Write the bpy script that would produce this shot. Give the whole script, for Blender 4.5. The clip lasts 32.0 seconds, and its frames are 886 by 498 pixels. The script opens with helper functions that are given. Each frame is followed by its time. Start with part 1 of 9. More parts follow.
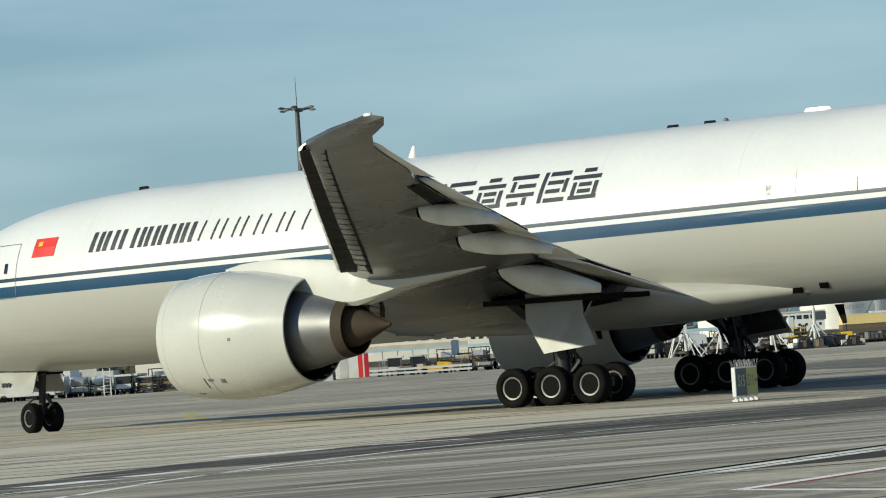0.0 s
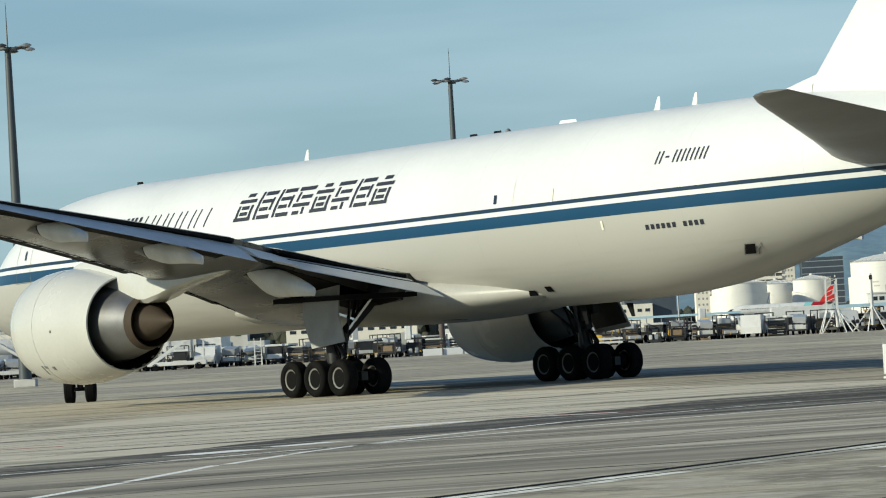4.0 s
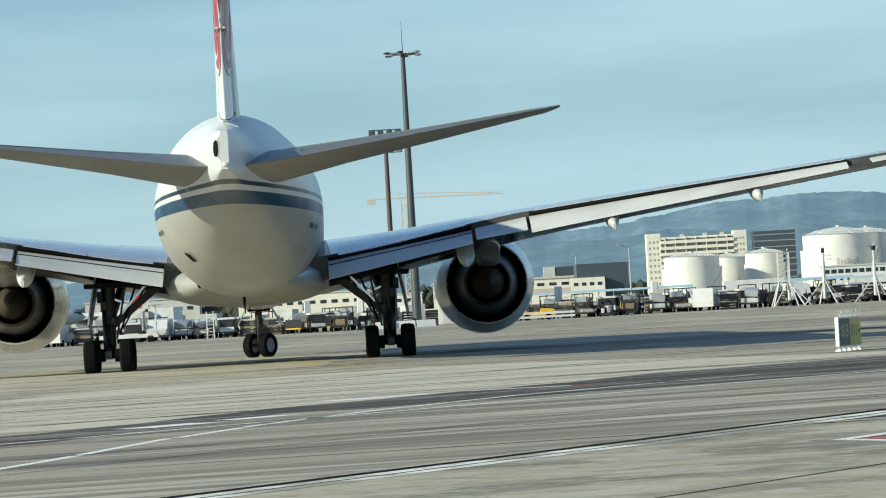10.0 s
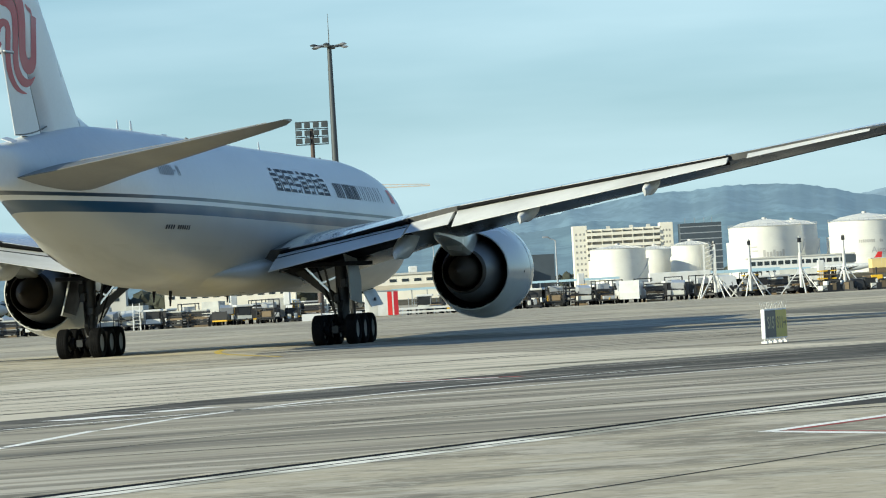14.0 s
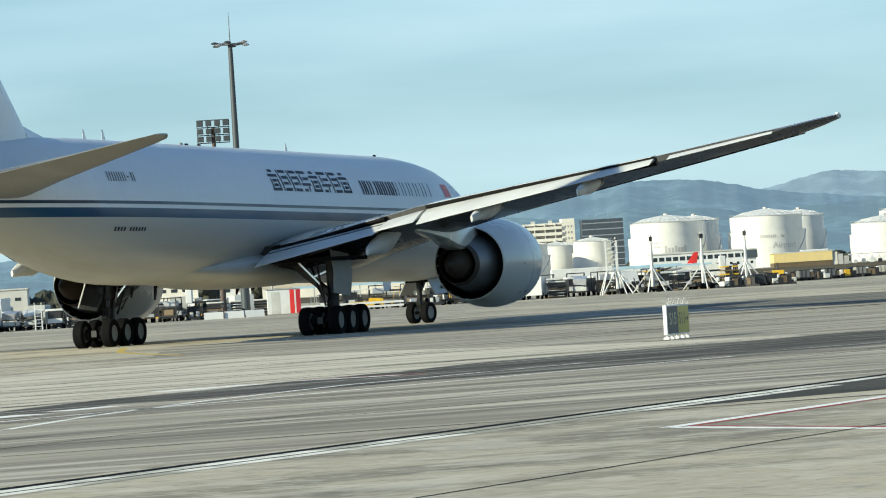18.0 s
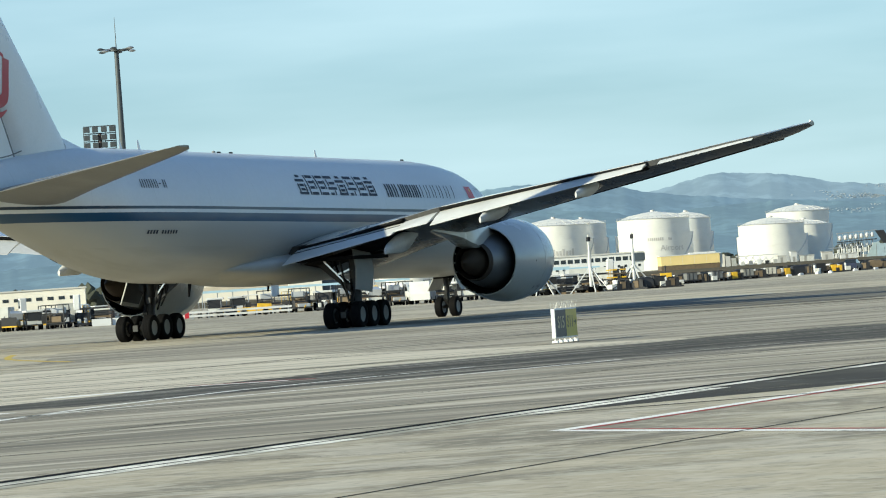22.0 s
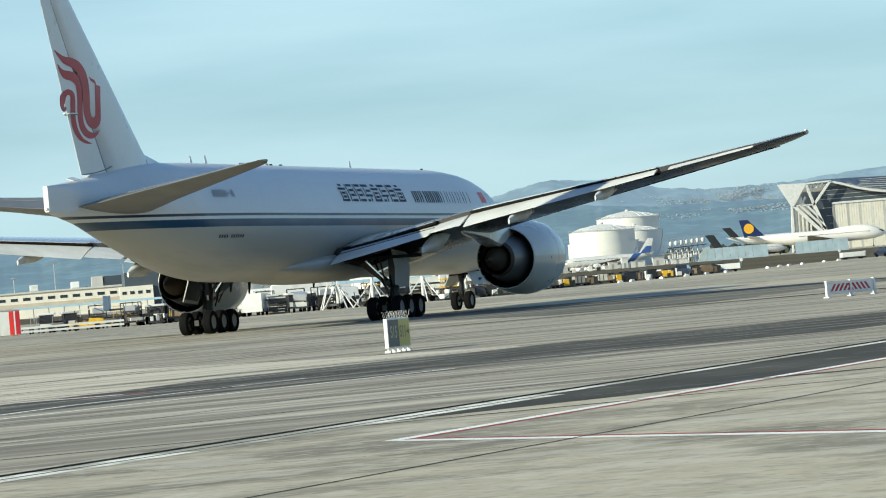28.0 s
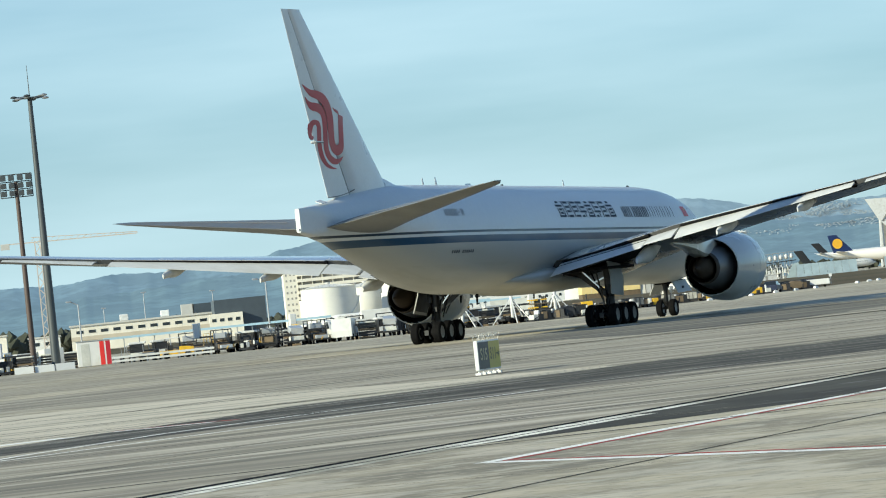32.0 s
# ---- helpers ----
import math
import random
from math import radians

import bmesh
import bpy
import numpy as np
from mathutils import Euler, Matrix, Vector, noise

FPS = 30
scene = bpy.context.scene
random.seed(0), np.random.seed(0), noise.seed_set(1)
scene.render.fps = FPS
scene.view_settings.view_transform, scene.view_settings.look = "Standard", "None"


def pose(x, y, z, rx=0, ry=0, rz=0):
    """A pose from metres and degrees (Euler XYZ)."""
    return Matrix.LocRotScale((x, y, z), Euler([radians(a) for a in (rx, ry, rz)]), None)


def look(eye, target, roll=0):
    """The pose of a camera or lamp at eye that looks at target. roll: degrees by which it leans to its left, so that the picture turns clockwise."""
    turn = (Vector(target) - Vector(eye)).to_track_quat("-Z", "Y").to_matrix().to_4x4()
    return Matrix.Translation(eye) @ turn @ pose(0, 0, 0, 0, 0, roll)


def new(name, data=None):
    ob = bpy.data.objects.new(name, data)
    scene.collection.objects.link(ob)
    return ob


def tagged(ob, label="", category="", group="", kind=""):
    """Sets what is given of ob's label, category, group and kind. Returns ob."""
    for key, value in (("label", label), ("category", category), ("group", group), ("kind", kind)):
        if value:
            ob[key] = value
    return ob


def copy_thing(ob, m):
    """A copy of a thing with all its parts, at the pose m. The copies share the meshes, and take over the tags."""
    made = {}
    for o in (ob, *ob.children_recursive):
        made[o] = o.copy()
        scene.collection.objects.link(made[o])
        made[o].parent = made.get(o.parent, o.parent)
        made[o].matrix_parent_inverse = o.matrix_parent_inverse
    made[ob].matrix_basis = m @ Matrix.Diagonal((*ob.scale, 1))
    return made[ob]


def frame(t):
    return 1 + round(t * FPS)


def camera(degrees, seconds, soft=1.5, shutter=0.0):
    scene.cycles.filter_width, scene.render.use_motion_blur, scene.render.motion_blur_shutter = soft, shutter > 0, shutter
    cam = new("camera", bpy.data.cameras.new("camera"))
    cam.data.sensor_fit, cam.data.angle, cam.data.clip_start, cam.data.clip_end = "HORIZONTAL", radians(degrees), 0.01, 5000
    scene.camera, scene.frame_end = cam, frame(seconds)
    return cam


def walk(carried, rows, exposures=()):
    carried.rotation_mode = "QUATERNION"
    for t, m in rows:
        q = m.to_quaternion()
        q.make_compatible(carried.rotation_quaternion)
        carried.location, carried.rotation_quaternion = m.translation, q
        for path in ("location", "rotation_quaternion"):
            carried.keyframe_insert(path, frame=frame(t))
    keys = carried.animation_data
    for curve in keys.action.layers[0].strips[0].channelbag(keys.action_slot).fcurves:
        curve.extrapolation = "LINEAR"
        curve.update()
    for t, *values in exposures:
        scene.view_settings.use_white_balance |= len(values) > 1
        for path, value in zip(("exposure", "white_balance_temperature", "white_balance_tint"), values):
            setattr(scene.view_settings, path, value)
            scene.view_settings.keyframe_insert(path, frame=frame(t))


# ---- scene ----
EXPOSURES = [(0.0, 0.25, 6500, 2), (6.0, 0.38, 6450, 2), (9.0, 0.5, 6350, 0), (13.0, 0.73, 6450, 0), (22.0, 0.8, 6520, 0), (24.0, 0.9, 6600, 0), (26.5, 0.8, 6520, 0), (32.0, 0.73, 6400, 0)]
# The camera stands at one spot behind a window and pans after the aircraft.
EYE = (0.0, 0.0, 1.956)


def aim(turn, tilt, lean):
    """The camera's pose at EYE: degrees to the right of +y, upwards, and roll."""
    return pose(*EYE) @ pose(0, 0, 0, 0, 0, -turn) @ pose(0, 0, 0, 90 + tilt) @ pose(0, 0, 0, 0, 0, lean)


cam = camera(11.480, 32.0, soft=1.1)
walk(cam, [
    (0.0, aim(1.550, 1.323, -3.833)),
    (0.5, aim(0.906, 1.366, -3.728)),
    (1.0, aim(0.578, 1.315, -3.612)),
    (1.5, aim(0.289, 1.233, -3.446)),
    (2.0, aim(0.041, 1.158, -3.211)),
    (2.5, aim(-0.205, 1.143, -3.145)),
    (4.5, aim(-0.445, 1.060, -3.231)),
    (5.0, aim(-0.335, 1.032, -3.146)),
    (5.5, aim(-0.256, 1.014, -3.140)),
    (6.0, aim(-0.237, 0.990, -3.166)),
    (6.5, aim(-0.223, 0.960, -3.197)),
    (7.0, aim(-0.177, 0.913, -3.141)),
    (7.5, aim(-0.075, 0.901, -3.045)),
    (8.0, aim(0.001, 0.921, -2.946)),
    (8.5, aim(0.014, 0.934, -3.118)),
    (9.0, aim(0.000, 0.891, -3.204)),
    (9.5, aim(0.045, 0.791, -3.278)),
    (10.0, aim(0.159, 0.706, -3.210)),
    (10.5, aim(0.294, 0.668, -3.212)),
    (11.0, aim(0.405, 0.663, -3.218)),
    (11.5, aim(0.499, 0.662, -3.260)),
    (12.0, aim(0.600, 0.651, -3.209)),
    (12.5, aim(0.730, 0.633, -3.177)),
    (13.0, aim(0.877, 0.608, -3.141)),
    (13.5, aim(1.002, 0.582, -3.092)),
    (14.0, aim(1.107, 0.550, -3.202)),
    (14.5, aim(1.255, 0.502, -3.327)),
    (15.0, aim(1.485, 0.458, -3.339)),
    (15.5, aim(1.803, 0.425, -3.336)),
    (17.5, aim(2.352, 0.461, -3.433)),
    (18.0, aim(2.376, 0.442, -3.507)),
    (18.5, aim(2.435, 0.430, -3.398)),
    (19.0, aim(2.526, 0.428, -3.306)),
    (19.5, aim(2.594, 0.427, -3.352)),
    (20.0, aim(2.608, 0.407, -3.520)),
    (20.5, aim(2.635, 0.375, -3.711)),
    (21.0, aim(2.756, 0.368, -3.732)),
    (21.5, aim(3.086, 0.396, -3.773)),
    (22.0, aim(3.834, 0.408, -3.865)),
    (22.5, aim(4.995, 0.243, -4.044)),
    (23.0, aim(6.041, -0.294, -4.522)),
    (23.5, aim(6.408, -0.822, -4.759)),
    (24.0, aim(5.915, -0.881, -4.667)),
    (24.5, aim(5.126, -0.602, -4.494)),
    (25.0, aim(4.726, -0.294, -4.493)),
    (25.5, aim(4.786, -0.056, -4.666)),
    (26.0, aim(5.122, 0.145, -4.617)),
    (26.5, aim(5.470, 0.302, -4.545)),
    (28.5, aim(6.070, 0.388, -4.785)),
    (29.0, aim(5.892, 0.407, -4.897)),
    (29.5, aim(5.505, 0.409, -5.055)),
    (30.0, aim(5.038, 0.435, -5.319)),
    (30.5, aim(4.637, 0.525, -5.608)),
    (31.0, aim(4.503, 0.638, -5.761)),
    (31.5, aim(4.609, 0.725, -5.879)),
    (32.0, aim(4.911, 0.771, -5.875)),
], exposures=EXPOSURES)

# ---- light ----
SUN_TURN, SUN_HEIGHT = 205.0, 21.0
world = bpy.data.worlds.new("sky")
scene.world = world
world.use_nodes = True
wn, wl = world.node_tree.nodes, world.node_tree.links
wn.clear()
w_out = wn.new("ShaderNodeOutputWorld")
w_bg = wn.new("ShaderNodeBackground")
w_sky = wn.new("ShaderNodeTexSky")
w_sky.sky_type = "NISHITA"
w_sky.sun_disc = False
w_sky.sun_elevation = radians(SUN_HEIGHT)
w_sky.sun_rotation = radians(90.0 - SUN_TURN)
w_sky.air_density, w_sky.dust_density, w_sky.ozone_density = 1.0, 0.0, 5.0
w_bg.inputs["Strength"].default_value = 0.077
# thin streaky cirrus
w_co = wn.new("ShaderNodeTexCoord")
w_map = wn.new("ShaderNodeMapping")
w_map.inputs["Scale"].default_value = (1.6, 1.6, 11.0)
w_no = wn.new("ShaderNodeTexNoise")
w_no.inputs["Scale"].default_value = 3.0
w_no.inputs["Detail"].default_value = 5.0
w_ra = wn.new("ShaderNodeMapRange")
w_ra.inputs["From Min"].default_value, w_ra.inputs["From Max"].default_value = 0.40, 0.72
w_ra.inputs["To Min"].default_value, w_ra.inputs["To Max"].default_value = 0.10, 0.54
w_mix = wn.new("ShaderNodeMixRGB")
w_mix.inputs["Color2"].default_value = (6.2, 7.8, 8.9, 1)
wl.new(w_co.outputs["Generated"], w_map.inputs["Vector"])
wl.new(w_map.outputs["Vector"], w_no.inputs["Vector"])
wl.new(w_no.outputs["Fac"], w_ra.inputs["Value"])
# the veil thins overhead
w_top = wn.new("ShaderNodeMapRange")
w_top.inputs["From Min"].default_value, w_top.inputs["From Max"].default_value = 0.08, 0.55
w_top.inputs["To Min"].default_value, w_top.inputs["To Max"].default_value = 1.0, 0.31
w_veil = wn.new("ShaderNodeMath")
w_veil.operation = "MULTIPLY"
wl.new(w_ra.outputs["Result"], w_veil.inputs[0])
wl.new(w_top.outputs["Result"], w_veil.inputs[1])
wl.new(w_veil.outputs[0], w_mix.inputs["Fac"])
w_tint = wn.new("ShaderNodeMixRGB")
w_tint.blend_type = "MULTIPLY"
w_tint.inputs["Fac"].default_value = 1.0
w_tint.inputs["Color2"].default_value = (0.875, 0.955, 1.12, 1)
wl.new(w_sky.outputs["Color"], w_tint.inputs["Color1"])
# thin blue-grey haze towards the horizon, all round
w_sep = wn.new("ShaderNodeSeparateXYZ")
w_low = wn.new("ShaderNodeMapRange")
w_low.inputs["From Min"].default_value, w_low.inputs["From Max"].default_value = 0.0, 0.35
w_low.inputs["To Min"].default_value, w_low.inputs["To Max"].default_value = 0.72, 0.0
w_haze = wn.new("ShaderNodeMixRGB")
w_haze.inputs["Color2"].default_value = (2.62, 4.1, 4.9, 1)
wl.new(w_co.outputs["Generated"], w_sep.inputs[0])
wl.new(w_sep.outputs["Z"], w_low.inputs["Value"])
wl.new(w_sep.outputs["Z"], w_top.inputs["Value"])
wl.new(w_low.outputs["Result"], w_haze.inputs["Fac"])
wl.new(w_tint.outputs["Color"], w_haze.inputs["Color1"])
wl.new(w_haze.outputs["Color"], w_mix.inputs["Color1"])
wl.new(w_mix.outputs["Color"], w_bg.inputs["Color"])
wl.new(w_bg.outputs["Background"], w_out.inputs["Surface"])

sun_data = bpy.data.lights.new("sun", "SUN")
sun_data.energy, sun_data.angle, sun_data.color = 4.05, radians(0.6), (0.97, 0.895, 0.725)
sun = new("sun", sun_data)
sx = math.cos(radians(SUN_TURN)) * math.cos(radians(SUN_HEIGHT))
sy = math.sin(radians(SUN_TURN)) * math.cos(radians(SUN_HEIGHT))
sun.matrix_world = look((sx * 100, sy * 100, 100 * math.sin(radians(SUN_HEIGHT))), (0, 0, 0))

# ---- materials ----
def surface(name, colour, rough=0.5, metal=0.0, vary=0.12, size=1.0, bump=0.0, fine=0.0, dirt=None, spread=0.0, coat=0.0, stretch=(1, 1, 1)):
    """A painted, metal or stone surface: broad and fine variation, relief and an optional second tone in patches."""
    m = bpy.data.materials.new(name)
    m.use_nodes = True
    n, l = m.node_tree.nodes, m.node_tree.links
    b = n["Principled BSDF"]
    b.inputs["Roughness"].default_value, b.inputs["Metallic"].default_value = rough, metal
    b.inputs["Coat Weight"].default_value = coat
    co, mp = n.new("ShaderNodeTexCoord"), n.new("ShaderNodeMapping")
    mp.inputs["Scale"].default_value = stretch
    l.new(co.outputs["Object"], mp.inputs["Vector"])
    big, small = n.new("ShaderNodeTexNoise"), n.new("ShaderNodeTexNoise")
    big.inputs["Scale"].default_value, big.inputs["Detail"].default_value = 1.0 / size, 4
    small.inputs["Scale"].default_value, small.inputs["Detail"].default_value = 14.0 / size, 3
    for t in (big, small):
        l.new(mp.outputs["Vector"], t.inputs["Vector"])
    add = n.new("ShaderNodeMath")
    add.operation = "MULTIPLY_ADD"
    add.inputs[1].default_value = 0.6
    l.new(small.outputs["Fac"], add.inputs[0])
    l.new(big.outputs["Fac"], add.inputs[2])
    ra = n.new("ShaderNodeMapRange")
    ra.inputs["From Min"].default_value, ra.inputs["From Max"].default_value = 0.5, 1.1
    ra.inputs["To Min"].default_value, ra.inputs["To Max"].default_value = 1 - vary, 1 + vary
    l.new(add.outputs[0], ra.inputs["Value"])
    base = n.new("ShaderNodeMixRGB")
    base.blend_type, base.inputs["Fac"].default_value = "MULTIPLY", 1
    base.inputs["Color1"].default_value = (*colour, 1)
    l.new(ra.outputs["Result"], base.inputs["Color2"])
    last = base.outputs["Color"]
    if dirt:
        dn, dr, dm = n.new("ShaderNodeTexNoise"), n.new("ShaderNodeMapRange"), n.new("ShaderNodeMixRGB")
        dn.inputs["Scale"].default_value, dn.inputs["Detail"].default_value = 0.7 / size, 6
        dr.inputs["From Min"].default_value, dr.inputs["From Max"].default_value = 0.5, 0.72
        dr.inputs["To Max"].default_value = 0.6
        dm.inputs["Color2"].default_value = (*dirt, 1)
        l.new(mp.outputs["Vector"], dn.inputs["Vector"])
        l.new(dn.outputs["Fac"], dr.inputs["Value"])
        l.new(dr.outputs["Result"], dm.inputs["Fac"])
        l.new(last, dm.inputs["Color1"])
        last = dm.outputs["Color"]
    if spread:
        oi, hs = n.new("ShaderNodeObjectInfo"), n.new("ShaderNodeMapRange")
        sm = n.new("ShaderNodeMixRGB")
        sm.blend_type, sm.inputs["Fac"].default_value = "MULTIPLY", 1
        hs.inputs["To Min"].default_value, hs.inputs["To Max"].default_value = 1 - spread, 1 + spread * 0.4
        l.new(oi.outputs["Random"], hs.inputs["Value"])
        l.new(last, sm.inputs["Color1"])
        l.new(hs.outputs["Result"], sm.inputs["Color2"])
        last = sm.outputs["Color"]
    l.new(last, b.inputs["Base Color"])
    rr = n.new("ShaderNodeMapRange")
    rr.inputs["From Min"].default_value, rr.inputs["From Max"].default_value = 0.3, 0.7
    rr.inputs["To Min"].default_value, rr.inputs["To Max"].default_value = max(rough - 0.06, 0.02), min(rough + 0.08, 1)
    l.new(big.outputs["Fac"], rr.inputs["Value"])
    l.new(rr.outputs["Result"], b.inputs["Roughness"])
    if bump:
        bp = n.new("ShaderNodeBump")
        bp.inputs["Strength"].default_value, bp.inputs["Distance"].default_value = bump, 0.02 * size
        l.new((small if fine else add).outputs[0], bp.inputs["Height"])
        l.new(bp.outputs["Normal"], b.inputs["Normal"])
    return m


def livery():
    """White upper body, pale grey belly and two blue cheat lines at fixed heights, panel seams and streaks of grime."""
    m = surface("fuselage_paint", (0.645, 0.66, 0.655), 0.34, vary=0.05, size=3.0, coat=0.05)
    n, l = m.node_tree.nodes, m.node_tree.links
    b = n["Principled BSDF"]
    old = b.inputs["Base Color"].links[0].from_socket
    co, sep = n.new("ShaderNodeTexCoord"), n.new("ShaderNodeSeparateXYZ")
    l.new(co.outputs["Object"], sep.inputs[0])

    # the lines run along the body, which rides nose-down
    bx, fx = n.new("ShaderNodeMath"), n.new("ShaderNodeMath")
    bx.operation, bx.inputs[1].default_value = "MULTIPLY_ADD", 0.0158
    fx.operation, fx.inputs[1].default_value = "ADD", 0.10
    l.new(sep.outputs["X"], bx.inputs[0])
    l.new(sep.outputs["Z"], bx.inputs[2])
    l.new(bx.outputs[0], fx.inputs[0])
    height = fx.outputs[0]

    def step(socket, edge):
        s = n.new("ShaderNodeMath")
        s.operation, s.inputs[1].default_value = "GREATER_THAN", edge
        l.new(socket, s.inputs[0])
        return s.outputs[0]

    def mix(fac, a, colour):
        x = n.new("ShaderNodeMixRGB")
        l.new(fac, x.inputs["Fac"])
        l.new(a, x.inputs["Color1"])
        x.inputs["Color2"].default_value = (*colour, 1)
        return x.outputs["Color"]

    def band(lo, hi):
        s = n.new("ShaderNodeMath")
        s.operation = "SUBTRACT"
        l.new(step(height, lo), s.inputs[0])
        l.new(step(height, hi), s.inputs[1])
        return s.outputs[0]

    c = mix(band(-9, 5.33), old, (0.40, 0.396, 0.36))
    # grime along the belly
    gn, gm, gr = n.new("ShaderNodeTexNoise"), n.new("ShaderNodeMapping"), n.new("ShaderNodeMapRange")
    gm.inputs["Scale"].default_value = (0.12, 1.4, 1.4)
    l.new(co.outputs["Object"], gm.inputs["Vector"])
    l.new(gm.outputs["Vector"], gn.inputs["Vector"])
    gn.inputs["Scale"].default_value, gn.inputs["Detail"].default_value = 1.5, 5
    gr.inputs["From Min"].default_value, gr.inputs["From Max"].default_value = 0.45, 0.8
    gr.inputs["To Max"].default_value = 0.5
    l.new(gn.outputs["Fac"], gr.inputs["Value"])
    gz = n.new("ShaderNodeMath")
    gz.operation = "MULTIPLY"
    l.new(gr.outputs["Result"], gz.inputs[0])
    l.new(band(-9, 4.2), gz.inputs[1])
    c = mix(gz.outputs[0], c, (0.29, 0.278, 0.245))
    # seams between skin panels
    wv = n.new("ShaderNodeMath")
    wv.operation, wv.inputs[1].default_value = "PINGPONG", 2.65
    l.new(sep.outputs["X"], wv.inputs[0])
    sl = n.new("ShaderNodeMath")
    sl.operation, sl.inputs[1].default_value = "LESS_THAN", 0.012
    l.new(wv.outputs[0], sl.inputs[0])
    sf = n.new("ShaderNodeMath")
    sf.operation, sf.inputs[1].default_value = "MULTIPLY", 0.22
    l.new(sl.outputs[0], sf.inputs[0])
    c = mix(sf.outputs[0], c, (0.3, 0.3, 0.3))
    c = mix(band(5.33, 5.72), c, (0.010, 0.055, 0.115))
    c = mix(band(5.88, 6.01), c, (0.012, 0.032, 0.06))
    l.new(c, b.inputs["Base Color"])
    b.inputs["Specular IOR Level"].default_value = 0.3
    return m


M = {
    "livery": livery(),
    "white": surface("white_paint", (0.71, 0.71, 0.685), 0.32, vary=0.06, size=1.5, coat=0.15),
    "nacelle": surface("nacelle_paint", (0.52, 0.52, 0.475), 0.22, vary=0.05, size=2.0, coat=0.4),
    # near-black grey: the shade under the wing is put into this colour
    "wing": surface("wing_shaded_grey", (0.046, 0.046, 0.044), 0.27, vary=0.35, size=1.6, dirt=(0.06, 0.058, 0.052), stretch=(0.35, 1, 1)),
    "flap": surface("flap_pale_paint", (0.58, 0.585, 0.56), 0.4, vary=0.12, size=1.0, dirt=(0.42, 0.41, 0.37), stretch=(1.5, 0.3, 1)),
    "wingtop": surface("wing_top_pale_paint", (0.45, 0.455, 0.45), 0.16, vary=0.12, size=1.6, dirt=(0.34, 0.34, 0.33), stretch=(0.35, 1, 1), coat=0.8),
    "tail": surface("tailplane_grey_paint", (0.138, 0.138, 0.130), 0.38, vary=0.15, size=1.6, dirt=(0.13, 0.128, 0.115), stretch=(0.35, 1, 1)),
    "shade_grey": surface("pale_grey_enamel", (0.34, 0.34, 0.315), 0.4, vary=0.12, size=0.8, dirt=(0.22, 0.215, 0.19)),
    "slat": surface("bare_slat_metal", (0.62, 0.63, 0.64), 0.3, metal=0.8, vary=0.1, size=0.8),
    # black for dark fittings, and for shade painted into hollows
    "dark": surface("black_fittings_and_shade", (0.006, 0.006, 0.0065), 0.7, vary=0.3, size=0.6),
    "duct": surface("shaded_duct_black", (0.008, 0.008, 0.0085), 0.7, metal=0.0, vary=0.25, size=0.5),
    "core": surface("core_cowl_metal", (0.20, 0.20, 0.197), 0.45, metal=0.75, vary=0.12, size=0.7),
    "bronze": surface("heat_stained_nozzle", (0.06, 0.047, 0.035), 0.65, metal=0.1, vary=0.2, size=0.5),
    "strut": surface("gear_grey_enamel", (0.024, 0.025, 0.025), 0.45, metal=0.2, vary=0.25, size=0.3, dirt=(0.025, 0.024, 0.022)),
    "chrome": surface("polished_oleo", (0.75, 0.75, 0.75), 0.15, metal=1.0, vary=0.05),
    "tyre": surface("black_tyre_rubber", (0.006, 0.006, 0.0063), 0.85, vary=0.3, size=0.25, bump=0.15, dirt=(0.011, 0.0107, 0.0103)),
    "rim": surface("grey_wheel_rim", (0.17, 0.17, 0.16), 0.45, metal=0.2, vary=0.15, size=0.2, dirt=(0.2, 0.19, 0.17)),
    "ink": surface("navy_lettering", (0.015, 0.019, 0.032), 0.6, vary=0.05),
    "red": surface("livery_red", (0.42, 0.018, 0.03), 0.35, vary=0.05),
    "flagred": surface("flag_red", (0.62, 0.03, 0.025), 0.4, vary=0.05),
    "yellow": surface("safety_yellow", (0.75, 0.45, 0.03), 0.5, vary=0.12, size=0.6, dirt=(0.3, 0.2, 0.05)),
    "seam": surface("panel_gap", (0.16, 0.16, 0.155), 0.6, vary=0.1),
    "glass": surface("dark_window", (0.02, 0.025, 0.03), 0.08, vary=0.1, coat=0.5),
    "lamp": surface("lamp_lens", (0.8, 0.8, 0.75), 0.15, vary=0.03),
}


for k in ("dark", "duct", "bronze", "tyre"):
    M[k].node_tree.nodes["Principled BSDF"].inputs["Specular IOR Level"].default_value = 0.1


# ---- mesh helpers ----
def part(name, bm, material, parent=None, label="", smooth=40, m=None):
    """Links a bmesh as one mesh object, under a thing or a part."""
    bmesh.ops.recalc_face_normals(bm, faces=bm.faces)
    me = bpy.data.meshes.new(name)
    bm.to_mesh(me)
    bm.free()
    if smooth:
        me.polygons.foreach_set("use_smooth", [True] * len(me.polygons))
        me.set_sharp_from_angle(angle=radians(smooth))
    me.materials.append(M[material] if isinstance(material, str) else material)
    ob = new(name, me)
    ob.parent = parent
    if m is not None:
        ob.matrix_basis = m
    if label:
        tagged(ob, label)
    return ob


def twin(name, ob, parent, m):
    """Another object on the same mesh."""
    o = new(name, ob.data)
    o.parent, o.matrix_basis = parent, m
    if "label" in ob:
        tagged(o, ob["label"])
    return o


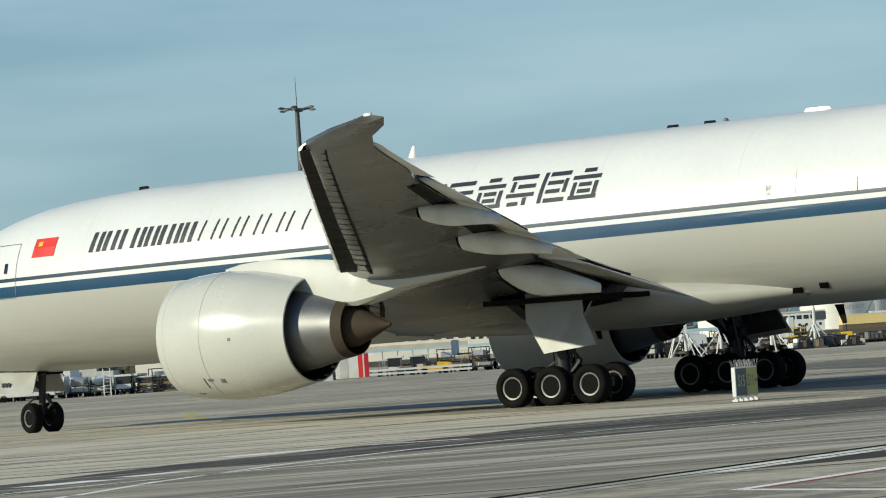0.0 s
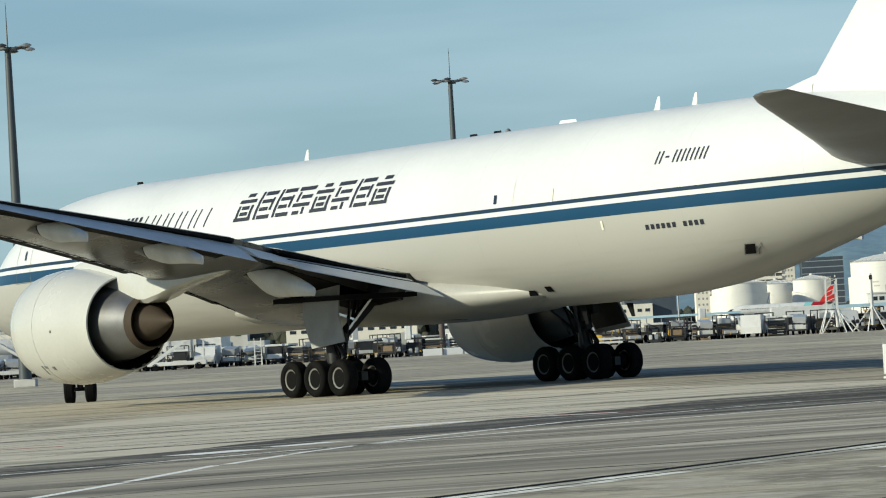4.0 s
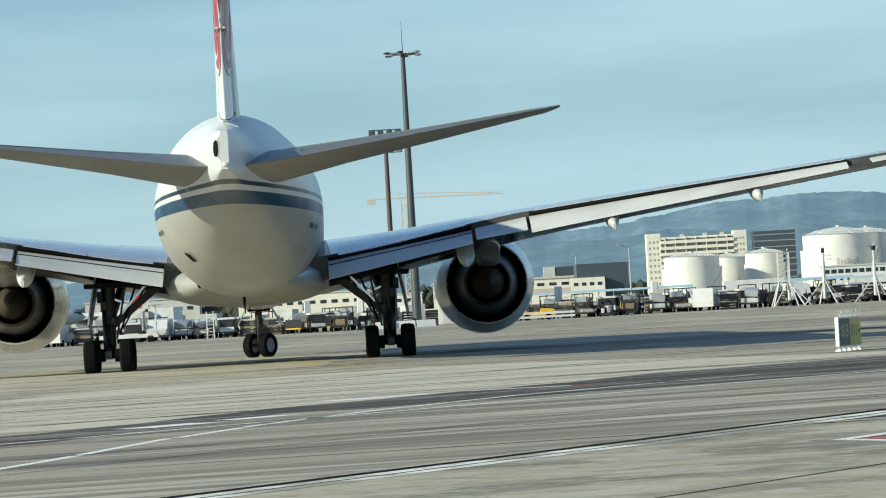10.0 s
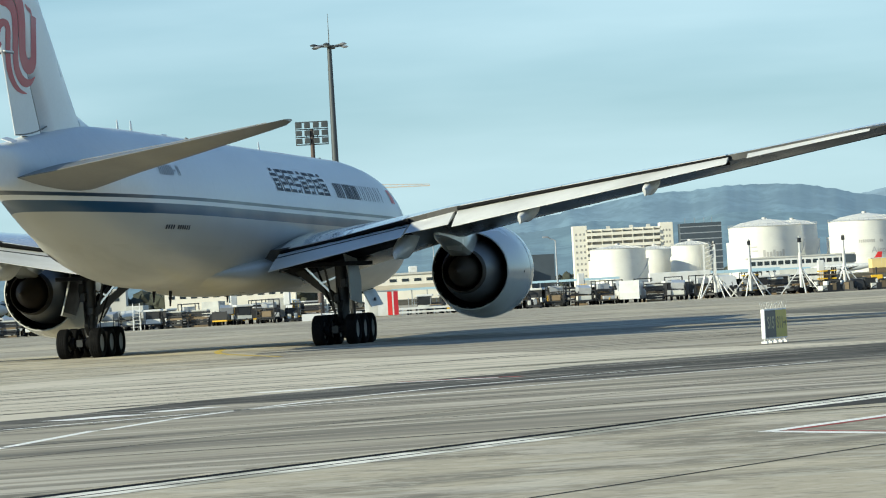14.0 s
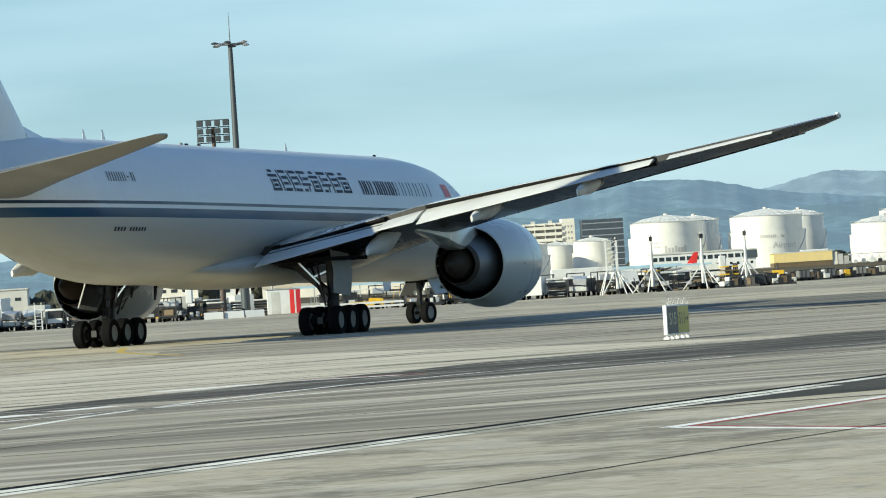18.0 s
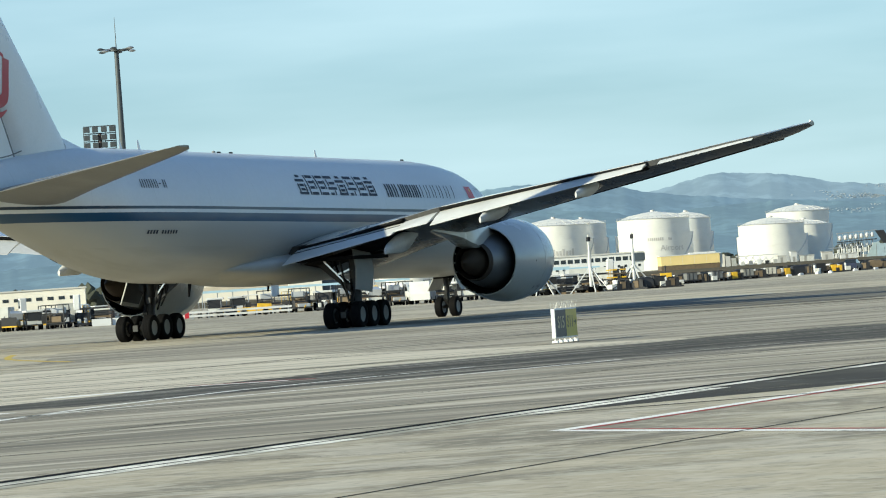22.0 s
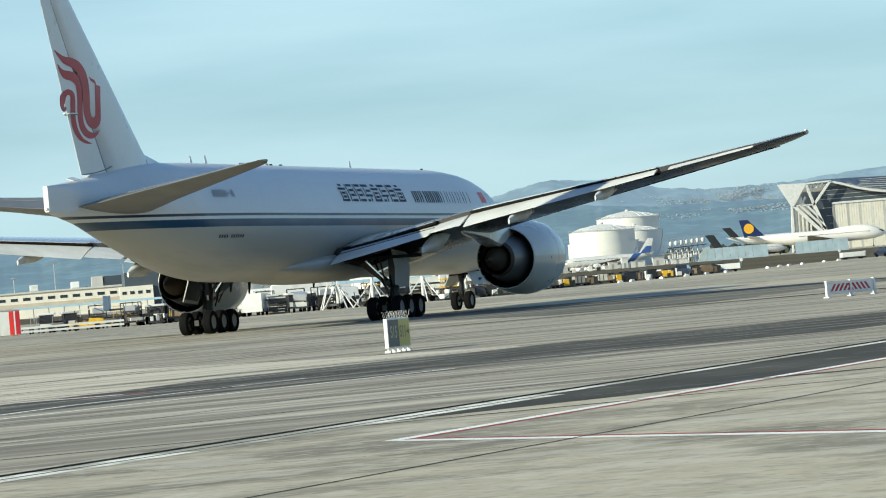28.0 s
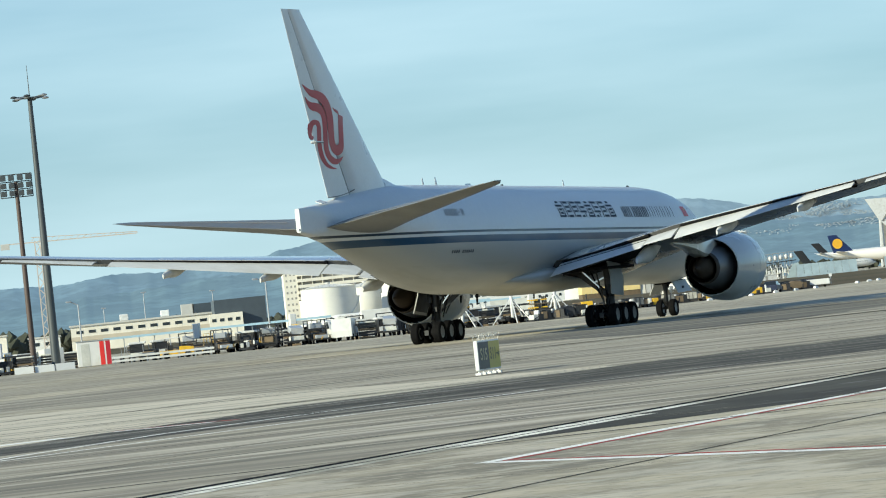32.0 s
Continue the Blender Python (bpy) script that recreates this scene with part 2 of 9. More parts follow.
def box(bm, x0, x1, y0, y1, z0, z1, bevel=0.0, m=None):
    r = bmesh.ops.create_cube(bm, size=1.0, matrix=Matrix.Translation(((x0 + x1) / 2, (y0 + y1) / 2, (z0 + z1) / 2)) @ Matrix.Diagonal((x1 - x0, y1 - y0, z1 - z0, 1)))
    vs = r["verts"]
    if bevel:
        es = list({e for v in vs for e in v.link_edges})
        g = bmesh.ops.bevel(bm, geom=es, offset=bevel, segments=1, affect="EDGES")
        vs = list({v for v in g["verts"]} | {v for v in vs if v.is_valid})
    if m is not None:
        bmesh.ops.transform(bm, matrix=m, verts=[v for v in vs if v.is_valid])
    return bm


def bar(bm, a, b, r0, r1=None, seg=10):
    """A round bar from a to b."""
    a, b = Vector(a), Vector(b)
    d = b - a
    m = Matrix.Translation((a + b) / 2) @ d.to_track_quat("Z", "Y").to_matrix().to_4x4()
    bmesh.ops.create_cone(bm, cap_ends=True, segments=seg, radius1=r0, radius2=r0 if r1 is None else r1, depth=d.length, matrix=m)
    return bm


def beam(bm, a, b, w, h):
    """A square beam from a to b."""
    a, b = Vector(a), Vector(b)
    d = b - a
    m = Matrix.Translation((a + b) / 2) @ d.to_track_quat("Y", "Z").to_matrix().to_4x4() @ Matrix.Diagonal((w, d.length, h, 1))
    bmesh.ops.create_cube(bm, size=1.0, matrix=m)
    return bm


def loft(bm, rings, closed=True, caps=True):
    """Skins a list of rings of points."""
    vs = [[bm.verts.new(p) for p in r] for r in rings]
    k = len(vs[0])
    for a, b in zip(vs, vs[1:]):
        for i in range(k if closed else k - 1):
            j = (i + 1) % k
            bm.faces.new((a[i], a[j], b[j], b[i]))
    if caps and closed:
        bm.faces.new(vs[0])
        bm.faces.new(vs[-1])
    return bm


def spun(bm, profile, centre=(0, 0, 0), axis="X", seg=48):
    """Turns a profile of (along, radius) about an axis; pointed ends where the radius is 0."""
    cx, cy, cz = centre
    rings = []
    for u, r in profile:
        r = max(r, 0.002)
        ring = []
        for i in range(seg):
            a = 2 * math.pi * i / seg
            c, s = r * math.cos(a), r * math.sin(a)
            ring.append({"X": (cx + u, cy + c, cz + s), "Y": (cx + c, cy + u, cz + s), "Z": (cx + c, cy + s, cz + u)}[axis])
        rings.append(ring)
    return loft(bm, rings, True, True)


def curve_at(table, u):
    """Smooth value in a table of (u, value) pairs."""
    us = [p[0] for p in table]
    if u <= us[0]:
        return table[0][1]
    if u >= us[-1]:
        return table[-1][1]
    i = max(k for k in range(len(us)) if us[k] <= u)
    i = min(i, len(us) - 2)

    def slope(k):
        if k == 0 or k == len(us) - 1:
            return 0.0 if k == 0 else (table[k][1] - table[k - 1][1]) / (us[k] - us[k - 1])
        a = (table[k][1] - table[k - 1][1]) / (us[k] - us[k - 1])
        b = (table[k + 1][1] - table[k][1]) / (us[k + 1] - us[k])
        return 0.0 if a * b <= 0 else 2 * a * b / (a + b)

    h = us[i + 1] - us[i]
    t = (u - us[i]) / h
    p, q, mp, mq = table[i][1], table[i + 1][1], slope(i) * h, slope(i + 1) * h
    return (2 * t**3 - 3 * t**2 + 1) * p + (t**3 - 2 * t**2 + t) * mp + (3 * t**2 - 2 * t**3) * q + (t**3 - t**2) * mq


# ---- the freighter: x forward, y to its left wing, origin on the ground between the main gears ----
NOSE_X = 31.75
F_HALF = [(0, 0.05), (0.25, 0.62), (0.8, 1.12), (1.6, 1.58), (2.6, 2.0), (4.0, 2.43), (6.0, 2.81), (8.2, 3.0), (11.0, 3.09), (13.0, 3.1), (41.0, 3.1), (44.0, 3.04), (47.0, 2.88), (50.0, 2.58), (53.0, 2.16), (56.0, 1.62), (59.0, 1.0), (61.2, 0.52), (62.4, 0.27), (63.05, 0.13)]
F_TOP = [(0, 4.62), (0.25, 5.1), (0.8, 5.52), (1.6, 6.0), (2.4, 6.45), (3.2, 7.0), (4.2, 7.6), (5.5, 8.1), (7.5, 8.52), (9.5, 8.7), (12.0, 8.8), (47.0, 8.8), (50.0, 8.75), (53.0, 8.6), (56.0, 8.3), (59.0, 7.9), (61.0, 7.67), (63.05, 7.5)]
F_LOW = [(0, 4.52), (0.25, 4.05), (0.8, 3.68), (1.6, 3.32), (2.6, 3.03), (4.0, 2.8), (6.0, 2.65), (9.0, 2.62), (41.0, 2.62), (44.0, 2.66), (47.0, 2.90), (50.0, 3.42), (53.0, 4.09), (56.0, 4.80), (59.0, 5.52), (61.5, 6.02), (63.05, 6.25)]
ENGINE_Y = 9.61


def bend(x):
    """The body rides about a degree nose-down on its gear."""
    return -0.10 - 0.0158 * x


def body_ring(s, k=72):
    w, t, b = curve_at(F_HALF, s), curve_at(F_TOP, s), curve_at(F_LOW, s)
    c = (t + b) / 2 if s > 50 else min(5.7, (t + b) / 2)
    ring = []
    for i in range(k):
        a = 2 * math.pi * i / k
        y, z = math.cos(a), math.sin(a)
        # the tail cone ends in an upright blade with square corners
        e = 1 - 0.72 * min(1, max(0.0, (s - 59.5) / 3.0))
        y, z = math.copysign(abs(y) ** e, y), math.copysign(abs(z) ** e, z)
        ring.append((NOSE_X - s, w * y, (c + (t - c) * z if z > 0 else c + (c - b) * z) + bend(NOSE_X - s)))
    return ring


def body_side(x, z, lift=0.006):
    """Half width of the body at station x and height z, just proud of the skin."""
    s, z = NOSE_X - x, z - bend(x)
    w, t, b = curve_at(F_HALF, s), curve_at(F_TOP, s), curve_at(F_LOW, s)
    c = (t + b) / 2 if s > 50 else min(5.7, (t + b) / 2)
    q = (z - c) / ((t - c) if z > c else (c - b))
    e = 2 / (1 - 0.72 * min(1, max(0.0, (s - 59.5) / 3.0)))
    return w * max(0.0, 1 - abs(q) ** e) ** (1 / e) + lift


jet = new("cargo_jet")
tagged(jet, "large white twin-engined freighter jet with two blue stripes taxiing away", "airplane")

# fuselage
bm = bmesh.new()
stations = [0, 0.1, 0.25, 0.5, 0.8, 1.2, 1.6, 2.1, 2.6, 3.2, 4.0, 5.0, 6.0, 7.2, 8.5, 10.0]
stations += [10.0 + 1.6 * i for i in range(1, 20)] + [42 + 0.75 * i for i in range(28)] + [63.05]
loft(bm, [body_ring(s) for s in stations])
fuselage = part("fuselage", bm, "livery", jet, "white skin with two blue cheat lines and a pale grey belly", 50)

# belly fairing: a wide flat-bottomed box with rounded corners that fades into the body
def fairing_at(x):
    u = (13.2 - x) / 23.5
    v = min(1.0, max(0.0, (u - 0.45) / 0.55))
    g = math.sin(math.pi / 2 * u / 0.45) ** 0.6 if u < 0.45 else 0.5 + 0.5 * math.cos(math.pi * v**1.35)
    return 1.1 + 2.06 * g, 3.05 - 0.78 * g, 3.4 + 0.6 * g


def fairing_side(x, z):
    w, low, top = fairing_at(x)
    q = abs(z - (top + low) / 2) / ((top - low) / 2)
    return w * max(0.0, 1 - q ** (2 / 0.8)) ** 0.4


bm = bmesh.new()
rings = []
for i in range(33):
    x = 13.2 - i / 32 * 23.5
    w, low, top = fairing_at(x)
    ring = []
    for k in range(48):
        c, q = math.cos(2 * math.pi * k / 48), math.sin(2 * math.pi * k / 48)
        ring.append((x, w * math.copysign(abs(c) ** 0.8, c), (top + low) / 2 + (top - low) / 2 * math.copysign(abs(q) ** 0.8, q)))
    rings.append(ring)
loft(bm, rings)
part("belly_fairing", bm, surface("fairing_paint", (0.41, 0.405, 0.365), 0.32, vary=0.08, size=2.0, dirt=(0.31, 0.30, 0.26)), jet, "", 50)

# wing stations: y, leading edge x, trailing edge x, height, thickness
WING = [(1.5, 11.2, -3.9, 3.72, 1.75), (3.1, 10.0, -3.45, 3.9, 1.7), (6.0, 7.75, -3.3, 4.3, 1.35), (9.0, 5.75, -3.25, 4.72, 1.08), (12.0, 3.75, -4.2, 5.13, 0.86), (16.0, 1.15, -5.45, 5.65, 0.70), (20.0, -1.45, -6.68, 6.16, 0.56), (23.2, -3.55, -7.7, 6.57, 0.46), (27.0, -6.05, -8.95, 7.10, 0.42), (29.6, -7.75, -9.95, 7.45, 0.36), (31.0, -9.5, -11.3, 7.62, 0.28), (32.2, -11.3, -12.15, 7.76, 0.16)]


def wing_at(y):
    k = max(i for i in range(len(WING) - 1) if WING[i][0] <= y + 1e-6)
    a, b = WING[k], WING[k + 1]
    t = (y - a[0]) / (b[0] - a[0])
    return [p + (q - p) * t for p, q in zip(a, b)]


def lift_at(y):
    """How far the rear of the wing rises over its nose."""
    return curve_at([(3.2, -0.38), (8.5, 0.05), (10.9, 0.21), (16.0, 0.17), (22.6, 0.10), (29.0, 0.04), (32.2, 0.0)], y)


def skin(y, u, up=True):
    """Height of the upper or lower skin at the share u of the chord."""
    _, le, te, z, th = wing_at(y)
    c = le - te
    t = 1.22 * th / 0.2 * (0.2969 * math.sqrt(u) - 0.126 * u - 0.3516 * u**2 + 0.2843 * u**3 - 0.1015 * u**4)
    return z + lift_at(y) * u - 0.010 * c * (1 - u) + 0.014 * c * math.sin(math.pi * u) + (t * 0.92 if up else -t * 1.15)


def foil(y, side, back):
    """An aerofoil ring at span y that ends at the share back of the chord."""
    _, le, te, z, th = wing_at(y)
    c = le - te
    up, down = [], []
    for i in range(13):
        u = back * (i / 12) ** 1.6
        up.append((le - u * c, side * y, skin(y, u)))
        down.append((le - u * c, side * y, skin(y, u, False)))
    return up + down[:0:-1]


def flap(name, y0, y1, side, share0, share1, drop0, drop1, mat="flap", n=5, low=(0.0, 0.0), split=0.0):
    """A drooped trailing-edge surface between two span stations."""
    rings = []
    for i in range(n):
        t = i / (n - 1)
        y = y0 + (y1 - y0) * t
        _, le, te, z, th = wing_at(y)
        c = le - te
        ch = c * (share0 + (share1 - share0) * t)
        d = drop0 + (drop1 - drop0) * t
        x0, z0 = te + ch, z - low[0] - (low[1] - low[0]) * t
        thick = 0.07 * ch
        ring = []
        for u, v in ((0, 0.0), (0.06, 0.75), (0.25, 1.05), (0.6, 0.7), (1, 0.06), (1, -0.06), (0.6, -0.35), (0.25, -0.6), (0.06, -0.5)):
            ring.append((x0 - u * ch, side * y, z0 - d * u**1.25 + v * thick))
        rings.append(ring)
    b = bmesh.new()
    loft(b, rings)
    ob = part(name, b, mat, jet, "", 35)
    if split:
        b = bmesh.new()
        gap = []
        for i in range(n):
            t = i / (n - 1)
            y = y0 + (y1 - y0) * t
            _, le, te, z, th = wing_at(y)
            c = le - te
            ch, d = c * (share0 + (share1 - share0) * t), drop0 + (drop1 - drop0) * t
            row = []
            for u, v in ((split - 0.012, 0.016), (split + 0.012, 0.016), (split + 0.012, -0.05), (split - 0.012, -0.05)):
                w = 1.05 + (0.7 - 1.05) * (u - 0.25) / 0.35 if u < 0.6 else 0.7 + (0.06 - 0.7) * (u - 0.6) / 0.4
                row.append((te + ch - u * ch, side * y, z - low[0] - (low[1] - low[0]) * t - d * u**1.25 + w * 0.07 * ch + v))
            gap.append(row)
        loft(b, gap)
        part("flap_slot", b, "dark", ob, "", 0)
    return ob


wing_spans = [1.5, 3.1, 4.5, 6, 7.5, 9, 10.5, 12, 14, 16, 18, 20, 21.6, 23.2, 25, 27, 28.4, 29.6, 30.3, 31, 31.6, 32.2]
for side in (1, -1):
    bm = bmesh.new()
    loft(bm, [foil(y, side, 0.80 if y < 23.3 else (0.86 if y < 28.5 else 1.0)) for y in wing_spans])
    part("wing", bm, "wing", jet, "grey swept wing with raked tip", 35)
    # pale top laid over the same wing, whose dark grey holds underside shade
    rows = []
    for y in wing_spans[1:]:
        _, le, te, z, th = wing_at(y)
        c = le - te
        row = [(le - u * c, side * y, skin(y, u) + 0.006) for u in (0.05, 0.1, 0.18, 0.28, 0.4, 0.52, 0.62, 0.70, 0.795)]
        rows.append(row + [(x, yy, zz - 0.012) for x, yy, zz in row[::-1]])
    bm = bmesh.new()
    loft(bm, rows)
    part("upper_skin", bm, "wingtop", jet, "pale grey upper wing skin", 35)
    flap("inboard_flap", 3.2, 8.8, side, 0.205, 0.24, 0.62, 0.47, low=(0.14, -0.05), split=0.45)
    flap("flaperon", 8.95, 10.9, side, 0.23, 0.23, 0.38, 0.46, low=(-0.08, -0.17))
    flap("outboard_flap", 11.05, 22.9, side, 0.24, 0.23, 0.62, 0.26, n=9, low=(-0.20, -0.11))
    flap("aileron", 23.75, 28.8, side, 0.17, 0.16, 0.16, 0.10, "flap", low=(-0.07, -0.04))
    # cove between the wing and its flaps, its shade put in as black
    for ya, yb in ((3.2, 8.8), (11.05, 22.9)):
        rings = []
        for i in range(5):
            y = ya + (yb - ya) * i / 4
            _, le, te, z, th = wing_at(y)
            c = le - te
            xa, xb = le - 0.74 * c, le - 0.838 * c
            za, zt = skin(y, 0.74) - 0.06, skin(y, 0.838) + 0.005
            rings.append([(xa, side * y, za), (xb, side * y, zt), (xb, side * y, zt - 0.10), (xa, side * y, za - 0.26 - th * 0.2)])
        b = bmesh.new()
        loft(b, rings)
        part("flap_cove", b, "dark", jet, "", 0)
    # bays ahead of the flaps: black sheets under the wing stand for their shade
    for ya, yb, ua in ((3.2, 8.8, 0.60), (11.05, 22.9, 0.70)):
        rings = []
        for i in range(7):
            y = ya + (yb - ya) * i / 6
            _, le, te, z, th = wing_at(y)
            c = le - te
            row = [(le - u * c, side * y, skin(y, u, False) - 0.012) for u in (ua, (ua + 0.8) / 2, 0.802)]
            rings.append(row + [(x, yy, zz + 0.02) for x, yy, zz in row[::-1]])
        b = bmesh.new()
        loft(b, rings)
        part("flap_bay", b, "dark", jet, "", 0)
    # spoiler row over the flaps
    for y0, y1 in ((3.6, 6.1), (6.15, 8.6), (11.2, 13.4), (13.45, 15.7), (15.75, 18.0), (18.05, 20.3), (20.35, 22.8)):
        rings = []
        for y in (y0, y1):
            _, le, te, z, th = wing_at(y)
            c = le - te
            xa, xb = le - 0.70 * c, le - 0.835 * c
            za, zb = skin(y, 0.70), skin(y, 0.835)
            rings.append([(xa, side * y, za + 0.03), (xb, side * y, zb + 0.03), (xb, side * y, zb - 0.01), (xa, side * y, za - 0.03)])
        b = bmesh.new()
        loft(b, rings)
        part("spoiler", b, "wingtop", jet, "", 0)
    # drooped leading-edge slats
    for y0, y1 in ((11.0, 15.2), (15.3, 19.0), (19.1, 22.8), (22.9, 26.3), (26.4, 29.7), (4.6, 8.3)):
        rings = []
        for i in range(4):
            y = y0 + (y1 - y0) * i / 3
            _, le, te, z, th = wing_at(y)
            c = le - te
            L = 0.085 * c + 0.28
            x0, z0 = le + 0.26, z - 0.05 - th * 0.32
            ring = []
            for u, v in ((0, 0), (0.1, 0.16), (0.35, 0.30), (0.7, 0.42), (1, 0.48), (1, 0.44), (0.7, 0.34), (0.4, 0.18), (0.25, -0.02), (0.12, -0.08)):
                ring.append((x0 - u * L, side * y, z0 + v * L))
            rings.append(ring)
        b = bmesh.new()
        loft(b, rings)
        part("slat", b, "slat", jet, "bare metal slat drooped ahead of the wing", 40)
    # bay between the slats and the wing, its shade a black sheet, with ribs
    def bay_row(y):
        _, le, te, z, th = wing_at(y)
        c = le - te
        L = 0.085 * c + 0.28
        lip = Vector((le + 0.26 - 0.15 * L, side * y, z - 0.07 - th * 0.32 - 0.08 * L))
        e = (0.50 + 0.075 * c) / c
        back = Vector((le - e * c, side * y, skin(y, e, False) - 0.014))
        return [lip.lerp(back, v) + Vector((0, 0, 0.05 * math.sin(math.pi * v))) for v in (0, 0.25, 0.5, 0.75, 1.0)]

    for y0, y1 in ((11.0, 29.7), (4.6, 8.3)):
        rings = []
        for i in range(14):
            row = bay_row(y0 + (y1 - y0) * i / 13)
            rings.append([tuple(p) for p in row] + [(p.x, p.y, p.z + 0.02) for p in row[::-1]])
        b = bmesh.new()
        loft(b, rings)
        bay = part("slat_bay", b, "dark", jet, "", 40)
        b = bmesh.new()
        for i in range(int((y1 - y0) / 0.85)):
            row = bay_row(y0 + 0.4 + i * 0.85)
            beam(b, tuple(row[2] + Vector((0, 0, -0.012))), tuple(row[4] + Vector((0, 0, -0.006))), 0.035, 0.012)
        tagged(part("slat_bay_ribs", b, "gearbox" if "gearbox" in M else "tyre", bay, "", 0), kind="stuff")
    # flap track fairings: a fixed nose, a dark slot and a drooped canoe
    for y, xs, zt0, zb0, xl, zl, xe, ze, w in ((19.55, -4.55, 6.12, 5.66, -5.8, 5.42, -7.16, 5.53, 0.27), (14.15, -2.25, 5.48, 4.90, -3.9, 4.66, -5.37, 4.73, 0.31), (8.55, 0.03, 4.60, 4.08, -1.5, 3.46, -3.44, 3.60, 0.40)):
        ul = (xs - xl) / (xs - xe)

        def section(x, top, low, half):
            return [(x, side * (y + half * math.cos(2 * math.pi * k / 16) * (0.82 + 0.18 * math.sin(2 * math.pi * k / 16))), (top + low) / 2 + (top - low) / 2 * math.sin(2 * math.pi * k / 16)) for k in range(16)]

        rings = []
        for i in range(14):
            u = i / 13
            top = zt0 + (ze + 0.07 - zt0) * u**1.5
            q = (u - ul) / (ul if u < ul else 1 - ul)
            low = zl - 0.06 + ((zb0 - zl) if u < ul else (ze - 0.16 - zl)) * q * q
            rings.append(section(xs + (xe - xs) * u, max(top, low + 0.06), low, 1.08 * w * max(0.06, (1 - u**3.6)) ** 0.6))
        b = bmesh.new()
        loft(b, rings)
        canoe = part("flap_track_fairing", b, "flap", jet, "pale canoe-shaped fairing", 40)
        b = bmesh.new()
        loft(b, [section(xs + 0.13, zt0, zb0 + 0.05, w * 0.85), section(xs - 0.02, zt0, zb0 + 0.05, w * 0.85)])
        part("fairing_slot", b, "dark", canoe, "", 0)
        b = bmesh.new()
        loft(b, [section(xs + 0.1 + 1.5 * v, zt0, zt0 - (zt0 - zb0) * (1 - v) ** 0.6 - 0.03, w * (1 - 0.85 * v**1.5)) for v in (0, 0.2, 0.4, 0.6, 0.8, 1.0)])
        part("fairing_nose", b, "wing", canoe, "", 40)
    # tip light
    b = bmesh.new()
    box(b, -11.75, -11.5, side * 32.15 - 0.06, side * 32.15 + 0.06, 7.80, 7.90, 0.03)
    part("tip_light", b, "lamp", jet)

# the wings flex: the left one rides a little higher
for ob in jet.children:
    if ob.name.split(".")[0] not in ("fuselage", "belly_fairing"):
        left = sum(v.co.y for v in ob.data.vertices) > 0
        ob.matrix_basis = Matrix.Translation((0, 0, 4.0)) @ pose(0, 0, 0, 0.16 if left else 0.15) @ Matrix.Translation((0, 0, -4.0))

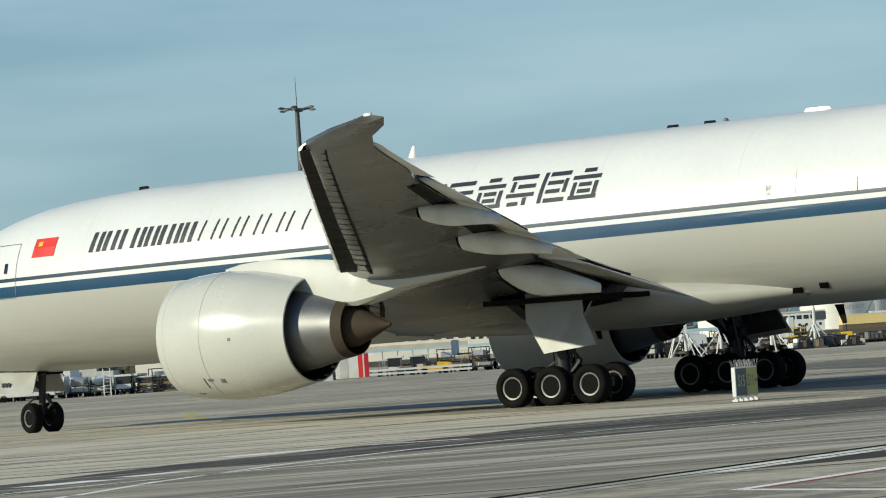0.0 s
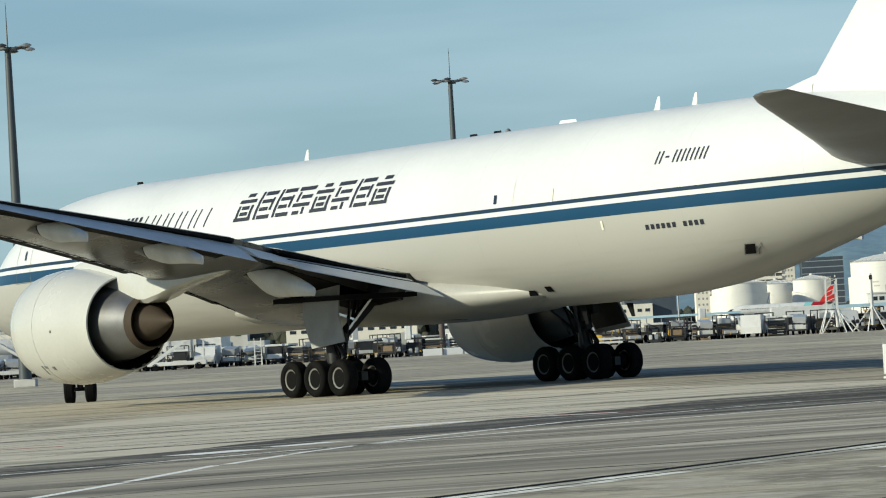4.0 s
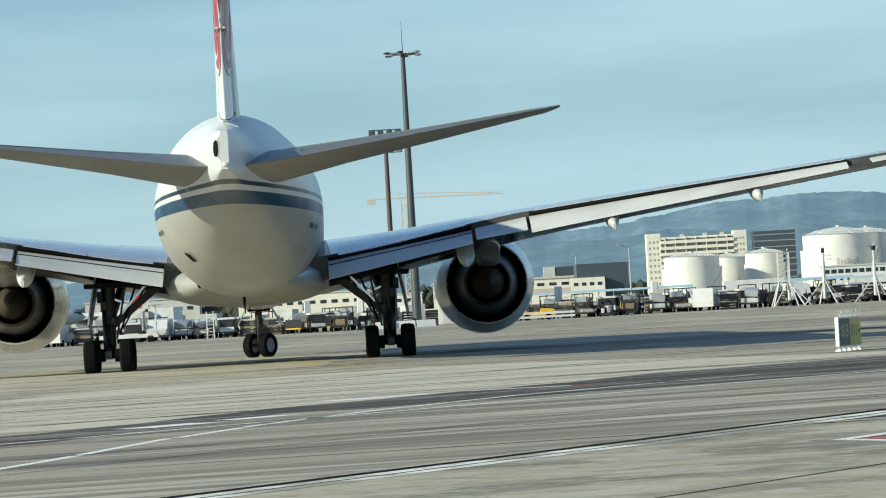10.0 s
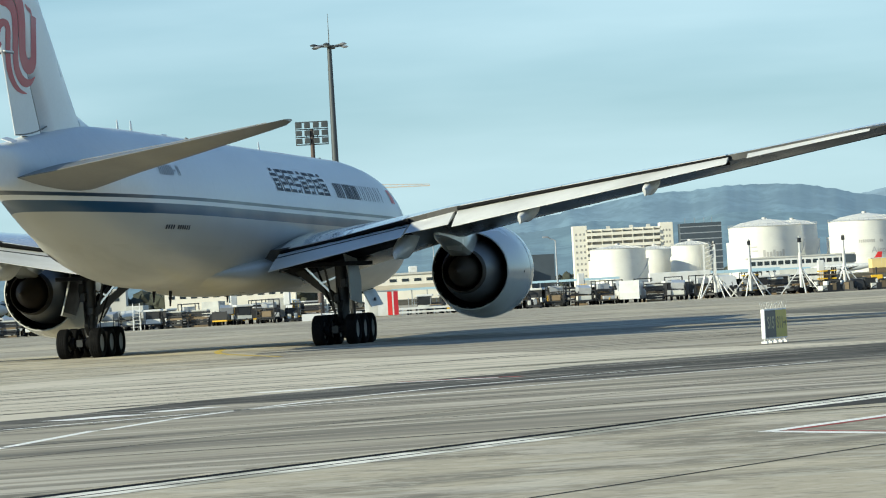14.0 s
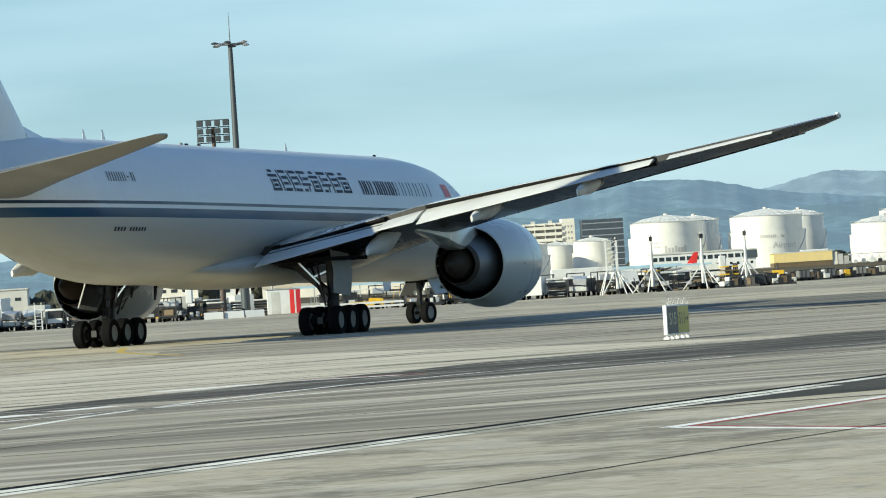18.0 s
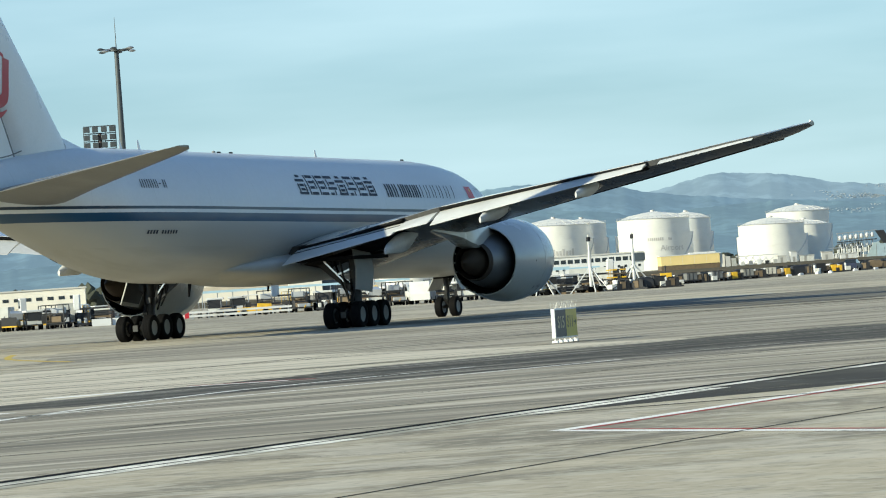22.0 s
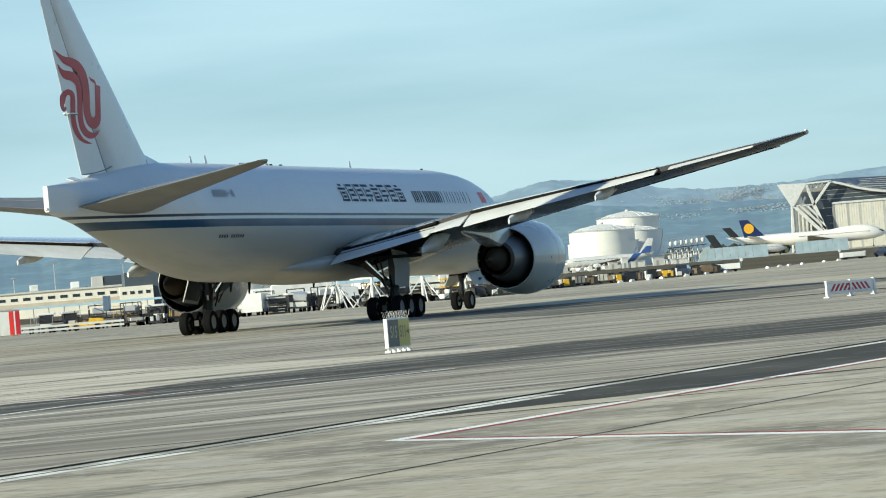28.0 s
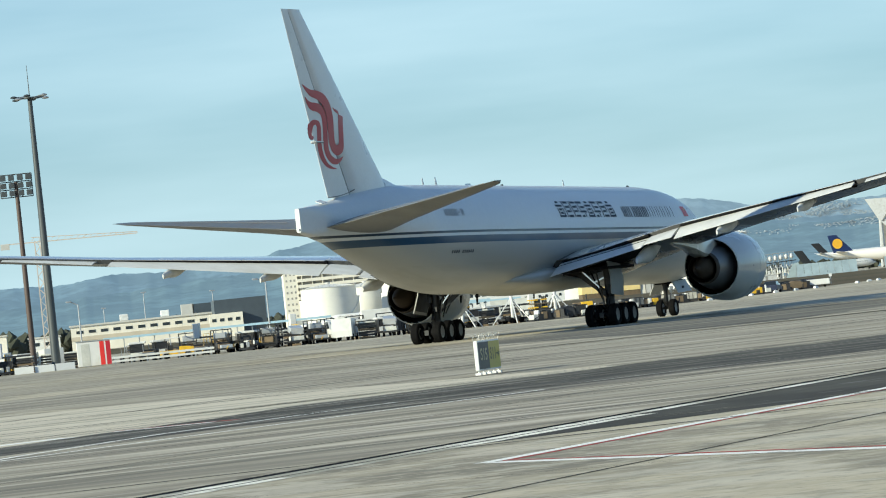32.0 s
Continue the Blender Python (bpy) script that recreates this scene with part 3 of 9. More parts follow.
# engines
for side in (1, -1):
    cy = side * ENGINE_Y
    ez = 2.88 if side > 0 else 2.77
    cen = (0, cy, ez)
    bm = bmesh.new()
    outer = [(10.2, 1.58), (11.05, 1.61), (11.5, 1.68), (11.65, 1.76), (11.63, 1.82), (11.46, 1.90), (11.05, 1.98), (10.4, 2.045), (9.6, 2.075), (8.7, 2.03), (7.9, 1.91), (7.2, 1.78), (6.7, 1.68), (6.69, 1.63), (7.4, 1.65), (8.6, 1.66), (9.3, 1.62)]
    spun(bm, outer, cen, seg=64)
    for fce in [f for f in bm.faces if len(f.verts) > 4]:
        bm.faces.remove(fce)
    nac = part("engine", bm, "nacelle", jet, "large white fan cowl, open at both ends", 50)
    b = bmesh.new()
    spun(b, [(11.64, 1.77), (11.655, 1.80), (11.61, 1.85), (11.45, 1.906), (11.3, 1.936), (11.29, 1.92), (11.44, 1.89), (11.58, 1.82), (11.62, 1.77)], cen, seg=64)
    part("inlet_lip", b, "nacelle", nac, "", 60)
    # duct lining and the plane behind it: interior shade put in as black
    b = bmesh.new()
    spun(b, [(9.35, 1.64), (9.3, 1.60), (8.4, 1.635), (7.2, 1.625), (6.72, 1.61), (6.72, 1.628), (7.2, 1.645), (8.5, 1.652)], cen, seg=48)
    part("fan_duct", b, "duct", nac, "inside of the fan nozzle, black with shade", 50)
    b = bmesh.new()
    spun(b, [(9.3, 1.6), (9.28, 0.2), (9.4, 0.2), (9.42, 1.6)], cen, seg=48)
    part("outlet_plane", b, "dark", nac)
    # outlet guide vanes
    b = bmesh.new()
    for i in range(36):
        a = 2 * math.pi * i / 36
        box(b, 8.75, 9.25, -0.012, 0.012, 1.22, 1.62, m=Matrix.Translation(cen) @ pose(0, 0, 0, math.degrees(a)))
    part("guide_vanes", b, "strut", nac)
    b = bmesh.new()
    spun(b, [(9.3, 1.30), (8.3, 1.38), (7.4, 1.36), (6.6, 1.23), (5.85, 1.05), (5.40, 0.965), (5.40, 0.93), (6.2, 0.91)], cen, seg=48)
    for fce in [f for f in b.faces if len(f.verts) > 4]:
        b.faces.remove(fce)
    part("core_cowl", b, "core", nac, "bare metal core cowl", 50)
    b = bmesh.new()
    spun(b, [(5.43, 0.97), (5.25, 0.94), (5.03, 0.89), (5.03, 0.86), (5.5, 0.86), (6.3, 0.88)], cen, seg=48)
    for fce in [f for f in b.faces if len(f.verts) > 4]:
        b.faces.remove(fce)
    part("core_nozzle", b, "bronze", nac, "heat-stained nozzle ring", 50)
    b = bmesh.new()
    spun(b, [(6.35, 0.90), (6.3, 0.2), (6.4, 0.1)], cen, seg=32)
    part("turbine_face", b, "dark", nac)
    b = bmesh.new()
    spun(b, [(6.3, 0.72), (5.5, 0.70), (5.05, 0.63), (4.6, 0.46), (4.1, 0.23), (3.82, 0.08), (3.72, 0.05), (3.70, 0.0)], cen, seg=32)
    part("exhaust_plug", b, "bronze", nac, "brown pointed exhaust plug", 50)
    b = bmesh.new()
    spun(b, [(11.05, 0.0), (10.9, 0.14), (10.5, 0.38), (10.05, 0.5), (10.0, 0.0)], cen, seg=32)
    part("spinner", b, "dark", nac, "", 50)
    b = bmesh.new()
    for i in range(22):
        a = 360 * i / 22
        box(b, 9.98, 10.32, -0.11, 0.11, 0.42, 1.57, m=Matrix.Translation(cen) @ pose(0, 0, 0, a) @ pose(10.15, 0, 0, 0, 0, 35) @ pose(-10.15, 0, 0))
    part("fan_blades", b, "duct", nac, "", 0)
    for u in (9.75,):
        b = bmesh.new()
        r = curve_at(sorted([(p, q) for p, q in outer[4:13]]), u)
        spun(b, [(u - 0.008, r - 0.02), (u - 0.008, r + 0.004), (u + 0.008, r + 0.004), (u + 0.008, r - 0.02)], cen, seg=64)
        for fce in [f for f in b.faces if len(f.verts) > 4]:
            b.faces.remove(fce)
        part("cowl_seam", b, surface("soft_seam", (0.44, 0.44, 0.405), 0.4), nac, "", 0)
    # pale bars inside the fan nozzle, drawn as sunlight through its slots
    for i in range(22):
        a = i * 360 / 22
        b = bmesh.new()
        box(b, 6.74, 6.86, -0.05, 0.05, 1.595, 1.625, m=Matrix.Translation(cen) @ pose(0, 0, 0, a - 90))
        part("vent_slot", b, "nacelle", nac)
    # small markings and drain on the cowl
    for u, w, hgt, a in ((8.6, 0.09, 0.09, -4), (9.75, 0.22, 0.1, -42), (9.3, 0.16, 0.16, -44), (10.0, 0.04, 0.45, -46), (10.5, 0.35, 0.08, -62)):
        r = curve_at(sorted([(p, q) for p, q in outer[4:13]]), u)
        b = bmesh.new()
        box(b, u - w / 2, u + w / 2, r - 0.01, r + 0.006, -hgt / 2, hgt / 2, m=Matrix.Translation(cen) @ pose(0, 0, 0, a if side > 0 else 180 - a))
        part("cowl_marking", b, "seam", nac)
    # pylon
    bm = bmesh.new()
    rings = []
    for x, zt, zb, w in ((10.0, 5.0, 4.80, 0.06), (9.3, 5.12, 4.4, 0.2), (8.2, 5.2, 4.2, 0.26), (6.6, 5.1, 3.7, 0.34), (5.6, 5.0, 3.55, 0.44), (4.7, 4.9, 3.52, 0.50), (3.8, 4.82, 3.70, 0.50), (2.9, 4.75, 3.96, 0.46), (1.8, 4.68, 4.14, 0.40), (0.8, 4.6, 4.3, 0.28), (0.0, 4.52, 4.42, 0.08)):
        rings.append([(x, cy + w * c, ez - 2.87 + (zt + zb) / 2 + (zt - zb) / 2 * s) for c, s in ((1, 0.9), (0.9, 1), (-0.9, 1), (-1, 0.9), (-1, -0.8), (-0.7, -1), (0.7, -1), (1, -0.8))])
    loft(bm, rings)
    part("pylon", bm, "nacelle", jet, "", 35)


# fin: half thickness at (x, z)
def fin_edges(z):
    t = (z - 8.4) / (18.38 - 8.4)
    return -18.6 - 9.78 * t, -27.1 - 3.64 * t


def fin_half(x, z):
    le, te = fin_edges(z)
    u = min(max((le - x) / (le - te), 0.0), 1.0)
    th = 0.105 * (le - te)
    return th / 0.2 * (0.2969 * math.sqrt(u) - 0.126 * u - 0.3516 * u**2 + 0.2843 * u**3 - 0.1015 * u**4) * 0.9


def fin_ring(z, u0, u1, n=10):
    le, te = fin_edges(z)
    pts = [u0 + (u1 - u0) * (i / n) ** (1.5 if u0 == 0 else 1) for i in range(n + 1)]
    r = [(le - u * (le - te), fin_half(le - u * (le - te), z), z) for u in pts]
    low = [(x, -y, zz) for x, y, zz in r]
    return r + (low[-2:0:-1] if u0 == 0 else low[::-1])


heights = [8.1, 8.4, 10, 12, 14, 16, 17.6, 18.2, 18.38]
bm = bmesh.new()
loft(bm, [fin_ring(z, 0, 0.70) for z in heights])
fin = part("tail_fin", bm, "white", jet, "tall white tail fin", 35)
bm = bmesh.new()
loft(bm, [fin_ring(z, 0.708, 0.995) for z in heights[1:]])
part("rudder", bm, "white", jet, "", 35)
bm = bmesh.new()
loft(bm, [[(x, y * 0.9, zz) for x, y, zz in fin_ring(z, 0.69, 0.72, 2)] for z in heights[1:-1]])
part("rudder_hinge", bm, "seam", jet, "", 0)
bm = bmesh.new()
rings = [[(-16.9 - 0.55 * i, 0.15 * i * c * 0.5, 8.82 + 0.125 * i * max(s, -0.6)) for c, s in ((1, -1), (0.7, 0.4), (0, 1), (-0.7, 0.4), (-1, -1))] for i in range(1, 6)]
loft(bm, rings)
part("fin_fillet", bm, "white", jet, "", 50)

# swoosh on the fin: plain red bands of (x, z, width)
SWOOSH = [
    [(-29.06, 14.43, 0.05), (-28.69, 14.2, 0.2), (-28.2, 13.97, 0.36), (-27.44, 13.84, 0.48), (-26.82, 13.61, 0.62), (-26.41, 13.22, 0.72), (-26.22, 12.7, 0.72), (-26.22, 12.04, 0.67), (-26.24, 11.51, 0.67), (-26.07, 11.09, 0.62), (-25.66, 10.9, 0.54), (-25.21, 11.09, 0.58), (-25.1, 11.52, 0.57), (-25.02, 12.18, 0.57), (-24.92, 12.77, 0.60)],
    [(-28.83, 13.76, 0.05), (-28.59, 13.48, 0.25), (-28.21, 13.27, 0.42), (-27.62, 13.2, 0.47), (-27.11, 13.0, 0.52), (-26.9, 12.64, 0.54), (-26.87, 12.03, 0.52), (-26.92, 11.37, 0.52), (-26.83, 10.84, 0.50), (-26.49, 10.48, 0.42), (-26.03, 10.32, 0.33), (-25.54, 10.35, 0.22), (-25.06, 10.56, 0.04)],
    [(-28.2, 11.67, 0.12), (-28.39, 11.59, 0.24), (-28.57, 11.78, 0.42), (-28.5, 12.09, 0.50), (-28.25, 12.34, 0.34), (-27.88, 12.42, 0.27), (-27.57, 12.22, 0.44), (-27.58, 11.76, 0.46), (-27.60, 11.23, 0.45), (-27.5, 10.76, 0.44), (-27.22, 10.37, 0.34), (-26.81, 10.1, 0.22), (-26.34, 9.97, 0.12), (-25.92, 9.93, 0.03)],
    [(-25.8, 13.18, 0.04), (-25.58, 13.05, 0.13), (-25.35, 12.98, 0.16), (-25.18, 12.9, 0.14), (-25.13, 12.72, 0.12)],
]
for side in (1, -1):
    for pts in SWOOSH:
        b = bmesh.new()
        fine = []
        for i in range(len(pts) - 1):
            p0, p1, p2, p3 = pts[max(i - 1, 0)], pts[i], pts[i + 1], pts[min(i + 2, len(pts) - 1)]
            for k in range(5):
                t = k / 5
                fine.append([0.5 * (2 * p1[j] + (p2[j] - p0[j]) * t + (2 * p0[j] - 5 * p1[j] + 4 * p2[j] - p3[j]) * t**2 + (3 * p1[j] - p0[j] - 3 * p2[j] + p3[j]) * t**3) for j in (0, 1, 2)])
        fine.append(list(pts[-1]))
        rows = []
        for i, p in enumerate(fine):
            a, c = fine[max(i - 1, 0)], fine[min(i + 1, len(fine) - 1)]
            d = Vector((c[0] - a[0], c[1] - a[1])).normalized()
            w = p[2] * 0.5
            rows.append([b.verts.new((p[0] - d.y * w * q, side * (fin_half(p[0] - d.y * w * q, p[1] + d.x * w * q) + 0.012), p[1] + d.x * w * q)) for q in (-1, -0.33, 0.33, 1)])
        for r0, r1 in zip(rows, rows[1:]):
            for k in range(3):
                b.faces.new((r0[k], r0[k + 1], r1[k + 1], r1[k]))
        part("fin_swoosh", b, "red", jet, "curved dark red band", 60)

# rudder hinge cover and the gap at the foot of the rudder
for side in (1, -1):
    b = bmesh.new()
    box(b, -28.22, -27.2, side * 0.12 - 0.05, side * 0.12 + 0.05, 11.36, 11.42, 0.01)
    part("hinge_cover", b, "white", jet)
    # dark bar drawn below the cover as its shadow
    b = bmesh.new()
    box(b, -28.1, -27.2, side * 0.17 - 0.01, side * 0.17 + 0.01, 11.31, 11.355)
    part("hinge_shadow_gap", b, "seam", jet, "", 0)
    rows = []
    for i in range(7):
        x, z = -27.05 + 3.05 * i / 6, 8.40 + 0.36 * (i / 6) ** 2
        h = fin_half(x, z) + 0.006
        rows.append([(x, side * h, z), (x, side * h, z + 0.05), (x, side * (h - 0.03), z + 0.05), (x, side * (h - 0.03), z)])
    b = bmesh.new()
    loft(b, rows)
    part("fin_foot_gap", b, "seam", jet, "", 0)

# tailplanes
for side in (1, -1):
    bm = bmesh.new()
    rings = []
    for y, le, te, z, th in ((0.6, -21.3, -29.0, 6.82, 1.25), (1.8, -22.0, -29.1, 6.95, 1.12), (4.0, -23.75, -29.45, 7.26, 0.80), (7.0, -26.05, -30.05, 7.66, 0.52), (9.8, -28.15, -30.6, 8.05, 0.27), (10.5, -28.85, -30.78, 8.14, 0.2), (10.88, -29.7, -30.85, 8.2, 0.08)):
        c = le - te
        up, dn = [], []
        for i in range(11):
            u = (i / 10) ** 1.5
            t = th / 0.2 * (0.2969 * math.sqrt(u) - 0.126 * u - 0.3516 * u**2 + 0.2843 * u**3 - 0.1015 * u**4)
            up.append((le - u * c, side * y, z + t * 0.9))
            dn.append((le - u * c, side * y, z - t))
        rings.append(up + dn[:0:-1])
    loft(bm, rings)
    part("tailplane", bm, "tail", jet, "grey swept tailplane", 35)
    b = bmesh.new()
    loft(b, [[(le, side * y, z), (le - 0.03, side * y, z), (le - 0.03, side * y, z + 0.02), (le, side * y, z + 0.02)] for y, le, z in ((2.4, -27.2, 7.35), (6.0, -28.15, 7.72), (10.0, -29.9, 8.15))])
    part("elevator_gap", b, "seam", jet, "", 0)

# tail cone: the cut-out on the left with the exhaust in it, a rear lamp and a raised hatch behind the rudder
def patch(outline, lift):
    """A flat outline of (x, z) laid on the left skin."""
    b = bmesh.new()
    b.faces.new([b.verts.new((x, body_side(x, z, lift), z)) for x, z in outline])
    return b


part("exhaust_notch", patch([(-30.30, 7.33), (-30.45, 7.18), (-31.26, 6.93), (-31.26, 7.74), (-30.45, 7.50)], 0.008), "shade_grey", jet, "pale cut-out round the exhaust", 0)
bm = bmesh.new()
rings = []
for r0, dy in ((1.0, 0.02), (0.95, 0.05), (0.8, 0.03)):
    rings.append([(-30.70 + 0.33 * r0 * math.cos(a), body_side(-30.70 + 0.33 * r0 * math.cos(a), 7.34) + dy, 7.34 + 0.27 * r0 * math.sin(a)) for a in [2 * math.pi * k / 20 for k in range(20)]])
loft(bm, rings)
part("apu_exhaust", bm, "dark", jet, "dark oval exhaust in the tail cone", 50)
bm = bmesh.new()
box(bm, -31.38, -31.27, -0.07, 0.07, 6.74, 6.86, 0.02)
part("tail_lamp", bm, "lamp", jet)
bm = bmesh.new()
box(bm, -0.36, 0.36, -0.21, 0.21, -0.02, 0.02, 0.01)
part("tail_hatch", bm, "white", jet, "small raised hatch behind the rudder", 0, pose(-28.6, -0.25, 8.19, 22, -6, 0))

# markings on the body: plain bars on the skin
def decal(b, x0, x1, z0, z1, side, slant=0.0, n=3):
    """A bar from x0 to x1 and z0 to z1, bent on to the skin; slant moves its top."""
    grid = []
    for i in range(n + 1):
        z = z0 + (z1 - z0) * i / n
        row = []
        for x in (x0, (x0 + x1) / 2, x1):
            xs = x + slant * (z - z0)
            row.append(b.verts.new((xs, side * body_side(xs, z + bend(xs), 0.018), z + bend(xs))))
        grid.append(row)
    for r0, r1 in zip(grid, grid[1:]):
        for k in range(2):
            b.faces.new((r0[k], r0[k + 1], r1[k + 1], r1[k]))


def ribbon(b, pts, width, side):
    """A band of even width along points (x, z), laid on the skin."""
    rows = []
    for i, p in enumerate(pts):
        a, c = pts[max(i - 1, 0)], pts[min(i + 1, len(pts) - 1)]
        d = Vector((c[0] - a[0], c[1] - a[1])).normalized()
        row = []
        for q in (-0.5, 0.5):
            x, z = p[0] - d.y * width * q, p[1] + d.x * width * q + bend(p[0] - d.y * width * q)
            row.append(b.verts.new((x, side * body_side(x, z, 0.012), z)))
        rows.append(row)
    for r0, r1 in zip(rows, rows[1:]):
        b.faces.new((r0[0], r0[1], r1[1], r1[0]))


# each block: plain bars, level and upright
STROKES = [
    ((0.0, 0.92, 0.86, 0.97), (0.1, 0.2, 0.46, 0.78), (0.34, 0.94, 0.56, 0.66), (0.0, 0.96, 0.28, 0.38), (0.62, 0.73, 0.0, 0.22), (0.1, 0.46, 0.0, 0.10)),
    ((0.04, 0.15, 0.0, 0.98), (0.26, 0.96, 0.86, 0.97), (0.26, 0.8, 0.58, 0.68), (0.86, 0.96, 0.3, 0.72), (0.26, 0.74, 0.3, 0.4), (0.26, 0.96, 0.0, 0.11)),
    ((0.3, 0.7, 0.88, 0.98), (0.0, 0.96, 0.66, 0.76), (0.06, 0.16, 0.12, 0.54), (0.28, 0.7, 0.42, 0.52), (0.82, 0.93, 0.12, 0.54), (0.28, 0.7, 0.2, 0.3), (0.0, 0.96, 0.0, 0.10)),
]
TOUCH = surface("touch_up_paint", (0.78, 0.74, 0.6), 0.5)
ORDER = (2, 1, 1, 0, 2, 0, 1, 2)
for side in (1, -1):
    run = -1 if side > 0 else 1
    # eight square blocks of bars
    start = 9.75 if side > 0 else 0.0
    for i, g in enumerate(ORDER):
        b = bmesh.new()
        for u0, u1, v0, v1 in STROKES[g]:
            u1, v1 = u1 + 0.025, v1 + 0.03
            xa, xb = start + run * (i * 1.235 + u0 * 1.08), start + run * (i * 1.235 + u1 * 1.08)
            za, zb = 6.66 + v0 * 0.98, 6.66 + v1 * 0.98
            decal(b, xa + run * 0.16 * v0, xb + run * 0.16 * v0, za, zb, side, run * 0.16, 3 if v1 - v0 > 0.3 else 1)
        part("marking_block", b, "ink", jet, "dark navy block of bars", 0)
    # eight bold blocks, then five thin ones
    start = 20.95 if side > 0 else 11.1
    u = 0.0
    for i in range(8):
        wide = 0.28 if i == 1 or i == 5 else 0.50
        b = bmesh.new()
        marks = [(0, 0.18, 0, 0.68)] if wide < 0.3 else [(0, 0.17, 0, 0.68), (wide - 0.17, wide, 0, 0.68)]
        for a0, a1, v0, v1 in marks:
            decal(b, start + run * (u + a0 + 0.22 * v0), start + run * (u + a1 + 0.22 * v0), 6.63 + v0, 6.63 + v1, side, run * 0.22, 3 if v1 - v0 > 0.3 else 1)
        part("marking_letter", b, "ink", jet, "bold dark navy bar marking", 0)
        u += wide + (0.36 if i == 2 else 0.10)
    u = 4.75
    for i in range(5):
        wide = (0.78, 0.74, 0.8, 0.84, 0.95)[i]
        b = bmesh.new()
        for p in (0.1, 0.8):
            ribbon(b, [(start + run * (u + p * wide + 0.22 * q), 6.63 + 0.68 * q) for q in (0.0, 0.5, 1.0)], 0.085, side)
        part("marking_script", b, "ink", jet, "thin dark navy bar marking", 0)
        u += wide + 0.14
    # small rows of bars aft: one above and one below the stripes
    for i in range(6):
        b = bmesh.new()
        x = -14.6 - i * 0.41
        if i == 1:
            decal(b, x - 0.04, x - 0.22, 7.00, 7.06, side, run * 0.2, 1)
        else:
            decal(b, x, x - 0.065, 6.83, 7.23, side, run * 0.2, 4)
            decal(b, x - 0.2, x - 0.265, 6.83, 7.23, side, run * 0.2, 4)
        part("marking_bar", b, "ink", jet, "dark bar marking", 0)
    for i in range(11):
        if i != 6:
            b = bmesh.new()
            decal(b, -14.1 - i * 0.25, -14.1 - i * 0.25 - 0.15, 4.76, 4.92, side, run * 0.1, 1)
            part("marking_bar", b, "ink", jet, "small dark bar marking", 0)
    b = bmesh.new()
    decal(b, 22.58, 23.62, 6.66, 7.31, side, 0.08 * run, 2)
    part("flag_panel", b, "flagred", jet, "small red flag panel", 0)
    b = bmesh.new()
    decal(b, 23.2, 23.4, 7.04, 7.2, side, 0, 1)
    part("flag_mark", b, "yellow", jet, "", 0)
    # door outlines, windows, vents
    for x0, x1, z0, z1 in ((24.3, 25.6, 5.30, 7.20),):
        b = bmesh.new()
        for q in ((x0, x0 + 0.02, z0, z1), (x1, x1 + 0.02, z0, z1), (x0, x1, z0, z0 + 0.02), (x0, x1, z1, z1 + 0.02)):
            decal(b, *q, side, 0, 4 if q[3] - q[2] > 0.3 else 1)
        part("door_outline", b, "seam", jet, "", 0)
    b = bmesh.new()
    decal(b, 24.75, 24.9, 6.2, 6.55, side, 0, 2)
    part("door_window", b, "glass", jet, "", 0)
    if side > 0:
        b = bmesh.new()
        decal(b, -6.5, -6.34, 6.15, 6.45, side, 0, 2)
        part("window", b, "glass", jet, "", 0)
    for x0, z0 in ((-6.3, 3.02), (-7.3, 3.12)) if side > 0 else ():
        b = bmesh.new()
        grid = [[b.verts.new((x0 - 0.34 * p - 0.10 * q, side * (max(fairing_side(x0 - 0.34 * p - 0.10 * q, z0 + 0.18 * q), body_side(x0 - 0.34 * p - 0.10 * q, z0 + 0.18 * q)) + 0.02), z0 + 0.18 * q)) for p in (0, 0.5, 1)] for q in (0, 0.5, 1)]
        for r0, r1 in zip(grid, grid[1:]):
            for k in range(2):
                b.faces.new((r0[k], r0[k + 1], r1[k + 1], r1[k]))
        part("belly_vent", b, "dark", jet, "dark slotted vent", 0)
    if side > 0:
        b = bmesh.new()
        decal(b, -17.5, -17.88, 3.72, 4.02, side, -1.2, 2)
        vent = part("belly_vent", b, "dark", jet, "dark slotted vent", 0)
        for x0 in (-17.44, -17.94):
            b = bmesh.new()
            decal(b, x0, x0 - 0.045, 3.70, 4.04, side, -1.2, 2)
            part("vent_rim", b, "seam", vent, "", 0)
    for x0, z0, x1, z1 in ((-7.4, 6.1, -7.42, 6.9), (-9.5, 6.0, -9.62, 6.45), (-24.6, 5.9, -24.68, 6.25), (-12.0, 4.9, -12.1, 5.2)) if side > 0 else ():
        b = bmesh.new()
        decal(b, x0, x1, z0, z1, side, 0, 2)
        part("paint_patch", b, TOUCH, jet, "", 0)
    # cockpit panes
    for x0, x1, z0, z1 in ((29.75, 29.1, 6.55, 7.02), (29.05, 28.5, 6.60, 7.15), (28.45, 28.0, 6.70, 7.20)):
        b = bmesh.new()
        decal(b, x0, x1, z0, z1, side, -0.3, 3)
        part("cockpit_pane", b, "glass", jet, "", 0)

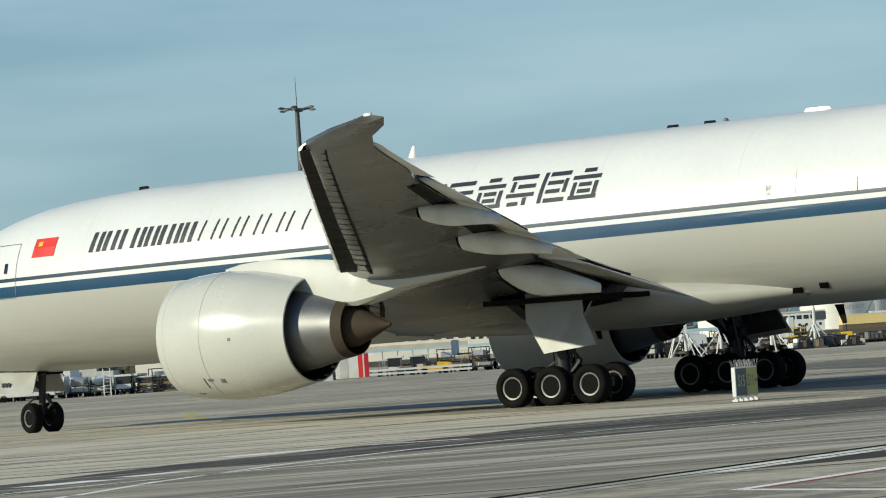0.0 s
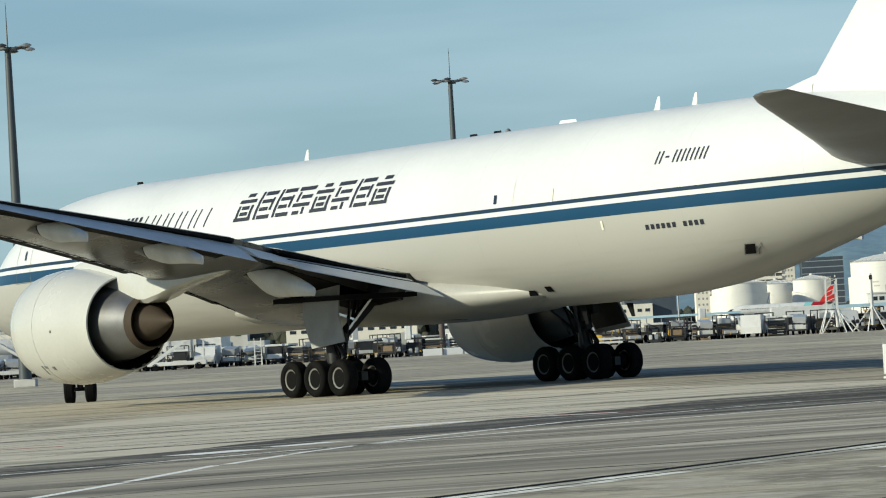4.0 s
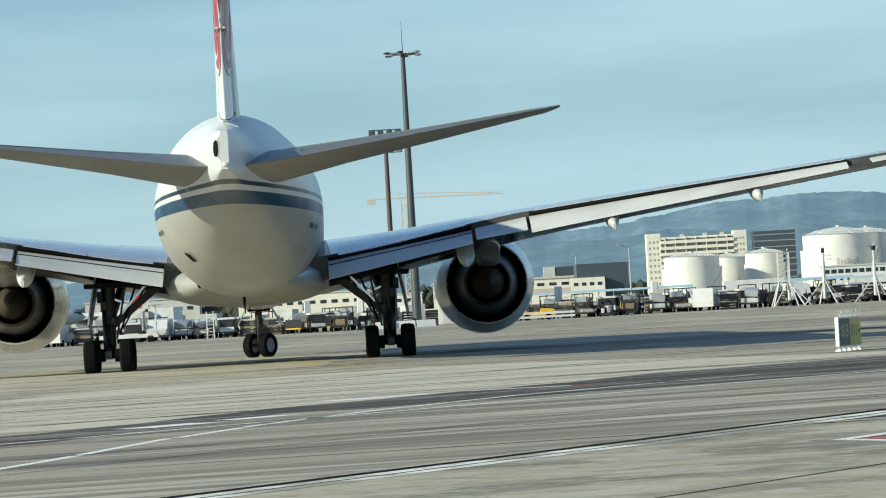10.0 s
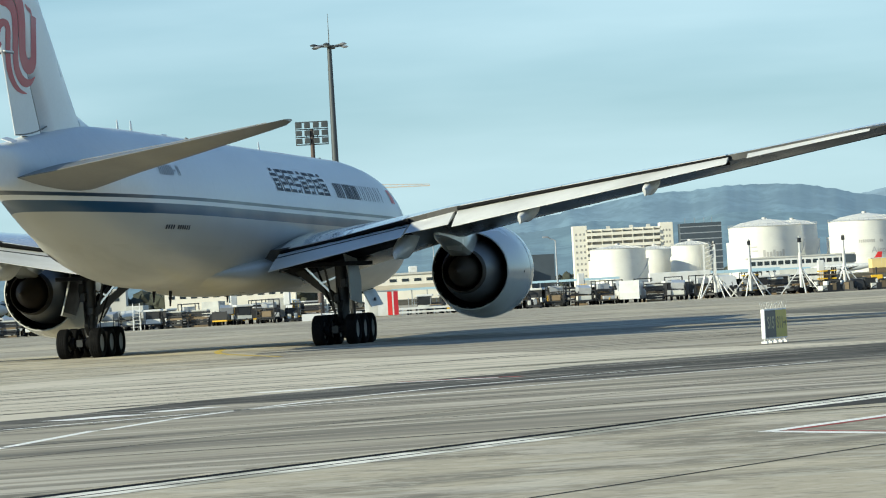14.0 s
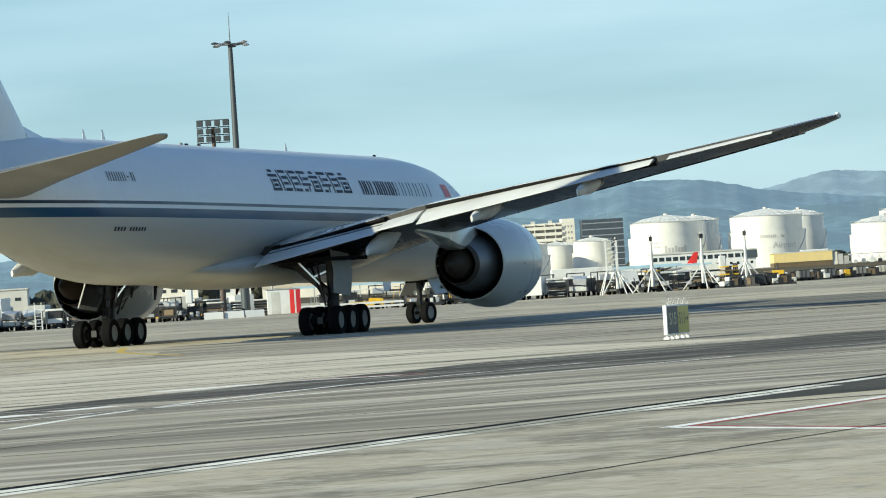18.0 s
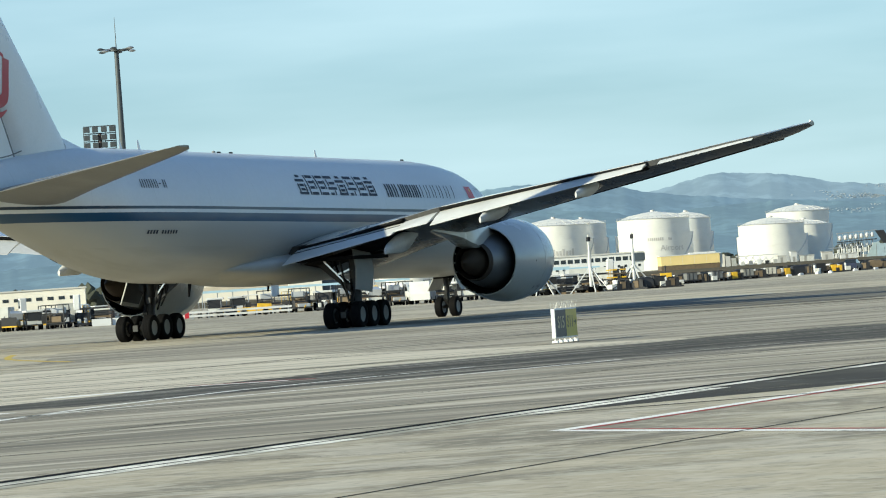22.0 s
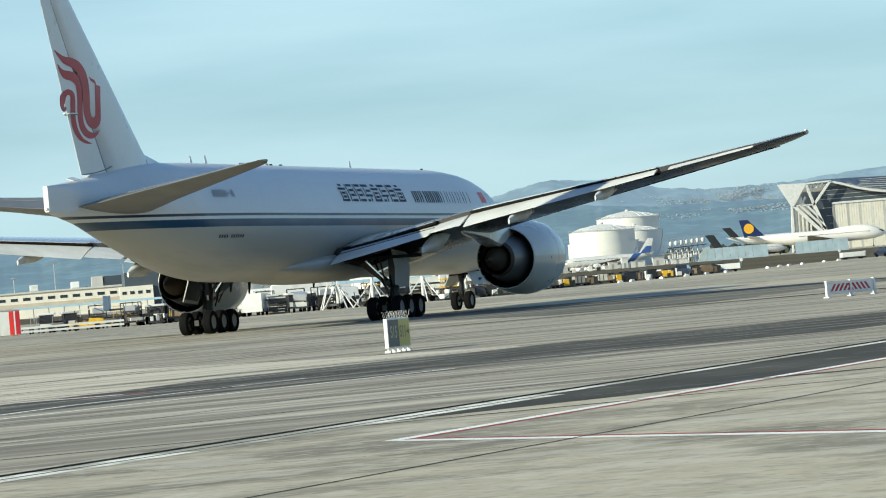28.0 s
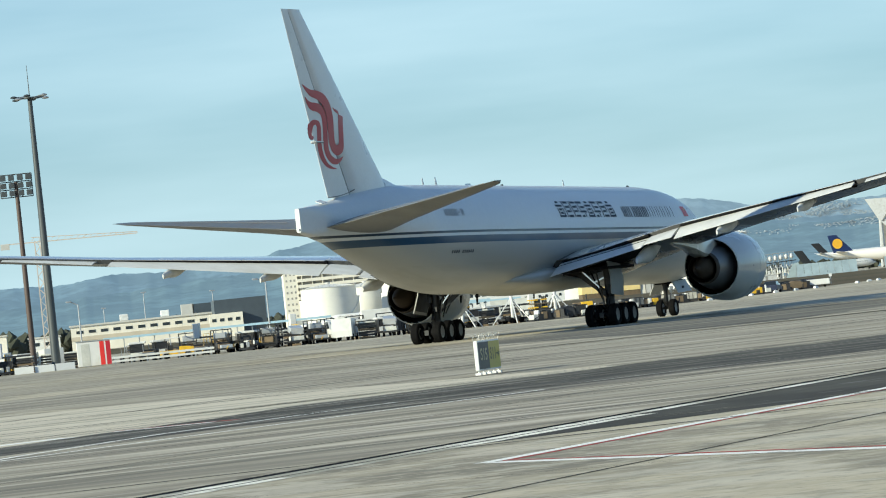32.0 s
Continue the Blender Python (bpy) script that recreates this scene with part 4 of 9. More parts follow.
# aerials and lights along the crown and belly
for x, hgt, L, kind in ((9.1, 0.40, 0.30, "white"), (20.6, 0.10, 0.5, "dark"), (-1.3, 0.09, 0.5, "dark"), (-2.7, 0.09, 0.5, "dark"), (-6.7, 0.12, 1.05, "white"), (-11.5, 0.46, 0.34, "white"), (-13.45, 0.42, 0.30, "white")):
    b = bmesh.new()
    lean = 0.32 if hgt > 0.3 else 0.0
    tip = 0.32 if hgt > 0.3 else 0.8
    rings = []
    for v in (0.0, 0.5, 0.85, 1.0):
        half, mid, thick = L / 2 * (1 - (1 - tip) * v**1.5), x - lean * hgt * v, 0.045 * (1 - 0.6 * v)
        rings.append([(mid + half * math.cos(2 * math.pi * k / 10), thick * math.sin(2 * math.pi * k / 10), 8.74 + bend(x) + (hgt + 0.06) * v) for k in range(10)])
    loft(b, rings)
    part("aerial", b, kind, jet)
for x, hgt in ((2.2, 0.3), (-7.0, 0.32), (-9.5, 0.15)):
    b = bmesh.new()
    loft(b, [[(x + 0.15, 0.03, 2.6), (x + 0.15, -0.03, 2.6), (x - 0.15, -0.03, 2.6), (x - 0.15, 0.03, 2.6)], [(x - 0.1, 0.015, 2.3 - hgt), (x - 0.1, -0.015, 2.3 - hgt), (x - 0.25, -0.015, 2.3 - hgt), (x - 0.25, 0.015, 2.3 - hgt)]])
    part("drain_mast", b, "dark", jet)
b = bmesh.new()
spun(b, [(0, 0.10), (0.07, 0.08), (0.11, 0.0)], (-3.3, 0, 8.77), "Z", 12)
part("beacon", b, "seam", jet)


# ---- landing gear ----
def wheel_meshes(r, w):
    t = bmesh.new()
    spun(t, [(-w * 0.32, r * 0.56), (-w * 0.46, r * 0.62), (-w * 0.5, r * 0.76), (-w * 0.47, r * 0.9), (-w * 0.36, r * 0.975), (-w * 0.2, r), (-w * 0.17, r * 0.985), (-w * 0.14, r), (-0.02, r), (0, r * 0.985), (0.02, r), (w * 0.14, r), (w * 0.17, r * 0.985), (w * 0.2, r), (w * 0.36, r * 0.975), (w * 0.47, r * 0.9), (w * 0.5, r * 0.76), (w * 0.46, r * 0.62), (w * 0.32, r * 0.56)], axis="Y", seg=40)
    k = bmesh.new()
    spun(k, [(-w * 0.34, r * 0.5), (-w * 0.36, r * 0.58), (-w * 0.31, r * 0.6), (w * 0.31, r * 0.6), (w * 0.36, r * 0.58), (w * 0.34, r * 0.5), (w * 0.26, r * 0.46), (w * 0.2, r * 0.24), (w * 0.3, r * 0.2), (w * 0.32, r * 0.1), (w * 0.3, 0.0), (-w * 0.3, 0.0), (-w * 0.32, r * 0.1), (-w * 0.3, r * 0.2), (-w * 0.2, r * 0.24), (-w * 0.26, r * 0.46)], axis="Y", seg=32)
    # spokes between the ventilation holes
    s = bmesh.new()
    for i in range(12):
        for e in (-1, 1):
            box(s, -0.022 * r / 0.6, 0.022 * r / 0.6, e * w * 0.24 - 0.02, e * w * 0.24 + 0.02, r * 0.2, r * 0.5, m=pose(0, 0, 0, 0, 30 * i, 0))
    return t, k, s


MAIN_R, NOSE_R = 0.635, 0.545
wheels = []
first = {}
for kind, r, w in (("main", MAIN_R, 0.50), ("nose", NOSE_R, 0.42)):
    t, k, s = wheel_meshes(r, w)
    first[kind] = (t, k, s)
made = {}
spots = [("main", x, side * 5.485 + dy) for side in (1, -1) for x in (1.447, 0.0, -1.447) for dy in (0.70, -0.70)]
spots += [("nose", 25.88, 0.42), ("nose", 25.88, -0.42)]
for kind, x, y in spots:
    r = MAIN_R if kind == "main" else NOSE_R
    m = Matrix.Translation((x, y, r - 0.015))
    if kind not in made:
        t, k, s = first[kind]
        hub = part("wheel", k, "rim", jet, "pale grey wheel with a black tyre", 40, m)
        tyre = part("tyre", t, "tyre", hub, "", 50)
        spoke = part("hub_spokes", s, "strut", hub, "", 0)
        made[kind] = (hub, tyre, spoke)
    else:
        h0, t0, s0 = made[kind]
        hub = twin("wheel", h0, jet, m)
        twin("tyre", t0, hub, Matrix())
        twin("hub_spokes", s0, hub, Matrix())
    wheels.append((hub, kind, x, y, r - 0.015))

for side in (1, -1):
    y = side * 5.485
    b = bmesh.new()
    bar(b, (0, y, 0.72), (0.15, y - side * 0.02, 4.1), 0.25, 0.30, 16)
    strut = part("main_strut", b, "strut", jet, "grey main gear leg", 40)
    b = bmesh.new()
    bar(b, (0, y, 0.95), (0.06, y, 1.75), 0.155, seg=16)
    part("oleo", b, "chrome", strut)
    b = bmesh.new()
    beam(b, (-1.75, y, 0.63), (1.75, y, 0.63), 0.26, 0.30)
    bar(b, (0, y, 0.5), (0, y, 1.0), 0.24, seg=12)
    part("bogie_beam", b, "strut", strut)
    for x in (1.447, 0, -1.447):
        b = bmesh.new()
        bar(b, (x, y - 0.72, 0.62), (x, y + 0.72, 0.62), 0.11, seg=12)
        for e in (-1, 1):
            bar(b, (x, y + e * 0.25, 0.62), (x, y + e * 0.45, 0.62), 0.25, seg=14)
        part("axle", b, "dark", strut)
    b = bmesh.new()
    beam(b, (0.05, y - side * 0.1, 1.75), (0.35, y - side * 2.05, 3.3), 0.24, 0.30)
    part("side_brace", b, "strut", strut)
    b = bmesh.new()
    beam(b, (0.05, y - side * 0.05, 1.9), (2.7, y - side * 0.6, 3.7), 0.22, 0.28)
    part("drag_brace", b, "strut", strut)
    b = bmesh.new()
    beam(b, (-0.1, y - side * 0.5, 2.2), (-0.25, y - side * 1.6, 3.4), 0.08, 0.08)
    beam(b, (-0.12, y - side * 0.9, 2.55), (0.1, y, 2.9), 0.08, 0.08)
    part("lock_link", b, "chrome", strut)
    b = bmesh.new()
    beam(b, (-0.22, y, 0.95), (-0.62, y, 1.35), 0.16, 0.08)
    beam(b, (-0.62, y, 1.35), (-0.22, y, 1.8), 0.16, 0.08)
    part("torque_link", b, "strut", strut)
    for px, pz in ((0.25, 1.3), (-0.3, 1.45), (0.3, 1.7), (-0.26, 2.1)):
        b = bmesh.new()
        bar(b, (px, y + 0.12, pz), (px * 1.4, y - 0.12, 0.8), 0.025, seg=6)
        bar(b, (px, y + 0.12, pz), (0.1, y + 0.16, pz + 0.9), 0.022, seg=6)
        part("hydraulic_line", b, "dark", strut)
    b = bmesh.new()
    bar(b, (1.2, y, 0.85), (0.3, y, 1.35), 0.07, seg=8)
    part("pitch_trimmer", b, "strut", strut)
    for px, py, pz, w in ((-0.3, 0.15, 2.55, 0.16), (0.26, -0.2, 2.2, 0.13), (-0.28, -0.18, 1.95, 0.14), (0.1, 0.28, 2.9, 0.18)):
        b = bmesh.new()
        box(b, px - w, px + w, y + side * py - w * 0.8, y + side * py + w * 0.8, pz - w * 1.2, pz + w * 1.2, 0.03)
        part("valve_block", b, "strut", strut)
    for k in range(3):
        b = bmesh.new()
        beam(b, (-0.2 + 0.2 * k, y - side * (0.3 + 0.12 * k), 1.25 + 0.2 * k), (-0.1 + 0.2 * k, y - side * (0.7 + 0.4 * k), 3.3), 0.07, 0.07)
        part("retraction_rod", b, "dark" if k % 2 else "strut", strut)
    # outboard leg door
    b = bmesh.new()
    ys = side * 5.82
    loft(b, [[(1.05, ys, 3.85), (-1.05, ys, 3.9), (-1.05, ys + side * 0.06, 3.9), (1.05, ys + side * 0.06, 3.85)], [(0.95, ys + side * 0.22, 2.7), (-1.2, ys + side * 0.22, 2.8), (-1.2, ys + side * 0.28, 2.8), (0.95, ys + side * 0.28, 2.7)], [(0.25, ys + side * 0.36, 1.64), (-1.70, ys + side * 0.36, 1.83), (-1.70, ys + side * 0.42, 1.83), (0.25, ys + side * 0.42, 1.64)]])
    door = part("gear_door", b, "shade_grey", jet, "pale door hanging beside the gear leg", 20)
    b = bmesh.new()
    loft(b, [[(1.0, ys - side * 0.03, 3.8), (-1.0, ys - side * 0.03, 3.85), (-1.0, ys - side * 0.004, 3.85), (1.0, ys - side * 0.004, 3.8)], [(0.90, ys + side * 0.19, 2.7), (-1.14, ys + side * 0.19, 2.8), (-1.14, ys + side * 0.216, 2.8), (0.90, ys + side * 0.216, 2.7)], [(0.24, ys + side * 0.33, 1.80), (-1.55, ys + side * 0.33, 1.98), (-1.55, ys + side * 0.356, 1.98), (0.24, ys + side * 0.356, 1.80)]])
    part("door_liner", b, "strut", door, "dark inner face", 20)
    # black box in place of the open well, its shade in the colour
    b = bmesh.new()
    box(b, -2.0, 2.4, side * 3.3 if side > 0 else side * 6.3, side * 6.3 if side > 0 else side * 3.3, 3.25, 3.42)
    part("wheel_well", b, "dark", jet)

# nose gear
b = bmesh.new()
bar(b, (25.88, 0, 0.6), (25.70, 0, 2.9), 0.12, 0.16, 14)
nose_strut = part("nose_strut", b, "strut", jet, "grey nose gear leg", 40)
b = bmesh.new()
bar(b, (25.87, 0, 0.75), (25.8, 0, 1.35), 0.09, seg=12)
part("oleo", b, "chrome", nose_strut)
b = bmesh.new()
beam(b, (25.85, 0, 1.6), (27.6, 0, 2.8), 0.14, 0.16)
beam(b, (25.95, 0.14, 1.3), (26.4, 0.14, 1.05), 0.05, 0.05)
part("drag_brace", b, "strut", nose_strut)
for y in (-0.3, 0.3):
    b = bmesh.new()
    bar(b, (26.02, y, 1.55), (26.14, y, 1.55), 0.12, 0.13, 14)
    part("taxi_lamp", b, "lamp", nose_strut)
b = bmesh.new()
bar(b, (25.88, -0.45, 0.53), (25.88, 0.45, 0.53), 0.08, seg=10)
beam(b, (25.65, 0, 0.75), (25.4, 0, 1.0), 0.14, 0.06)
beam(b, (25.4, 0, 1.0), (25.68, 0, 1.35), 0.14, 0.06)
part("axle", b, "strut", nose_strut)
for side in (1, -1):
    b = bmesh.new()
    loft(b, [[(28.2, side * 0.55, 2.26), (25.5, side * 0.55, 2.2), (25.5, side * 0.6, 2.2), (28.2, side * 0.6, 2.26)], [(28.1, side * 0.95, 1.5), (25.45, side * 0.95, 1.42), (25.45, side * 1.0, 1.42), (28.1, side * 1.0, 1.5)]])
    part("nose_gear_door", b, "shade_grey", jet, "", 20)
    b = bmesh.new()
    for i in range(3):
        box(b, 26.55 + 0.14 * i, 26.64 + 0.14 * i, side * 0.86 if side > 0 else side * 0.90, side * 0.90 if side > 0 else side * 0.86, 1.7, 1.85, m=Matrix.Translation((0, side * 0.02, 0)))
    part("door_bars", b, "ink", jet)
# nose well closed by a black box that stands for its shade
b = bmesh.new()
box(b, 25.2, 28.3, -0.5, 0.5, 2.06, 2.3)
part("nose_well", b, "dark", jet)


# ---- ground ----
JOINT = Vector((0.479, 0.878, 0))     # along the slab joints and the drain
CROSS = Vector((0.878, -0.479, 0))    # across them


def layers(m, rows, coords="Object"):
    """Adds patches of second tones to a material: scale, turn, noise size, low, high, strength, colour."""
    n, l = m.node_tree.nodes, m.node_tree.links
    b = n["Principled BSDF"]
    last = b.inputs["Base Color"].links[0].from_socket
    co = n.new("ShaderNodeTexCoord")
    for scale, rot, size, lo, hi, top, colour in rows:
        r1, mp, nz, rg, mx = n.new("ShaderNodeMapping"), n.new("ShaderNodeMapping"), n.new("ShaderNodeTexNoise"), n.new("ShaderNodeMapRange"), n.new("ShaderNodeMixRGB")
        r1.inputs["Rotation"].default_value = (0, 0, radians(-rot))
        mp.inputs["Scale"].default_value = scale
        nz.inputs["Scale"].default_value, nz.inputs["Detail"].default_value, nz.inputs["Roughness"].default_value = size, 6, 0.55
        rg.inputs["From Min"].default_value, rg.inputs["From Max"].default_value, rg.inputs["To Max"].default_value = lo, hi, top
        mx.inputs["Color2"].default_value = (*colour, 1)
        l.new(co.outputs[coords], r1.inputs["Vector"])
        l.new(r1.outputs["Vector"], mp.inputs["Vector"])
        l.new(mp.outputs["Vector"], nz.inputs["Vector"])
        l.new(nz.outputs["Fac"], rg.inputs["Value"])
        l.new(rg.outputs["Result"], mx.inputs["Fac"])
        l.new(last, mx.inputs["Color1"])
        last = mx.outputs["Color"]
    l.new(last, b.inputs["Base Color"])
    return m


CONCRETE = layers(surface("apron_concrete", (0.542, 0.478, 0.348), 0.8, vary=0.10, size=7.0), [
    ((1, 0.5, 1), 10, 0.030, 0.47, 0.56, 0.8, (0.37, 0.331, 0.254)),
    ((1, 0.6, 1), -8, 0.11, 0.50, 0.57, 0.7, (0.249, 0.224, 0.176)),
    ((0.16, 1.0, 1), 6, 0.30, 0.52, 0.62, 0.5, (0.163, 0.15, 0.12)),
    ((0.05, 1.0, 1), 40, 0.40, 0.58, 0.65, 0.5, (0.103, 0.0989, 0.086)),
    ((1, 1, 1), 30, 0.34, 0.54, 0.60, 0.6, (0.585, 0.533, 0.43)),
    ((1, 1, 1), 17, 1.0, 0.55, 0.60, 0.32, (0.172, 0.168, 0.146)),
    ((1, 1, 1), 50, 0.8, 0.57, 0.62, 0.5, (0.585, 0.55, 0.439)),
    ((1, 1, 1), 0, 2.2, 0.60, 0.74, 0.5, (0.138, 0.133, 0.12)),
    ((1, 1, 1), 20, 1.7, 0.53, 0.62, 0.40, (0.619, 0.559, 0.439)),
    ((1, 1, 1), 35, 3.6, 0.54, 0.64, 0.35, (0.636, 0.581, 0.46)),
    ((1, 1, 1), 70, 4.6, 0.55, 0.66, 0.35, (0.206, 0.189, 0.155)),
])
ASPHALT = layers(surface("worn_asphalt", (0.078, 0.074, 0.064), 0.85, vary=0.15, size=3.0), [
    ((1, 1, 1), 0, 0.12, 0.48, 0.60, 0.7, (0.122, 0.116, 0.098)),
    ((0.12, 1.5, 1), 61.4, 0.6, 0.52, 0.64, 0.7, (0.066, 0.063, 0.058)),
    ((1, 1, 1), 0, 0.8, 0.58, 0.70, 0.6, (0.24, 0.235, 0.22)),
])
GRASS = layers(surface("winter_grass", (0.125, 0.103, 0.066), 0.95, vary=0.3, size=8.0), [
    ((1, 0.2, 1), 0, 0.03, 0.45, 0.6, 0.8, (0.088, 0.076, 0.048)),
    ((1, 1, 1), 0, 0.4, 0.5, 0.7, 0.6, (0.17, 0.14, 0.085)),
])
M["line"] = layers(surface("worn_white_line", (0.90, 0.885, 0.82), 0.7, vary=0.1, size=1.0), [((1, 1, 1), 0, 1.1, 0.60, 0.70, 0.3, (0.45, 0.44, 0.37))])
M["redline"] = layers(surface("worn_red_line", (0.42, 0.08, 0.07), 0.7, vary=0.1, size=1.0), [((1, 1, 1), 0, 1.3, 0.52, 0.66, 0.6, (0.42, 0.36, 0.30))])
M["yelline"] = layers(surface("worn_yellow_line", (0.62, 0.46, 0.10), 0.7, vary=0.1, size=1.0), [((1, 1, 1), 0, 1.1, 0.50, 0.66, 0.5, (0.36, 0.34, 0.28))])
M["sealant"] = surface("dark_joint_sealant", (0.03, 0.03, 0.03), 0.8, vary=0.3, size=0.5)
M["slot"] = surface("black_drain_slot", (0.010, 0.010, 0.010), 0.9, vary=0.3, size=0.5)
M["pale"] = layers(surface("pale_drain_concrete", (0.88, 0.85, 0.74), 0.75, vary=0.12, size=1.5), [((1, 1, 1), 0, 0.22, 0.44, 0.52, 0.85, (0.33, 0.31, 0.24)), ((1, 1, 1), 0, 1.3, 0.52, 0.60, 0.6, (0.3, 0.285, 0.23))])

# dry, dusty ground has next to no gloss
for m in (CONCRETE, ASPHALT, GRASS, M["line"], M["redline"], M["yelline"], M["sealant"], M["slot"], M["pale"]):
    m.node_tree.nodes["Principled BSDF"].inputs["Specular IOR Level"].default_value = 0.06

bm = bmesh.new()
gx = [-5200, -2000, -600, -200, -60, 0, 60, 200, 600, 2000, 5200]
vs = [[bm.verts.new((x, y, 0)) for x in gx] for y in gx]
for r0, r1 in zip(vs, vs[1:]):
    for k in range(len(gx) - 1):
        bm.faces.new((r0[k], r0[k + 1], r1[k + 1], r1[k]))
ground = part("ground", bm, CONCRETE, None, "", 0)
tagged(ground, "worn concrete apron with dark rubber and oil streaks", "ground", kind="structure")


def sheet(name, corners, mat, z=0.006, label="", category="", kind="structure", cut=1):
    """A flat patch on the ground, a hair above it."""
    b, z = bmesh.new(), z * 0.4
    if cut > 1 and len(corners) == 4:
        a, bb, c, d = [Vector((*p, 0)) for p in corners]
        grid = [[b.verts.new((*(a.lerp(bb, i / cut).lerp(d.lerp(c, i / cut), j)).xy, z)) for j in (0, 1)] for i in range(cut + 1)]
        for r0, r1 in zip(grid, grid[1:]):
            b.faces.new((r0[0], r1[0], r1[1], r0[1]))
    else:
        b.faces.new([b.verts.new((x, y, z)) for x, y in corners])
    ob = part(name, b, mat, None, "", 0)
    return tagged(ob, label, category, kind=kind)


def strip(name, pts, width, mat, z=0.008, label="painted line on the apron", category="line"):
    """A painted or sealed strip along a row of points, a hair above the ground."""
    b, z = bmesh.new(), z * 0.4
    rows = []
    for i, p in enumerate(pts):
        a, c = Vector(pts[max(i - 1, 0)]), Vector(pts[min(i + 1, len(pts) - 1)])
        d = (c - a).normalized()
        rows.append([b.verts.new((p[0] - d.y * width * s, p[1] + d.x * width * s, z)) for s in (-0.5, 0.5)])
    for r0, r1 in zip(rows, rows[1:]):
        b.faces.new((r0[0], r0[1], r1[1], r1[0]))
    ob = part(name, b, mat, None, "", 0)
    return tagged(ob, label, category, kind="structure")


def along(n0, u):
    """A point on the apron by its offset across the joints and its way along them."""
    p = CROSS * n0 + JOINT * u
    return (p.x, p.y)


# dark asphalt: a repair beside the drain and the taxi lane; a darker near edge
sheet("asphalt_strip", [along(-25.3, 56), along(-21.9, 63), along(-21.9, 260), along(-25.3, 260)], ASPHALT, 0.005, "dark asphalt repair strip beside the drain", "pavement")
LANE_NEAR = [(-70, 44), (-12, 64), (-6.5, 74), (-3, 85.2), (0, 87.2), (3, 89), (6, 91), (9, 92.5), (14, 97), (40, 113), (120, 160)]
LANE_FAR = [(-70, 49), (-12, 71.5), (-5.8, 83.5), (-4.2, 88.5), (-2.4, 92.5), (0.5, 96.3), (3, 101), (5.3, 105.5), (8.2, 109), (14, 114.5), (40, 130), (120, 180)]


def ragged(pts, amount, seed):
    """The same line with a worn, uneven course."""
    out = []
    for i, (p, q) in enumerate(zip(pts, pts[1:])):
        n = max(1, int(math.hypot(q[0] - p[0], q[1] - p[1]) / 1.6))
        for k in range(n):
            x, y = p[0] + (q[0] - p[0]) * k / n, p[1] + (q[1] - p[1]) * k / n
            out.append((x, y + amount * noise.noise((x * 0.9, seed, 0)) + 0.4 * amount * noise.noise((x * 3.1, seed, 4))))
    return out + [pts[-1]]


LANE = layers(surface("worn_lane_asphalt", (0.088, 0.084, 0.074), 0.85, vary=0.15, size=3.0), [
    ((0.10, 1.0, 1), 32, 0.30, 0.47, 0.60, 0.8, (0.15, 0.142, 0.122)),
    ((0.05, 1.0, 1), 28, 0.9, 0.54, 0.62, 0.8, (0.30, 0.275, 0.225)),
    ((0.04, 1.0, 1), 36, 1.6, 0.60, 0.66, 0.8, (0.52, 0.49, 0.42)),
    ((1, 1, 1), 0, 1.2, 0.58, 0.68, 0.5, (0.22, 0.205, 0.175)),
])
LANE.node_tree.nodes["Principled BSDF"].inputs["Specular IOR Level"].default_value = 0.06
sheet("asphalt_lane", ragged(LANE_NEAR, 1.6, 1.0) + ragged(LANE_FAR, 1.8, 5.0)[::-1], LANE, 0.004, "dark asphalt lane across the apron", "pavement")
CREAM = layers(surface("pale_new_concrete", (0.634, 0.572, 0.449), 0.8, vary=0.08, size=6.0), [
    ((0.12, 1.0, 1), 8, 0.30, 0.52, 0.60, 0.7, (0.352, 0.33, 0.251)),
    ((0.05, 1.0, 1), 25, 0.45, 0.58, 0.66, 0.6, (0.167, 0.158, 0.128)),
    ((1, 1, 1), 0, 0.9, 0.58, 0.66, 0.4, (0.299, 0.282, 0.22)),
])
WORN = layers(surface("worn_dark_concrete", (0.42, 0.378, 0.294), 0.8, vary=0.12, size=6.0), [
    ((0.10, 1.0, 1), 10, 0.28, 0.48, 0.60, 0.75, (0.218, 0.197, 0.16)),
    ((0.05, 1.0, 1), 30, 0.36, 0.52, 0.64, 0.62, (0.126, 0.12, 0.0983)),
    ((0.06, 1.0, 1), 18, 0.9, 0.55, 0.62, 0.75, (0.588, 0.538, 0.437)),
    ((1, 1, 1), 0, 1.6, 0.60, 0.72, 0.4, (0.134, 0.13, 0.109)),
])
for m in (CREAM, WORN):
    m.node_tree.nodes["Principled BSDF"].inputs["Specular IOR Level"].default_value = 0.06
sheet("worn_slabs", ragged(LANE_NEAR[1:9] + [(27, 105)], 1.6, 1.0) + [along(-26.2, u) for u in range(104, 24, -8)] + [(-16, 40)], WORN, 0.003, "darker worn concrete slabs between the lane and the drain", "pavement")
sheet("worn_slabs", ragged([(16, 116.5), (9, 122), (5, 132), (0, 139), (-4, 150), (-4, 184)], 1.2, 13.0) + [(60, 203), (220, 214), (220, 230), (120, 181), (40, 131)], WORN, 0.0036, "darker worn concrete slabs beyond the lane", "pavement")
sheet("pale_slabs", ragged(LANE_FAR[1:10], 1.8, 5.0) + ragged([(14, 117), (9, 122), (5, 132), (1.5, 137), (-2, 137), (-7, 133), (-11, 121), (-14, 108), (-12, 71.5)], 1.0, 9.0), CREAM, 0.003, "paler newer concrete slabs beyond the lane", "pavement")
